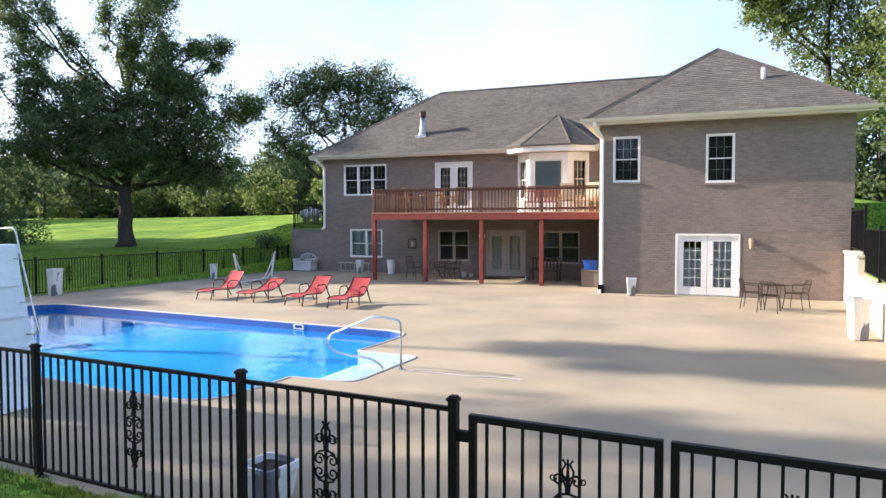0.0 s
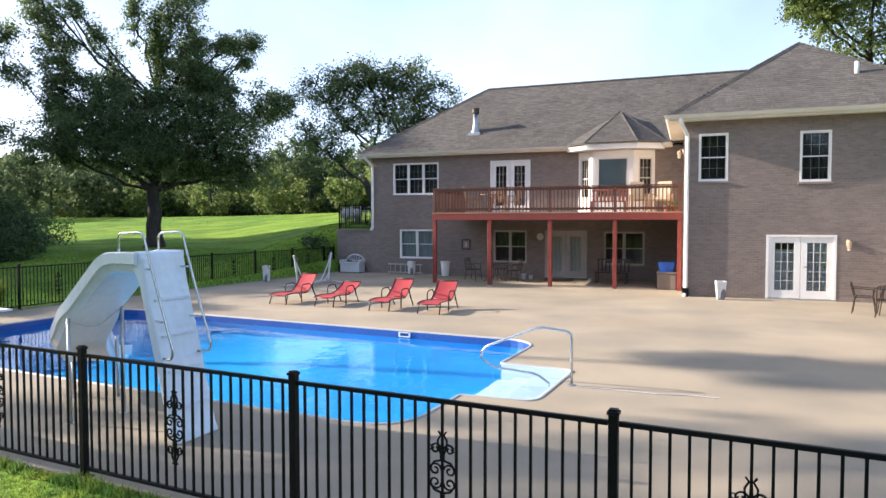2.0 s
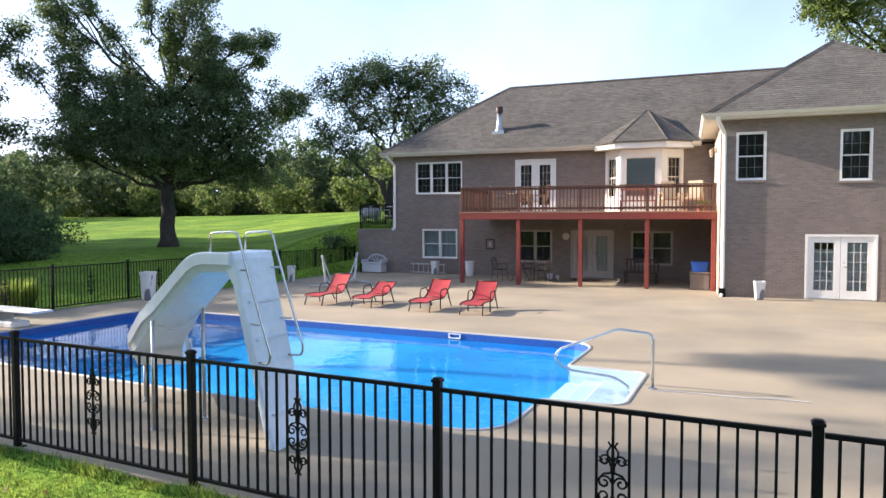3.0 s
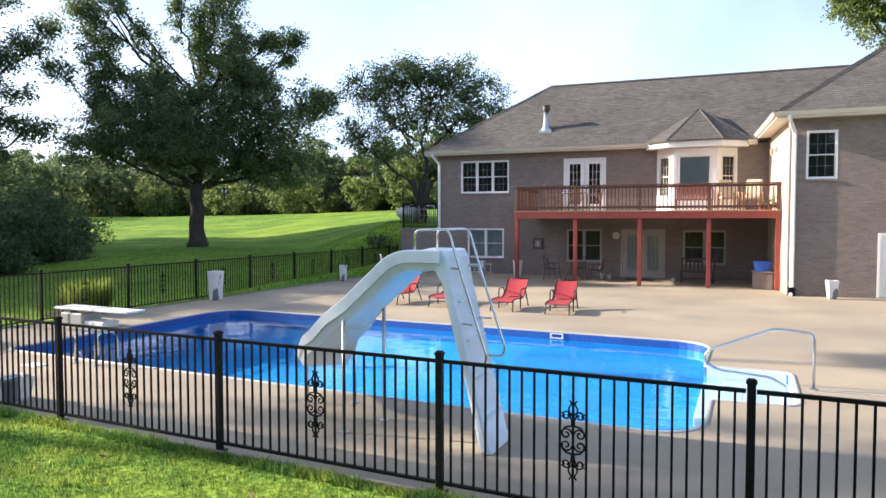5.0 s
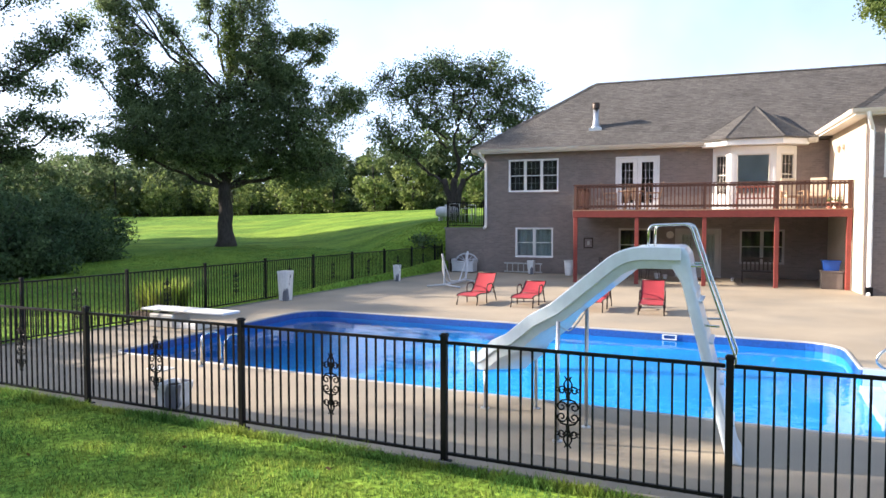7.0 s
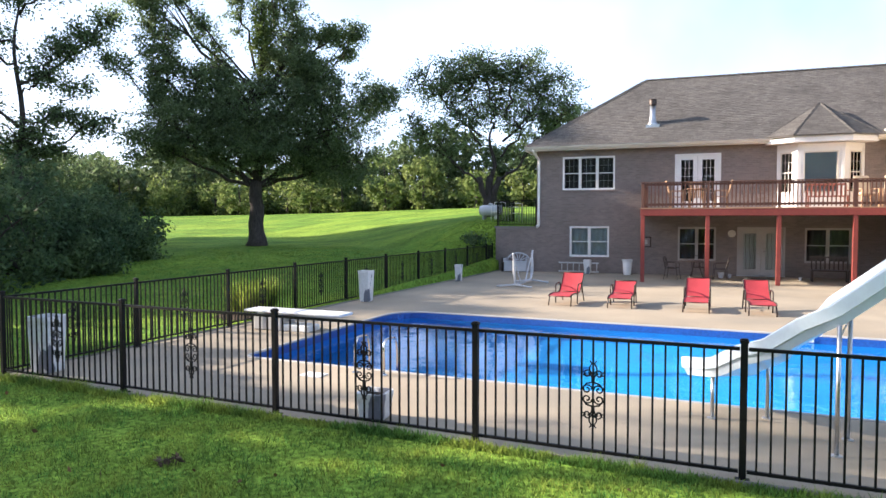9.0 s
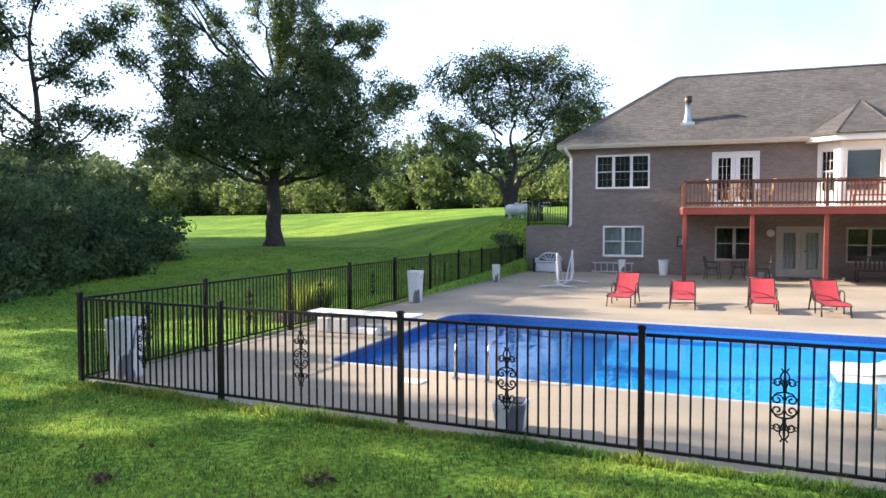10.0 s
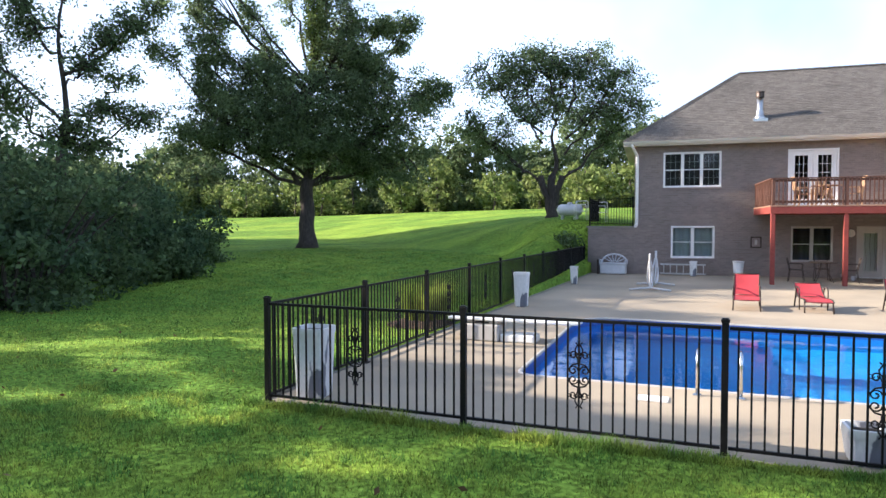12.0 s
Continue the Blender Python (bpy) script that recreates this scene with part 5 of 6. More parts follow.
# tall open tree past the shrubs
T3 = (-41.75, 21.75)
blobs = [(3.35, 0, 12.2, 1.1, 1.2, 0.7, 90, 0.04), (2.24, 0, 11.2, 1.2, 1.2, 0.7, 90, 0.04), (1.20, 0, 9.9, 1.1, 1.2, 0.8, 70, 0.04),
         (3.44, 0, 7.2, 1.4, 1.3, 0.6, 90, 0.04), (1.98, 0, 7.4, 1.3, 1.2, 0.7, 80, 0.07), (-1.20, 0, 11.6, 1.1, 1.2, 2, 150, 0.04),
         (0.26, 0, 14.6, 1.6, 1.4, 1.6, 170, 0.04), (-2.60, 0, 13.6, 1.4, 1.4, 1.5, 150, 0.04), (2.06, 0, 14.8, 1.2, 1.2, 0.9, 90, 0.07),
         (-3.40, 0, 10.2, 1.6, 1.5, 1.4, 170, 0.02), (-2.20, 0, 7.6, 1.8, 1.8, 1.6, 190, -0.03), (4.64, 0, 13.2, 1, 1, 0.6, 60, 0.07),
         (0.52, 0.5, 17.2, 1.6, 1.5, 1.5, 150, 0.07), (2.75, 0, 9.3, 0.9, 0.9, 0.4, 40, 0.07), (0.17, 0, 6.2, 1.8, 1.8, 1.2, 150, 0.02), (1.38, 0, 5.4, 1.4, 1.4, 0.8, 80, 0.02)]
shaped_tree("tall_tree", (*T3, rise(*T3)), 5.6, 0.32, 55, blobs, M_LEAF, "tall open tree past the shrubs with airy foliage", 23, 13, 0.62, 0.085, ((0.0, 0.0),), None, 4, 14.0)
# unseen high-crowned trees added on the sunny side to shade patio and lawn
# place, foot and top of the crown, reach, trunk, share of twigs in leaf, leaves on each, leaf size
SHADE_TREES = ((-37, -1.6, 13.0, 20.0, 2.8, 0.2, 0.14, 13, 0.17), (-36, -8.9, 10.0, 18.0, 3.4, 0.2, 0.42, 13, 0.17), (-35, 5.1, 15.5, 18.0, 0.9, 0.12, 0.08, 13, 0.17),
         (-34.5, -0.2, 5.6, 8.8, 2.3, 0.1, 0.045, 110, 0.17), (-35.5, 2.6, 4.5, 7.6, 2.4, 0.1, 0.04, 110, 0.17), (-52, 17.2, 10.0, 18.0, 3.4, 0.2, 0.7, 13, 0.36),
         (-35, -3.4, 7.6, 9.8, 2.2, 0.12, 0.08, 90, 0.17), (-47, 8.2, 6.0, 13.0, 3.4, 0.16, 0.45, 13, 0.17), (-47, 13.2, 6.0, 13.0, 3.4, 0.16, 0.45, 13, 0.17),
         (-50, 15.5, 6.0, 13.0, 3.4, 0.16, 0.45, 13, 0.17), (-66, 24.6, 8.0, 21.0, 4.2, 0.22, 0.8, 13, 0.42), (-73, 29.6, 10.0, 23.0, 4.2, 0.22, 0.8, 13, 0.42),
         (-62, 12.7, 8.0, 19.0, 4.0, 0.22, 0.8, 13, 0.42), (-63, 18.6, 8.0, 20.0, 4.0, 0.22, 0.8, 13, 0.42))
for i, (x, y, lo, hi, r, r0, kp, per, ls) in enumerate(SHADE_TREES):
    bo = [(lo + (hi - lo) * k / 11, 137.5 * k, 34, r * (1.0 - 0.04 * k)) for k in range(12)]
    tree("tall_tree", (x, y, rise(x, y)), hi, r0, bo, 2 if kp < 0.1 and lo < 9 else 3, per, 0.5 if kp < 0.2 else 0.75, ls, M_LEAF, "unseen high-crowned tree added to shade the lawn and patio", 40 + i, 0.0, 45, kp, lo - 1)
# behind the house
bl = [(0.0, 0, 14.6, 5.2, 5.0, 4.6, 620, 0.0), (-6.2, 0, 15.0, 1.7, 1.8, 1.3, 90, 0.05), (-4.2, 0, 17.4, 1.8, 1.8, 1.2, 90, 0.05), (-3.6, 0, 13.2, 2.4, 2.2, 2.0, 150, 0.0), (2.5, 0, 9.5, 4.5, 4.0, 3.6, 360, 0.0), (0.5, 0, 19.5, 3.5, 3.5, 2.4, 240, 0.02)]
shaped_tree("tall_tree", (7.9, 52.2, rise(7.9, 52.2)), 6.0, 0.42, 27, bl, M_LEAF_LIGHT, "tall leafy tree behind the house", 60, 26, 0.6, 0.11, leader=15.0)
for i, (x, y, s) in enumerate(((17, 47, 1.25), (13.8, 33, 0.8))):
    bo = [(h * s, a, 36, (4.9 - 0.12 * h) * s) for h, a in ((4, 10), (5, 140), (5.5, 260), (7, 330), (7.5, 80), (8.5, 200), (10, 20), (10.5, 150), (11, 280), (13, 60), (13, 190), (14, 320))]
    tree("tall_tree", (x, y, rise(x, y)), 15.0 * s, 0.36, bo, 3, 30, 0.95, 0.115, M_LEAF_LIGHT, "tall leafy tree beside the house", 61 + i, 0.0, 45, 0.95)


def shrub(name, centre, size, n, leaf, label, seed, lsize=0.09):
    rng = np.random.default_rng(seed)
    sx, sy, sz = size
    c = np.array((centre[0], centre[1], rise(*centre)))
    t = thing(name, tuple(c), label, "shrub", "shrubs along the lawn edge")
    bm = bmesh.new()
    cent = []
    for _ in range(n):
        u = rng.normal(size=3)
        u /= np.linalg.norm(u)
        u[2] = abs(u[2])
        r = 0.5 + 0.5 * rng.random() ** 0.5
        lump = 0.86 + 0.75 * noise.noise((u[0] * 2.2 + seed, u[1] * 2.2, u[2] * 2.2)) + 0.3 * noise.noise((u[0] * 5.5, u[1] * 5.5 + seed, u[2] * 5.5))
        p = c + u * r * np.array((sx, sy, sz)) * lump
        if noise.noise((p[0] * 0.8, p[1] * 0.8, p[2] * 0.8)) > -0.06:
            cent.append(p)
    for p in cent[::12]:
        tube(bm, [tuple(c + np.array((0, 0, -0.1))), tuple((c + p) / 2 + np.array((0, 0, 0.3))), tuple(p)], [0.05, 0.03, 0.008], 4)
    part("stem", bm, M_BARK, t)
    v, f = leaf_cloud(rng, cent, 34, 0.42, lsize, 0.9)
    raw("foliage", v, f, leaf, t)


for i, (x, y, a, b, h) in enumerate(((-29.5, 7.5, 3.0, 2.6, 4.4), (-29.0, 11.0, 3.2, 3.0, 4.4), (-31.0, 15.0, 3.2, 3.2, 4.2), (-33.5, 18.5, 3.0, 3.0, 3.2), (-35.5, 13.0, 3.4, 3.4, 7.6), (-35, 7.5, 4, 3.7, 7.2), (-29.5, 15.6, 1.6, 1.4, 1.8), (-33.0, 21.5, 2.2, 1.8, 1.9), (-27.2, 9.0, 1.6, 1.6, 2.2), (-36.5, 23.0, 2.2, 2.0, 2.0), (-40, 17, 4, 4, 6.0), (-35.5, 20.0, 3.2, 3.0, 3.4), (-39, 24.5, 3.4, 3.2, 3.2), (-44, 28, 4, 4, 3.6))):
    shrub("shrub", (x, y), (a, b, h), int(190 + 85 * a * h / 4), M_LEAF_DARK, "dense dark green shrub at the lawn edge", 80 + i, 0.085)


# far woods, one mass of foliage
def woods(name, rows, leaf, seed, label, lsize=0.3):
    rng = np.random.default_rng(seed)
    cent, limbs = [], bmesh.new()
    for x, y, r, h in rows:
        z0 = rise(x, y)
        tube(limbs, [(x, y, z0 - 0.2), (x + 0.2, y, z0 + h * 0.35), (x - 0.1, y, z0 + h * 0.8)], [0.22, 0.16, 0.05], 5)
        for _ in range(int(46 * r * h / 20)):
            u = rng.normal(size=3)
            u /= np.linalg.norm(u)
            k = 0.45 + 0.55 * rng.random() ** 0.5
            cent.append((x + u[0] * r * k, y + u[1] * r * k, z0 + h * 0.5 + u[2] * h * 0.5 * k))
    v, f = leaf_cloud(rng, cent, 26, 1.0, lsize, 0.8)
    t = thing(name, (rows[0][0], rows[0][1], 0), label, "woods", "", "stuff")
    part("stem", limbs, M_BARK, t)
    raw("foliage", v, f, leaf, t, "", "stuff")


rnd = random.Random(3)
far_row, light_row = [], []
for i in range(62):
    x = -200 + i * 3.7 + rnd.uniform(-2, 2)
    y = 98 + rnd.uniform(-8, 14)
    far_row.append((x, y, rnd.uniform(3.8, 5.8), rnd.uniform(9, 14.5)))
for i in range(26):
    x = -118 + i * 4.4 + rnd.uniform(-1.5, 1.5)
    light_row.append((x, 80 + 5 * (i % 3) + rnd.uniform(-2, 2), rnd.uniform(2.2, 3.8), rnd.uniform(4.5, 8.5)))
under = [(-190 + i * 3.0 + rnd.uniform(-1, 1), 90 + rnd.uniform(-2, 4), 2.4, rnd.uniform(2.2, 3.6)) for i in range(74)]
under += [(-190 + i * 1.7 + rnd.uniform(-1, 1), 95 + rnd.uniform(-2, 4), 2.4, rnd.uniform(2.0, 3.2)) for i in range(130)]
woods("far_woods", far_row + under, M_LEAF_HAZE, 5, "dark line of woods beyond the field")
woods("wood_edge", light_row, M_LEAF_LIGHT, 6, "sunlit saplings along the edge of the woods")
left_row = [(-108 + rnd.uniform(-6, 6), 30 + i * 6 + rnd.uniform(-2, 2), rnd.uniform(4, 6), rnd.uniform(9, 14)) for i in range(14)]
# out-of-view woods added opposite the house to hold off low skylight
back_row = [(-75 + i * 3.9 + rnd.uniform(-1.5, 1.5), -42 + rnd.uniform(-6, 6), rnd.uniform(4, 6), rnd.uniform(11, 16)) for i in range(36)]
woods("unseen_woods", back_row, M_LEAF_HAZE, 9, "unseen woods facing the house, added to block low sky light", 0.36)
woods("side_woods", left_row, M_LEAF_HAZE, 8, "dark woods along the side of the field")

# ---- grass ----
rng = np.random.default_rng(2)


def blades(name, x0, x1, y0, y1, n, hmin, hmax, w, label, keep):
    px = x0 + (x1 - x0) * rng.random(n)
    py = y0 + (y1 - y0) * rng.random(n)
    ok = [i for i in range(n) if keep(px[i], py[i])]
    px, py = px[ok], py[ok]
    pz = np.array([height(a, b) for a, b in zip(px, py)]) - 0.005
    m = len(px)
    a = rng.random(m) * math.tau
    h = hmin + (hmax - hmin) * rng.random(m) ** 1.5
    h *= np.array([1.0 + 0.7 * noise.noise((p * 1.7, q * 1.7, 0.0)) + 0.6 * noise.noise((p * 6, q * 6, 4.0)) for p, q in zip(px, py)])
    dx, dy = np.cos(a) * w, np.sin(a) * w
    lx, ly = rng.normal(size=m) * 0.4 * h, rng.normal(size=m) * 0.4 * h
    v = np.stack([np.stack([px - dx, py - dy, pz], 1), np.stack([px + dx, py + dy, pz], 1), np.stack([px + lx, py + ly, pz + h], 1)], 1).reshape(-1, 3)
    f = np.arange(m * 3).reshape(-1, 3)
    ob = raw(name, v, f, M_BLADE, None, label, "stuff")
    tagged(ob, category="grass")


off_patio = lambda x, y: (y < PY0 - 0.02 or x < PX0 - 0.02)
edge = random.Random(9)
soft = lambda x, y: off_patio(x, y) and edge.random() < min(smoothstep((y + 3.4) / 3.0), smoothstep((9.5 - x) / 4.5))
blades("lawn_grass", -19, 9.5, -3.4, 4.5, 360000, 0.02, 0.07, 0.007, "short mown grass blades beside the curb", soft)
blades("lawn_grass", -16.6, 5, 4.34, 4.495, 24000, 0.04, 0.11, 0.008, "longer grass leaning over the curb", lambda x, y: True)
side_soft = lambda x, y: off_patio(x, y) and edge.random() < min(smoothstep((y + 3.4) / 3.0), smoothstep((34 - y) / 8), smoothstep((x + 36) / 6))
blades("lawn_grass", -36, -16, -3.4, 34, 250000, 0.02, 0.065, 0.01, "short mown grass blades beside the fence", side_soft)


# dead leaves lying about on the near lawn
n = 150
lx, ly = -34 + 38 * rng.random(n), -0.5 + 10 * rng.random(n)
ok = [i for i in range(n) if off_patio(lx[i], ly[i]) and ly[i] < 4.3 or lx[i] < -17]
c = np.array([(lx[i], ly[i], height(lx[i], ly[i]) + 0.05) for i in ok])
v, f = leaf_cloud(rng, c, 1, 0.06, 0.035, 0.3)
tagged(raw("fallen_leaves", v, f, M_DRYLEAF, None, "brown fallen leaves scattered on the lawn", "stuff"), category="leaves")
# ---- things round the pool ----
# water slide
SL = (-5.2, 6.0, 0.0)
slide = thing("pool_slide", SL, "pale blue fibreglass pool slide with moulded ladder and steel handrails", "pool slide", turned=Matrix.Translation((0.07, 0, 0)))


def catmull(pts, n=8):
    pts = [Vector(p) for p in pts]
    ext = [pts[0] * 2 - pts[1]] + pts + [pts[-1] * 2 - pts[-2]]
    out = []
    for a, b, c, d in zip(ext, ext[1:], ext[2:], ext[3:]):
        for i in range(n):
            t = i / n
            out.append(0.5 * ((2 * b) + (c - a) * t + (2 * a - 5 * b + 4 * c - d) * t * t + (3 * b - a - 3 * c + d) * t ** 3))
    return out + [pts[-1]]


line = round_path([(-4.62, 5.86, 1.865), (-5.08, 5.86, 1.865), (-5.85, 5.92, 1.215), (-6.32, 6.1, 0.83), (-6.72, 6.5, 0.52), (-6.98, 6.98, 0.42)], 0.13, 8)
half = [(0.345, 0.05), (0.345, 0.165), (0.335, 0.178), (0.29, 0.178), (0.28, 0.165), (0.255, 0.03), (0.2, -0.01)]
sec = [(-a, b) for a, b in half] + half[::-1] + [(0.315, 0.04), (0.28, -0.04), (-0.28, -0.04), (-0.315, 0.04)]
bm = bmesh.new()
rings = []
for i, p in enumerate(line):
    d = (line[min(i + 1, len(line) - 1)] - line[max(i - 1, 0)]).normalized()
    side_v = d.cross(Vector((0, 0, 1))).normalized()
    up_v = side_v.cross(d)
    rings.append([bm.verts.new(p + side_v * a + up_v * b) for a, b in sec])
for q, w in zip(rings, rings[1:]):
    bridge(bm, q, w)
bm.faces.new(rings[0])
bm.faces.new(rings[-1][::-1])
bmesh.ops.recalc_face_normals(bm, faces=bm.faces)
for e in bm.edges:
    e.smooth = e.calc_face_angle(0) < 0.6
part("chute", bm, M_SLIDE, slide, "pale blue moulded chute", True)
# moulded ladder body
bm = bmesh.new()
prof = [(-4.19, 0.0), (-4.31, 0.5), (-4.45, 1.05), (-4.62, 1.7), (-4.7, 1.83), (-4.84, 1.87), (-4.86, 1.98), (-4.82, 2.03), (-4.66, 2.05), (-4.59, 2.03), (-4.55, 1.97)]
z = 1.98
fx_ = lambda z: -4.05 - 0.255 * z
for s in range(5):
    za, zb = 1.98 - s * 0.385, 1.98 - (s + 1) * 0.385
    prof += [(fx_(za) - 0.015, za - 0.03), (fx_(zb) - 0.04, zb + 0.06), (fx_(zb) - 0.02, zb + 0.02)] if s else [(fx_(zb) - 0.04, zb + 0.06), (fx_(zb) - 0.02, zb + 0.02)]
prof += [(-4.05, 0.0)]
a = [bm.verts.new((x, 5.56, z)) for x, z in prof]
b = [bm.verts.new((x, 6.16, z)) for x, z in prof]
bridge(bm, a, b)
bm.faces.new(a)
bm.faces.new(b[::-1])
bmesh.ops.recalc_face_normals(bm, faces=bm.faces)
bmesh.ops.bevel(bm, geom=[e for e in bm.edges if len(e.link_faces) == 2 and e.calc_face_angle(0) > 0.9], offset=0.035, segments=3, affect="EDGES", profile=0.5)
part("ladder_body", bm, M_SLIDE, slide, "pale blue moulded steps")
for z in (0.36, 0.75, 1.13, 1.52):
    part("tread", boxes((fx_(z) - 0.06, 5.63, z - 0.012, fx_(z) + 0.012, 6.09, z + 0.012), bev=0.004), M_SLIDE, slide)
for y, sg in ((5.57, -1), (6.11, 1)):
    bm = bmesh.new()
    tube(bm, round_path([(-4.92, y, 1.96), (-4.92, y, 2.245), (-4.54, y, 2.26), (-4.38, y, 1.75), (-4.12, y, 0.99), (-4.15, y, 0.9), (-4.3, y - sg * 0.03, 0.9)], 0.07), 0.0135, 8)
    rail_ob = part("handrail", bm, M_CHROME, slide, "bent stainless handrail", True)
    for z in (1.86, 1.3):
        bm = bmesh.new()
        tube(bm, [(fx_(z) - 0.05, y - sg * 0.04, z), (fx_(z) + 0.11, y, z)], 0.012, 6)
        part("bracket", bm, M_CHROME, rail_ob)
for (x, y, z) in ((-5.81, 5.58, 1.25), (-5.64, 6.17, 1.4), (-6.93, 6.42, 0.5), (-6.36, 6.66, 0.83)):
    leg = part("leg", tube(bmesh.new(), [(x, y, 0.0), (x, y, z)], 0.021, 8), M_GALV, slide, "steel support leg", True)
    part("foot_flange", lathe(bmesh.new(), [(0.055, 0.0), (0.055, 0.01), (0.03, 0.016)], 12, (x, y, 0)), M_GALV, leg)
bm = bmesh.new()
tube(bm, catmull([(-5.8, 5.6, 1.2), (-5.75, 5.9, 1.12), (-5.64, 6.14, 1.3)], 5), 0.008, 5)
part("water_line", bm, M_GREYBOX, slide, "slack grey water hose")


# red sling sun loungers
def lounger(back, foot_drop=0.0):
    L = thing("sun_lounger", (0, 0, 0), "red sling sun lounger with bronze frame, back raised", "sun lounger", "loungers beside the pool")
    hw = 0.29
    a = math.radians(back)
    hinge = Vector((0, 1.02, 0.30))
    top = hinge + Vector((0, math.cos(a), math.sin(a))) * 0.66
    prof = [Vector((0, 0.0, 0.26)), Vector((0, 0.12, 0.29)), Vector((0, 0.45, 0.30)), Vector((0, 0.8, 0.275)), hinge, (hinge * 0.5 + top * 0.5) + Vector((0, 0.02, -0.02)), top]
    pts = catmull(prof, 5)
    bm = bmesh.new()
    rows = []
    for i, p in enumerate(pts):
        d = (pts[min(i + 1, len(pts) - 1)] - pts[max(i - 1, 0)]).normalized()
        n = Vector((1, 0, 0)).cross(d)
        rows.append([bm.verts.new(p + Vector((s * (hw - 0.012), 0, 0)) - n * (0.018 * (1 - (s * 1.0) ** 2)) + n * k) for k in (0.0, -0.006) for s in (-1, -0.5, 0, 0.5, 1)])
    for q, w in zip(rows, rows[1:]):
        for o in (0, 5):
            for k in range(4):
                bm.faces.new((q[o + k], q[o + k + 1], w[o + k + 1], w[o + k]))
    part("sling", bm, M_RED, L, "red woven sling", True)
    for s in (-1, 1):
        tb = bmesh.new()
        tube(tb, [p + Vector((s * hw, 0, 0)) for p in pts], 0.016, 6)
        part("side_rail", tb, M_BRONZE, L, "", True)
        tb = bmesh.new()
        tube(tb, [(s * hw, 0.14, 0.31), (s * (hw + 0.01), 0.03, 0.0)], 0.017, 6)
        part("leg", tb, M_BRONZE, L, "", True)
        tb = bmesh.new()
        tube(tb, round_path([(s * (hw + 0.01), 1.45, 0.0), (s * (hw + 0.015), 1.18, 0.45), (s * (hw + 0.015), 1.1, 0.53), (s * (hw + 0.015), 0.78, 0.52), (s * (hw + 0.015), 0.72, 0.45), (s * (hw + 0.01), 0.72, 0.0)], 0.07), 0.017, 6)
        part("arm", tb, M_BRONZE, L, "dark bronze arm and legs", True)
        tb = bmesh.new()
        tube(tb, [(s * (hw - 0.01), (hinge.y + top.y) / 2, (hinge.z + top.z) / 2), (s * (hw - 0.01), 1.3, 0.24)], 0.012, 5)
        part("back_stay", tb, M_BRONZE, L, "", True)
    for y, z in ((0.02, 0.255), (1.02, 0.29)):
        tb = bmesh.new()
        tube(tb, [(-hw, y, z), (hw, y, z)], 0.012, 6)
        part("cross_bar", tb, M_BRONZE, L, "", True)
    tb = bmesh.new()
    tube(tb, [top + Vector((-hw, 0, 0)), top + Vector((hw, 0, 0))], 0.012, 6)
    part("top_bar", tb, M_BRONZE, L, "", True)
    return L


for x, y, rz, back in ((-10.86, 15.5, -2, 48), (-9.33, 15.6, 3, 25), (-7.5, 15.5, 1, 42), (-6.03, 15.5, 5, 42)):
    L = lounger(back)
    L.matrix_basis = pose(x, y, 0, 0, 0, rz)
    tagged(L, "red sling sun lounger with its back set low" if back < 40 else "red sling sun lounger with bronze frame, back raised")


# square tapered planters
def planter(name, x, y, h, wt, wb, rz, label, soil=True):
    P = thing(name, (0, 0, 0), label, "planter", "planters on the patio")
    bm = bmesh.new()
    levels = [(wb * 0.86, 0.0), (wb, 0.03), (wb * 1.04, h * 0.2), (wt * 0.95, h - 0.09), (wt * 0.97, h - 0.08), (wt, h - 0.06), (wt, h), (wt - 0.05, h), (wt - 0.07, h - 0.06)]
    prev = None
    for w, z in levels:
        k = w / 2
        c = 0.18 * k
        r = [bm.verts.new(p) for p in ((-k + c, -k, z), (k - c, -k, z), (k, -k + c, z), (k, k - c, z), (k - c, k, z), (-k + c, k, z), (-k, k - c, z), (-k, -k + c, z))]
        if prev:
            bridge(bm, prev, r)
        else:
            bm.faces.new(r[::-1])
        prev = r
    part("pot", bm, M_PLANTER, P, "mottled white and grey pot")
    k = (wt - 0.07) / 2
    part("soil", boxes((-k, -k, h - 0.12, k, k, h - 0.05)), M_SOIL, P, "dark soil")
    P.matrix_basis = pose(x, y, 0, 0, 0, rz)
    return P


planter("planter", -15.98, 4.98, 0.84, 0.41, 0.33, 8, "tall mottled white square planter in the fence corner")
planter("planter", -16.05, 14.4, 0.86, 0.37, 0.29, 5, "tall mottled white square planter by the side fence")
planter("planter", -16.07, 21.2, 0.62, 0.25, 0.2, 0, "small mottled white planter by the side fence")
planter("planter", 5.97, 16.05, 0.84, 0.37, 0.29, 12, "tall mottled white square planter by the stepped wall")
planter("planter", 0.53, 22.2, 0.56, 0.31, 0.22, 10, "small mottled white planter against the brick wing")
planter("planter", -10.35, 4.87, 0.32, 0.34, 0.27, 4, "low mottled white pot with bare soil behind the fence")
planter("planter", 0.54, 5.1, 0.32, 0.38, 0.3, -6, "low mottled white pot with bare soil behind the fence")
planter("planter", -12.36, 26.45, 0.6, 0.3, 0.22, 0, "small mottled white planter under the window")

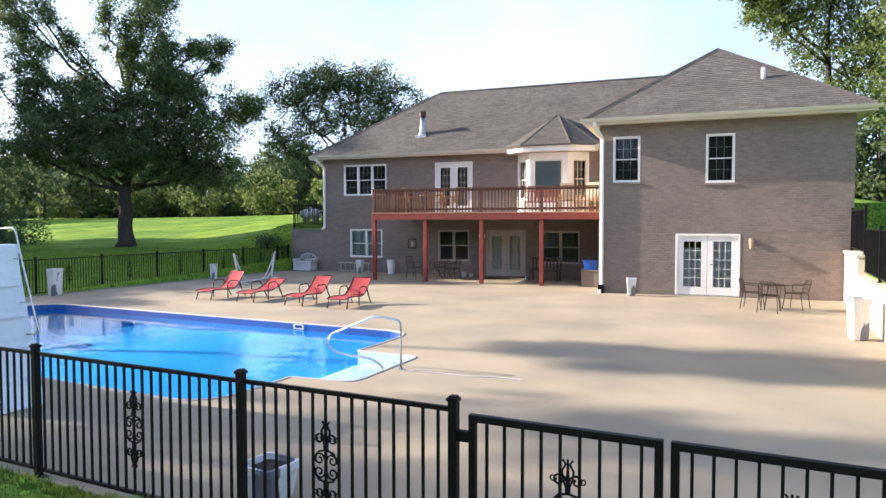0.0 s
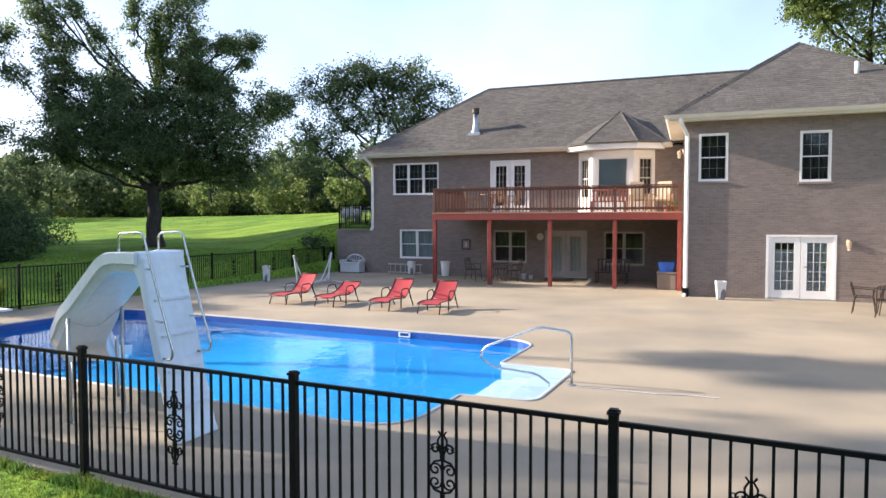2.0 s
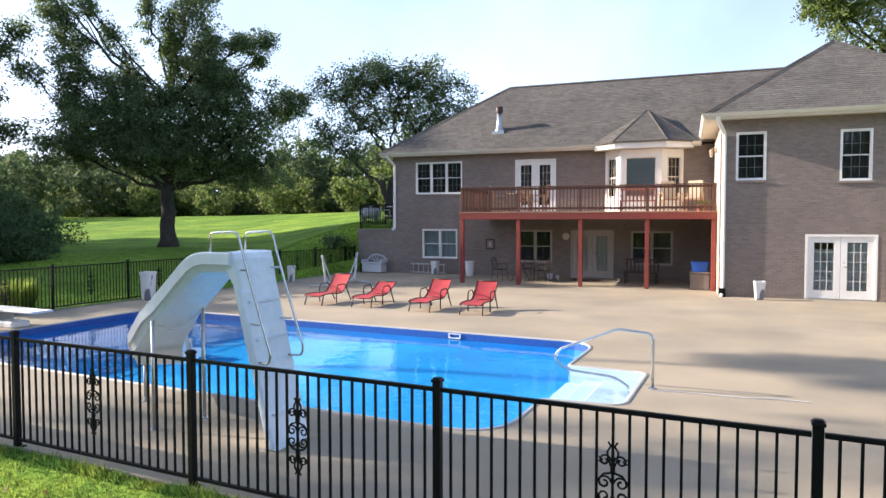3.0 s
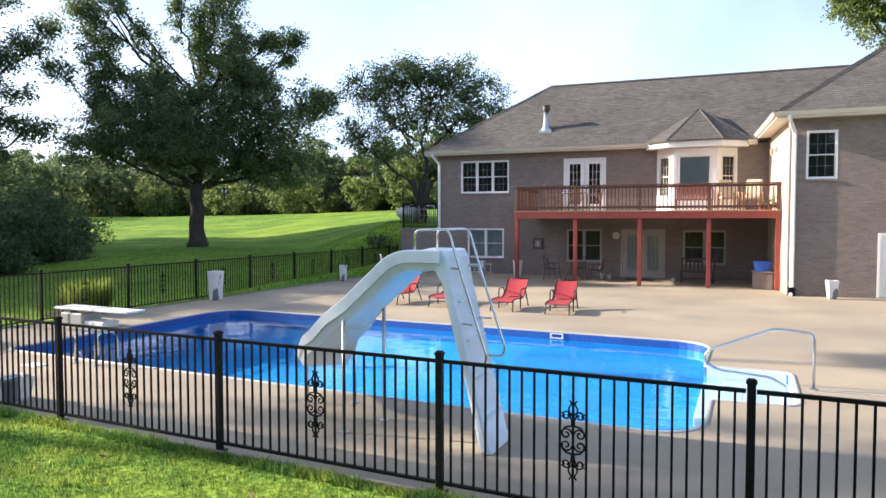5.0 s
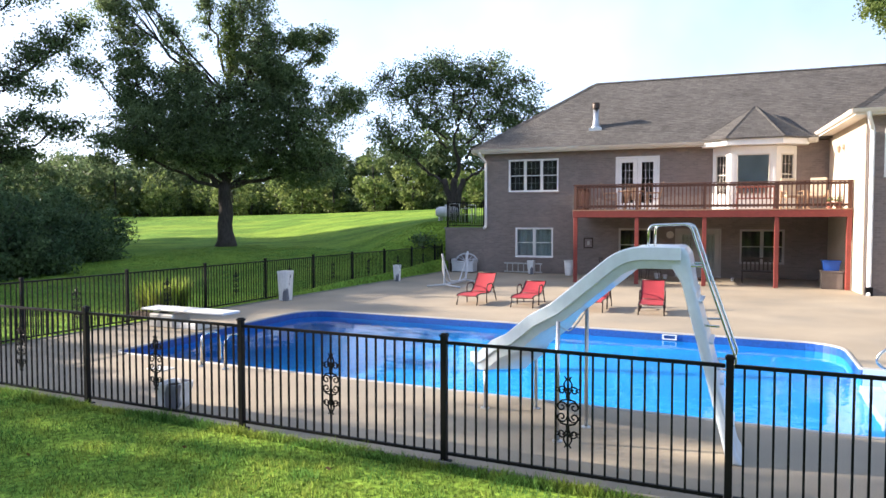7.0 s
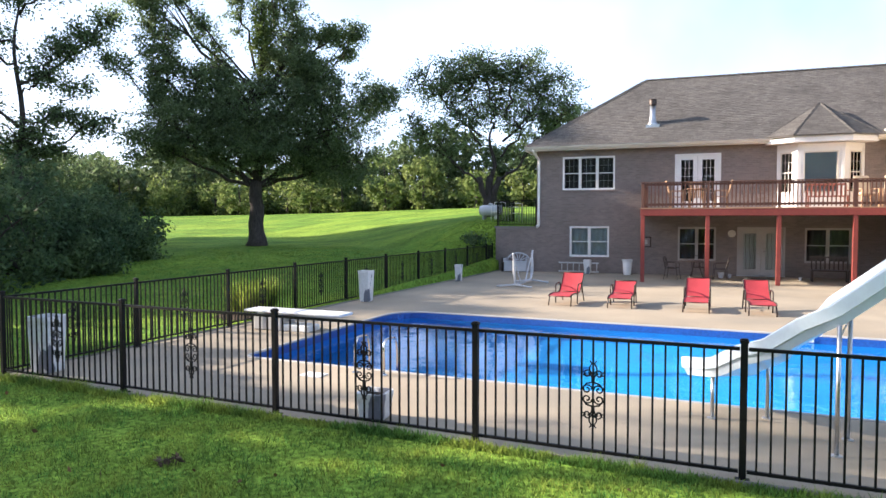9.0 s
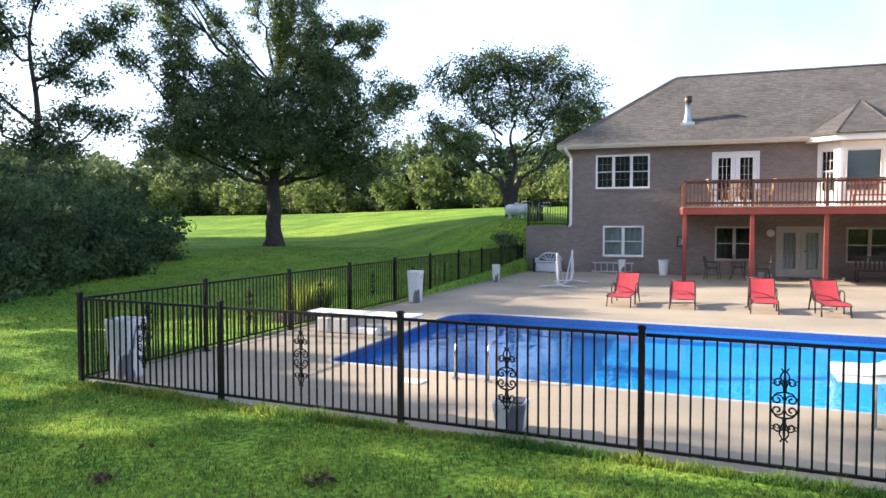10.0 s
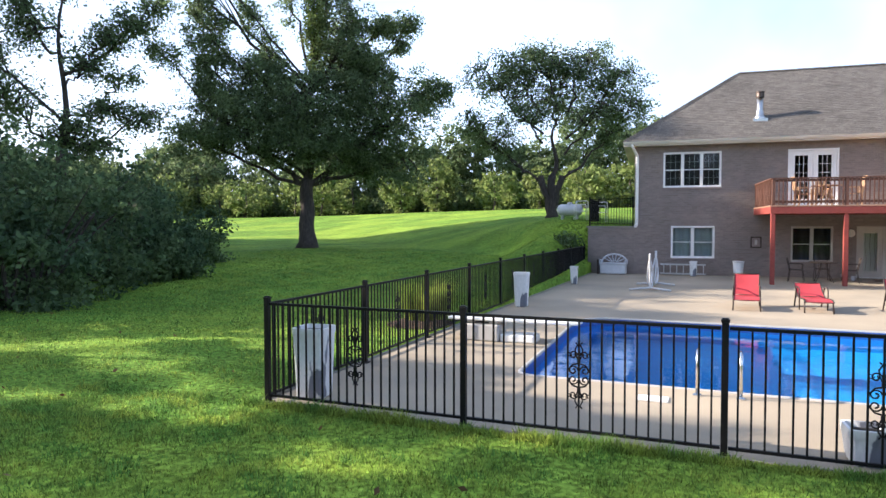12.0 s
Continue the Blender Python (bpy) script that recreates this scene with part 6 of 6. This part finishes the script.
# grab rail at the entry steps
gr = thing("pool_handrail", (-0.9, 9.86, 0), "bent stainless pool entry handrail", "handrail")
tb = bmesh.new()
tube(tb, round_path([(-0.87, 9.86, 0.0), (-0.87, 9.86, 0.78), (-1.36, 9.86, 0.82), (-2.22, 9.86, 0.46), (-2.3, 9.86, 0.3), (-2.1, 9.86, 0.16), (-1.4, 9.86, 0.12), (-1.2, 9.86, 0.0), (-1.18, 9.86, -0.1)], 0.1), 0.02, 10)
part("bar", tb, M_CHROME, gr, "", True)
part("base_flange", lathe(bmesh.new(), [(0.06, 0.0), (0.06, 0.012), (0.03, 0.03)], 14, (-0.87, 9.86, 0)), M_CHROME, gr)
# pool ladder
pl = thing("pool_ladder", (-11.5, 6.9, 0), "stainless pool ladder at the deep end", "pool ladder")
for x in (-11.75, -11.27):
    tb = bmesh.new()
    tube(tb, round_path([(x, 6.75, 0.0), (x, 6.75, 0.42), (x, 6.82, 0.52), (x, 7.12, 0.5), (x, 7.17, 0.3), (x, 7.17, -1.2)], 0.12), 0.021, 8)
    part("ladder_rail", tb, M_CHROME, pl, "", True)
    part("base_flange", lathe(bmesh.new(), [(0.055, 0.0), (0.055, 0.012), (0.03, 0.03)], 14, (x, 6.75, 0)), M_CHROME, pl)
for z in (-0.35, -0.65, -0.95):
    part("rung", boxes((-11.75, 7.13, z, -11.27, 7.21, z + 0.03), bev=0.005), M_PLASTIC, pl)
# diving board
dv = thing("diving_board", (-15.4, 9.5, 0), "white diving board on a low pale stand", "diving board")
part("stand", boxes((-15.75, 9.3, 0.0, -15.05, 9.8, 0.3), bev=0.03), M_COPING, dv, "pale moulded stand")
part("board", boxes((-16.0, 9.3, 0.36, -13.65, 9.8, 0.41), bev=0.018), M_PLASTIC, dv, "white board with sanded tread")
for x0, x1 in ((-15.7, -15.5), (-15.25, -15.08)):
    part("fulcrum", boxes((x0, 9.36, 0.302, x1, 9.74, 0.358), bev=0.01), M_GALV, dv)
part("stand_front", boxes((-15.04, 9.34, 0.0, -14.42, 9.76, 0.14), bev=0.03), M_PLASTIC, dv)
# cable lying across the patio from the handrail foot
tb = bmesh.new()
tube(tb, catmull([(-0.8, 9.8, 0.009), (-0.3, 9.86, 0.009), (0.3, 9.88, 0.009), (0.7, 9.98, 0.009), (1.1, 10.0, 0.009)], 4), 0.008, 5)
solo("cable", tb, M_GREYBOX, "thin grey cable lying on the concrete", "cable")
# white slab that stands for a lit spot near the deep end
solo("drain_lid", boxes((-12.4, 6.25, 0.001, -12.05, 6.5, 0.014), bev=0.005), M_PLASTIC, "small white slab standing for a lit spot on the concrete", "lid")

# hammock stand
hs = thing("hammock_stand", (-13.4, 20.7, 0), "pale grey metal hammock stand without its hammock", "hammock stand")
part("base_bar", tube(bmesh.new(), [(-13.42, 19.75, 0.09), (-13.42, 21.65, 0.09)], 0.036, 8), M_GREYBOX, hs, "", True)
for sg, y in ((-1, 19.75), (1, 21.65)):
    tb = bmesh.new()
    tube(tb, catmull([(-13.42, y, 0.09), (-13.42, y + sg * 0.04, 0.45), (-13.42, y + sg * 0.1, 0.82), (-13.42, y + sg * 0.2, 1.16)], 6), 0.036, 8)
    part("arm", tb, M_GREYBOX, hs, "", True)
    for sx in (-0.09, 0.09):
        tb = bmesh.new()
        tube(tb, catmull([(-13.42 + sx * 0.3, y + sg * 0.12, 0.92), (-13.42 + sx, y - sg * 0.06, 0.5), (-13.42 + sx, y - sg * 0.3, 0.2), (-13.42 + sx * 0.5, y - sg * 0.55, 0.11)], 6), 0.024, 6)
        part("brace", tb, M_GREYBOX, hs, "", True)
    for sx in (-1, 1):
        tb = bmesh.new()
        tube(tb, [(-13.42, y + sg * 0.02, 0.1), (-13.42 + sx * 0.62, y + sg * 0.1, 0.03)], 0.03, 7)
        part("foot", tb, M_GREYBOX, hs, "", True)
    tb = bmesh.new()
    tube(tb, [(-13.42, y + sg * 0.2, 1.16), (-13.42, y + sg * 0.02, 1.05), (-13.42, y - sg * 0.02, 0.6)], 0.007, 5)
    part("hook_chain", tb, M_GALV, hs)

# storage bench against the retaining wall
sb = thing("storage_bench", (-15.45, 26.45, 0), "grey resin storage bench with arched pierced back", "storage bench")
part("box", boxes((-15.98, 26.2, 0.03, -14.95, 26.72, 0.42), bev=0.02), M_GREYBOX, sb)
part("seat_lid", boxes((-16.02, 26.17, 0.425, -14.91, 26.74, 0.47), bev=0.015), M_GREYBOX, sb, "pale lid")
for x0, x1 in ((-16.02, -15.93), (-15.0, -14.91)):
    part("arm_panel", boxes((x0, 26.2, 0.475, x1, 26.74, 0.6), bev=0.02), M_GREYBOX, sb)
arc = bmesh.new()
tube(arc, [(-15.465 + 0.5 * math.cos(t), 26.71, 0.5 + 0.32 * math.sin(t)) for t in np.linspace(0.05, math.pi - 0.05, 17)], 0.035, 6)
part("back_arch", arc, M_GREYBOX, sb, "", True)
for t in (0.5, 0.95, 1.4, 1.75, 2.2, 2.65):
    sp = bmesh.new()
    tube(sp, [(-15.465 + 0.12 * math.cos(t), 26.71, 0.5), (-15.465 + 0.5 * math.cos(t), 26.71, 0.5 + 0.32 * math.sin(t))], 0.02, 5)
    part("back_spoke", sp, M_GREYBOX, sb)
# dark upright sheet in place of the shadow at the bench's left end
part("side_panel", boxes((-16.12, 26.3, 0.0, -16.06, 26.74, 0.62), bev=0.008), M_BRONZE, None)
sp_ob = bpy.data.objects["side_panel"]
sp_ob.name = "leaning_board"
tagged(sp_ob, "dark upright board standing for the shadow beside the storage bench", "board")

# ladder lying on its edge under the window
ld = thing("aluminium_ladder", (-13.1, 26.6, 0), "short aluminium ladder lying on edge along the brick wall", "ladder")
for z in (0.05, 0.42):
    part("stile", boxes((-13.62, 26.55, z, -11.9, 26.6, z + 0.06), bev=0.006), M_GALV, ld)
for i in range(7):
    x = -13.5 + i * 0.25
    part("rung", boxes((x, 26.56, 0.11, x + 0.035, 26.59, 0.42)), M_GALV, ld)
# white waste bin
wb = thing("waste_bin", (-10.72, 26.5, 0), "tapered white plastic waste bin against the brick wall", "bin")
part("bin_body", lathe(bmesh.new(), [(0.15, 0.0), (0.155, 0.02), (0.2, 0.6), (0.18, 0.6), (0.14, 0.05)], 20, (-10.72, 26.5, 0)), M_PLASTIC, wb, "", True)
part("bin_rim", lathe(bmesh.new(), [(0.19, 0.58), (0.22, 0.585), (0.22, 0.63), (0.19, 0.64)], 20, (-10.72, 26.5, 0)), M_PLASTIC, wb)


# wrought iron furniture
def iron_chair(x, y, rz, label, mat_=None, h=0.88):
    mat_ = mat_ or M_BRONZE
    C = thing("patio_chair", (0, 0, 0), label, "chair", "patio chairs")
    bm = bmesh.new()
    for k in range(7):
        yy = -0.2 + k * 0.067
        tube(bm, [(-0.21, yy, 0.43), (0.21, yy, 0.43)], 0.009, 4)
    tube(bm, [(-0.22, -0.21, 0.43), (0.22, -0.21, 0.43), (0.22, 0.21, 0.43), (-0.22, 0.21, 0.43)], 0.012, 5, True)
    part("seat", bm, mat_, C)
    bm = bmesh.new()
    tube(bm, round_path([(-0.22, 0.21, 0.43), (-0.2, 0.31, h), (0.2, 0.31, h), (0.22, 0.21, 0.43)], 0.1), 0.012, 6)
    for k in range(1, 6):
        xx = -0.22 + k * 0.073
        tube(bm, [(xx, 0.22, 0.44), (xx * 0.95, 0.3, h - 0.01)], 0.007, 4)
    part("backrest", bm, mat_, C)
    for sx in (-1, 1):
        for sy in (-1, 1):
            part("leg", tube(bmesh.new(), [(sx * 0.21, sy * 0.2, 0.43), (sx * 0.24, sy * 0.26, 0.0)], 0.012, 6), mat_, C)
        tb = bmesh.new()
        tube(tb, round_path([(sx * 0.23, -0.19, 0.43), (sx * 0.24, -0.21, 0.64), (sx * 0.24, 0.26, 0.66)], 0.06), 0.012, 6)
        part("armrest", tb, mat_, C)
    C.matrix_basis = pose(x, y, 0, 0, 0, rz)
    return C


def round_table(x, y, z, r, h, m, label):
    T = thing("patio_table", (x, y, z), label, "table", "patio tables", turned=HOUSE if z else None)
    part("tabletop", lathe(bmesh.new(), [(r - 0.02, h - 0.03), (r, h - 0.02), (r, h - 0.008), (r - 0.01, h)], 28, (x, y, z)), m, T)
    for k in range(4):
        a = math.pi / 4 + k * math.pi / 2
        part("leg", tube(bmesh.new(), catmull([(x + math.cos(a) * 0.12, y + math.sin(a) * 0.12, z + h - 0.03), (x + math.cos(a) * 0.2, y + math.sin(a) * 0.2, z + h * 0.5), (x + math.cos(a) * r * 0.8, y + math.sin(a) * r * 0.8, z)], 4), 0.014, 6), m, T)
    return T


round_table(4.5, 20.35, 0, 0.33, 0.68, M_BRONZE, "small dark wrought iron round table")
iron_chair(4.02, 20.45, 80, "dark wrought iron armchair with open bar back at the small table", None, 0.8)
iron_chair(4.42, 19.8, 170, "dark wrought iron armchair with open bar back at the small table", None, 0.8)
iron_chair(5.08, 20.75, -115, "dark wrought iron armchair with open bar back at the small table", None, 0.8)
iron_chair(-8.85, 25.2, 80, "black metal armchair under the deck")
iron_chair(-7.15, 25.3, -95, "black metal armchair under the deck")
iron_chair(-7.95, 25.95, 0, "black metal armchair under the deck")
round_table(-7.98, 25.2, 0, 0.5, 0.72, M_BRONZE, "dark metal round table under the deck")
# dark bench below the window
bn = thing("garden_bench", (-3.5, 26.1, 0), "black slatted metal bench under the deck", "bench")
part("bench_seat", boxes((-4.1, 25.85, 0.4, -2.9, 26.3, 0.44)), M_BRONZE, bn)
for i in range(9):
    part("back_slat", boxes((-4.08 + i * 0.144, 26.3, 0.44, -4.03 + i * 0.144, 26.33, 0.86)), M_BRONZE, bn)
part("back_rail", boxes((-4.1, 26.29, 0.86, -2.9, 26.34, 0.92), bev=0.01), M_BRONZE, bn)
for x in (-4.08, -2.96):
    for y in (25.88, 26.28):
        part("leg", boxes((x, y, 0.0, x + 0.05, y + 0.05, 0.4)), M_BRONZE, bn)
# grey box with a blue bin, its resin darkened for the deck's shade
gb = thing("storage_box", (-1.3, 24.7, 0), "grey-brown plastic deck box at the post, darkened for deck shade", "storage box")
part("box", boxes((-1.62, 24.4, 0.0, -0.98, 25.0, 0.55), bev=0.02), M_BOXDIM, gb)
part("lid", boxes((-1.65, 24.37, 0.555, -0.95, 25.03, 0.61), bev=0.015), M_BOXDIM, gb)
bb = thing("blue_bin", (-1.32, 24.7, 0.61), "blue plastic bin on the grey-brown box", "bin")
bm = bmesh.new()
prev = None
for w, z in ((0.22, 0.0), (0.27, 0.3), (0.29, 0.3), (0.29, 0.34), (0.25, 0.34), (0.21, 0.04)):
    r = [bm.verts.new((-1.32 + sx * w, 24.7 + sy * w * 0.75, 0.612 + z)) for sx, sy in ((-1, -1), (1, -1), (1, 1), (-1, 1))]
    if prev:
        bridge(bm, prev, r)
    else:
        bm.faces.new(r[::-1])
    prev = r
part("bin_body", bm, M_BLUEBIN, bb)
# doormat and two small pots near the lower doors
solo("doormat", boxes((-6.2, 26.2, 0.001, -5.1, 26.7, 0.02), bev=0.005), M_MULCH, "brown fibre doormat before the entry door", "doormat")
for x, y, h in ((-7.15, 26.45, 0.22), (-6.85, 26.5, 0.16), (-4.4, 26.5, 0.12)):
    solo("small_pot", lathe(bmesh.new(), [(h * 0.4, 0.0), (h * 0.55, h), (h * 0.48, h), (h * 0.4, h * 0.7)], 14, (x, y, 0)), M_GREYBOX, "small grey flower pot on the concrete", "pot")

# ---- on the deck ----


def slat_chair(x, y, z, rz, m, label, w=0.5):
    C = thing("deck_chair", (0, 0, 0), label, "chair", "deck chairs")
    for k in range(5):
        part("seat_slat", boxes((-w / 2, -0.22 + k * 0.09, 0.42, w / 2, -0.145 + k * 0.09, 0.44)), m, C)
    for k in range(5):
        xx = -w / 2 + 0.03 + k * (w - 0.12) / 4
        bm = bmesh.new()
        obox(bm, (xx + 0.03, 0.3, 0.72), (0.055, 0.018, 0.56), (-12, 0, 0))
        part("back_slat", bm, m, C)
    bm = bmesh.new()
    obox(bm, (0, 0.365, 1.0), (w, 0.03, 0.08), (-12, 0, 0), 0.008)
    part("top_rail", bm, m, C)
    for sx in (-1, 1):
        part("armrest", boxes((sx * (w / 2 + 0.03) - 0.035, -0.24, 0.64, sx * (w / 2 + 0.03) + 0.035, 0.28, 0.665), bev=0.006), m, C)
        for sy in (-0.22, 0.22):
            part("leg", boxes((sx * (w / 2 + 0.02) - 0.022, sy - 0.022, 0.0, sx * (w / 2 + 0.02) + 0.022, sy + 0.022, 0.64)), m, C)
    C.matrix_basis = HOUSE @ pose(x, y, z, 0, 0, rz)
    return C


M_REDBENCH = mat("red_brown_wood", (0.30, 0.10, 0.065), 0.6, grain=(30, 0.2), stain=(2, 0.12), bump=0.12)
M_CUSHION = mat("beige_cushion", (0.48, 0.40, 0.29), 0.9, grain=(90, 0.08), stain=(3, 0.08), bump=0.1)
round_table(-8.15, 24.5, DZ, 0.5, 0.73, M_TEAK, "weathered wooden round table on the deck")
slat_chair(-8.9, 24.4, DZ, 95, M_TEAK, "weathered wooden slat armchair on the deck")
slat_chair(-7.35, 24.5, DZ, -90, M_TEAK, "weathered wooden slat armchair on the deck")
slat_chair(-8.15, 25.25, DZ, 5, M_TEAK, "weathered wooden slat armchair on the deck")
gl = thing("glider_bench", (-3.75, 25.3, DZ), "red-brown wooden slat bench before the bay", "bench", turned=HOUSE)
part("bench_seat", boxes((-4.4, 25.0, DZ + 0.4, -3.1, 25.45, DZ + 0.44)), M_REDBENCH, gl)
for i in range(10):
    part("back_slat", boxes((-4.38 + i * 0.138, 25.45, DZ + 0.44, -4.31 + i * 0.138, 25.475, DZ + 0.82)), M_REDBENCH, gl)
part("back_rail", boxes((-4.42, 25.44, DZ + 0.82, -3.08, 25.485, DZ + 0.9), bev=0.01), M_REDBENCH, gl)
for x in (-4.4, -3.15):
    for y in (25.02, 25.42):
        part("leg", boxes((x, y, DZ, x + 0.05, y + 0.05, DZ + 0.4)), M_REDBENCH, gl)
    part("armrest", boxes((x - 0.02, 25.0, DZ + 0.6, x + 0.07, 25.45, DZ + 0.63), bev=0.008), M_REDBENCH, gl)
for x, rz in ((-2.6, 20), (-1.8, -15)):
    C = slat_chair(x, 24.8, DZ, rz, M_TEAK, "wooden deck chair with beige cushion", 0.56)
    part("cushion", boxes((-0.26, -0.22, 0.445, 0.26, 0.24, 0.53), bev=0.03), M_CUSHION, C, "beige cushion")
    bm = bmesh.new()
    obox(bm, (0, 0.27, 0.83), (0.52, 0.08, 0.62), (-12, 0, 0), 0.03)
    part("back_cushion", bm, M_CUSHION, C, "beige cushion")
for x in (-1.6, -1.35):
    pt = thing("flower_pot", (x, 23.8, DZ), "terracotta pot with small pale flowers on the deck", "flower pot", turned=HOUSE)
    part("pot", lathe(bmesh.new(), [(0.07, 0.0), (0.11, 0.19), (0.12, 0.19), (0.12, 0.22), (0.09, 0.22)], 14, (x, 23.8, DZ)), M_REDBENCH, pt)
    v, f = leaf_cloud(np.random.default_rng(4), [(x, 23.8, DZ + 0.3)], 60, 0.13, 0.035)
    raw("foliage", v, f, M_LEAF_LIGHT, pt)

# ---- terrace and lawn things ----
for x, y in ((-17.4, 29.3), (-16.5, 29.2)):
    z = rise(x, y)
    ch = thing("garden_chair", (x, y, z), "white metal garden chair frame on the terrace", "chair", "terrace chairs")
    tb = bmesh.new()
    tube(tb, round_path([(x - 0.28, y, z), (x - 0.28, y, z + 0.72), (x + 0.28, y, z + 0.72), (x + 0.28, y, z)], 0.08), 0.022, 7)
    part("front_frame", tb, M_PLASTIC, ch, "", True)
    tb = bmesh.new()
    tube(tb, round_path([(x - 0.28, y + 0.5, z), (x - 0.28, y + 0.5, z + 0.9), (x + 0.28, y + 0.5, z + 0.9), (x + 0.28, y + 0.5, z)], 0.08), 0.022, 7)
    part("back_frame", tb, M_PLASTIC, ch, "", True)
    part("seat", boxes((x - 0.26, y, z + 0.4, x + 0.26, y + 0.5, z + 0.43), bev=0.008), M_PLASTIC, ch)
GX, GY = -18.1, 30.4
tz = rise(GX, GY) + 0.42
tk = thing("gas_tank", (GX, GY, tz - 0.42), "pale horizontal gas tank on short legs on the grass", "gas tank")
bm = bmesh.new()
lathe(bm, [(0.08, -0.62), (0.22, -0.56), (0.28, -0.42), (0.28, 0.42), (0.22, 0.56), (0.08, 0.62)], 18)
bm.transform(Matrix.Translation((GX, GY, tz)) @ Matrix.Rotation(radians(90), 4, "Y"))
part("tank", bm, M_GREYBOX, tk, "", True)
part("dome", lathe(bmesh.new(), [(0.12, 0.22), (0.12, 0.34), (0.07, 0.37)], 14, (GX, GY, tz)), M_GREYBOX, tk, "", True)
for x in (GX - 0.35, GX + 0.35):
    part("leg", boxes((x - 0.04, GY - 0.18, tz - 0.5, x + 0.04, GY + 0.18, tz - 0.2)), M_GREYBOX, tk)
# clump of yellow-green grass by the side fence
rng2 = np.random.default_rng(9)
pg = thing("ornamental_grass", (-17.1, 11.0, 0), "yellow-green ornamental grass clump behind the side fence", "grass clump")
v, f = [], []
for _ in range(1100):
    a, r = rng2.random() * math.tau, 0.38 * rng2.random() ** 0.5
    cx, cy = -17.15 + r * math.cos(a), 11.0 + 1.5 * r * math.sin(a)
    h = 0.4 + 0.55 * rng2.random()
    o = np.array((math.cos(a), math.sin(a), 0)) * (0.1 + 0.35 * rng2.random())
    w = np.array((-math.sin(a), math.cos(a), 0)) * 0.014
    p0 = np.array((cx, cy, rise(cx, cy)))
    p1, p2 = p0 + o * 0.4 + (0, 0, h * 0.65), p0 + o + (0, 0, h)
    k = len(v)
    v += [p0 - w, p0 + w, p1 + w, p1 - w, p2]
    f += [(k, k + 1, k + 2, k + 3), (k + 3, k + 2, k + 4)]
raw("grass_leaves", v, f, M_LEAF_YEL, pg)
bm = bmesh.new()
lathe(bm, [(0.75, -0.1), (0.7, 0.02), (0.4, 0.1), (0.05, 0.13)], 18, (-17.15, 10.7, rise(-17.15, 10.7)))
part("mulch", bm, M_MULCH, pg, "brown mulch")
# shrub against the end of the retaining wall
shrub("shrub", (-17.3, 25.9), (0.7, 0.9, 0.55), 50, M_LEAF_DARK, "small green shrub beside the retaining wall", 131, 0.06)
# dry leaves on the near lawn
for i, (x, y) in enumerate(((-11.4, 2.9), (-13.1, 2.2), (-9.4, 1.6), (-10.8, 0.7))):
    v, f = leaf_cloud(np.random.default_rng(200 + i), [(x, y, height(x, y) + 0.035)], 26, 0.13, 0.045, 0.2)
    ob = raw("dry_leaves", v, f, M_MULCH, None, "little pile of dry brown leaves on the grass", "")
    tagged(ob, category="leaves", group="dry leaves on the lawn")

# ---- bricks low on the wing, each on one shared mesh ----
v, f = brick_mesh([(0, BL, 0, BH)], lambda u, z, d: (u, d, z))
me_brick = bpy.data.meshes.new("brick")
me_brick.from_pydata([tuple(p) for p in v], [], f)
me_brick.materials.append(M_BRICK)
for s, e, z0, z1 in near_b:
    piece("brick", me_brick, wall_w, (s, YW, z0))
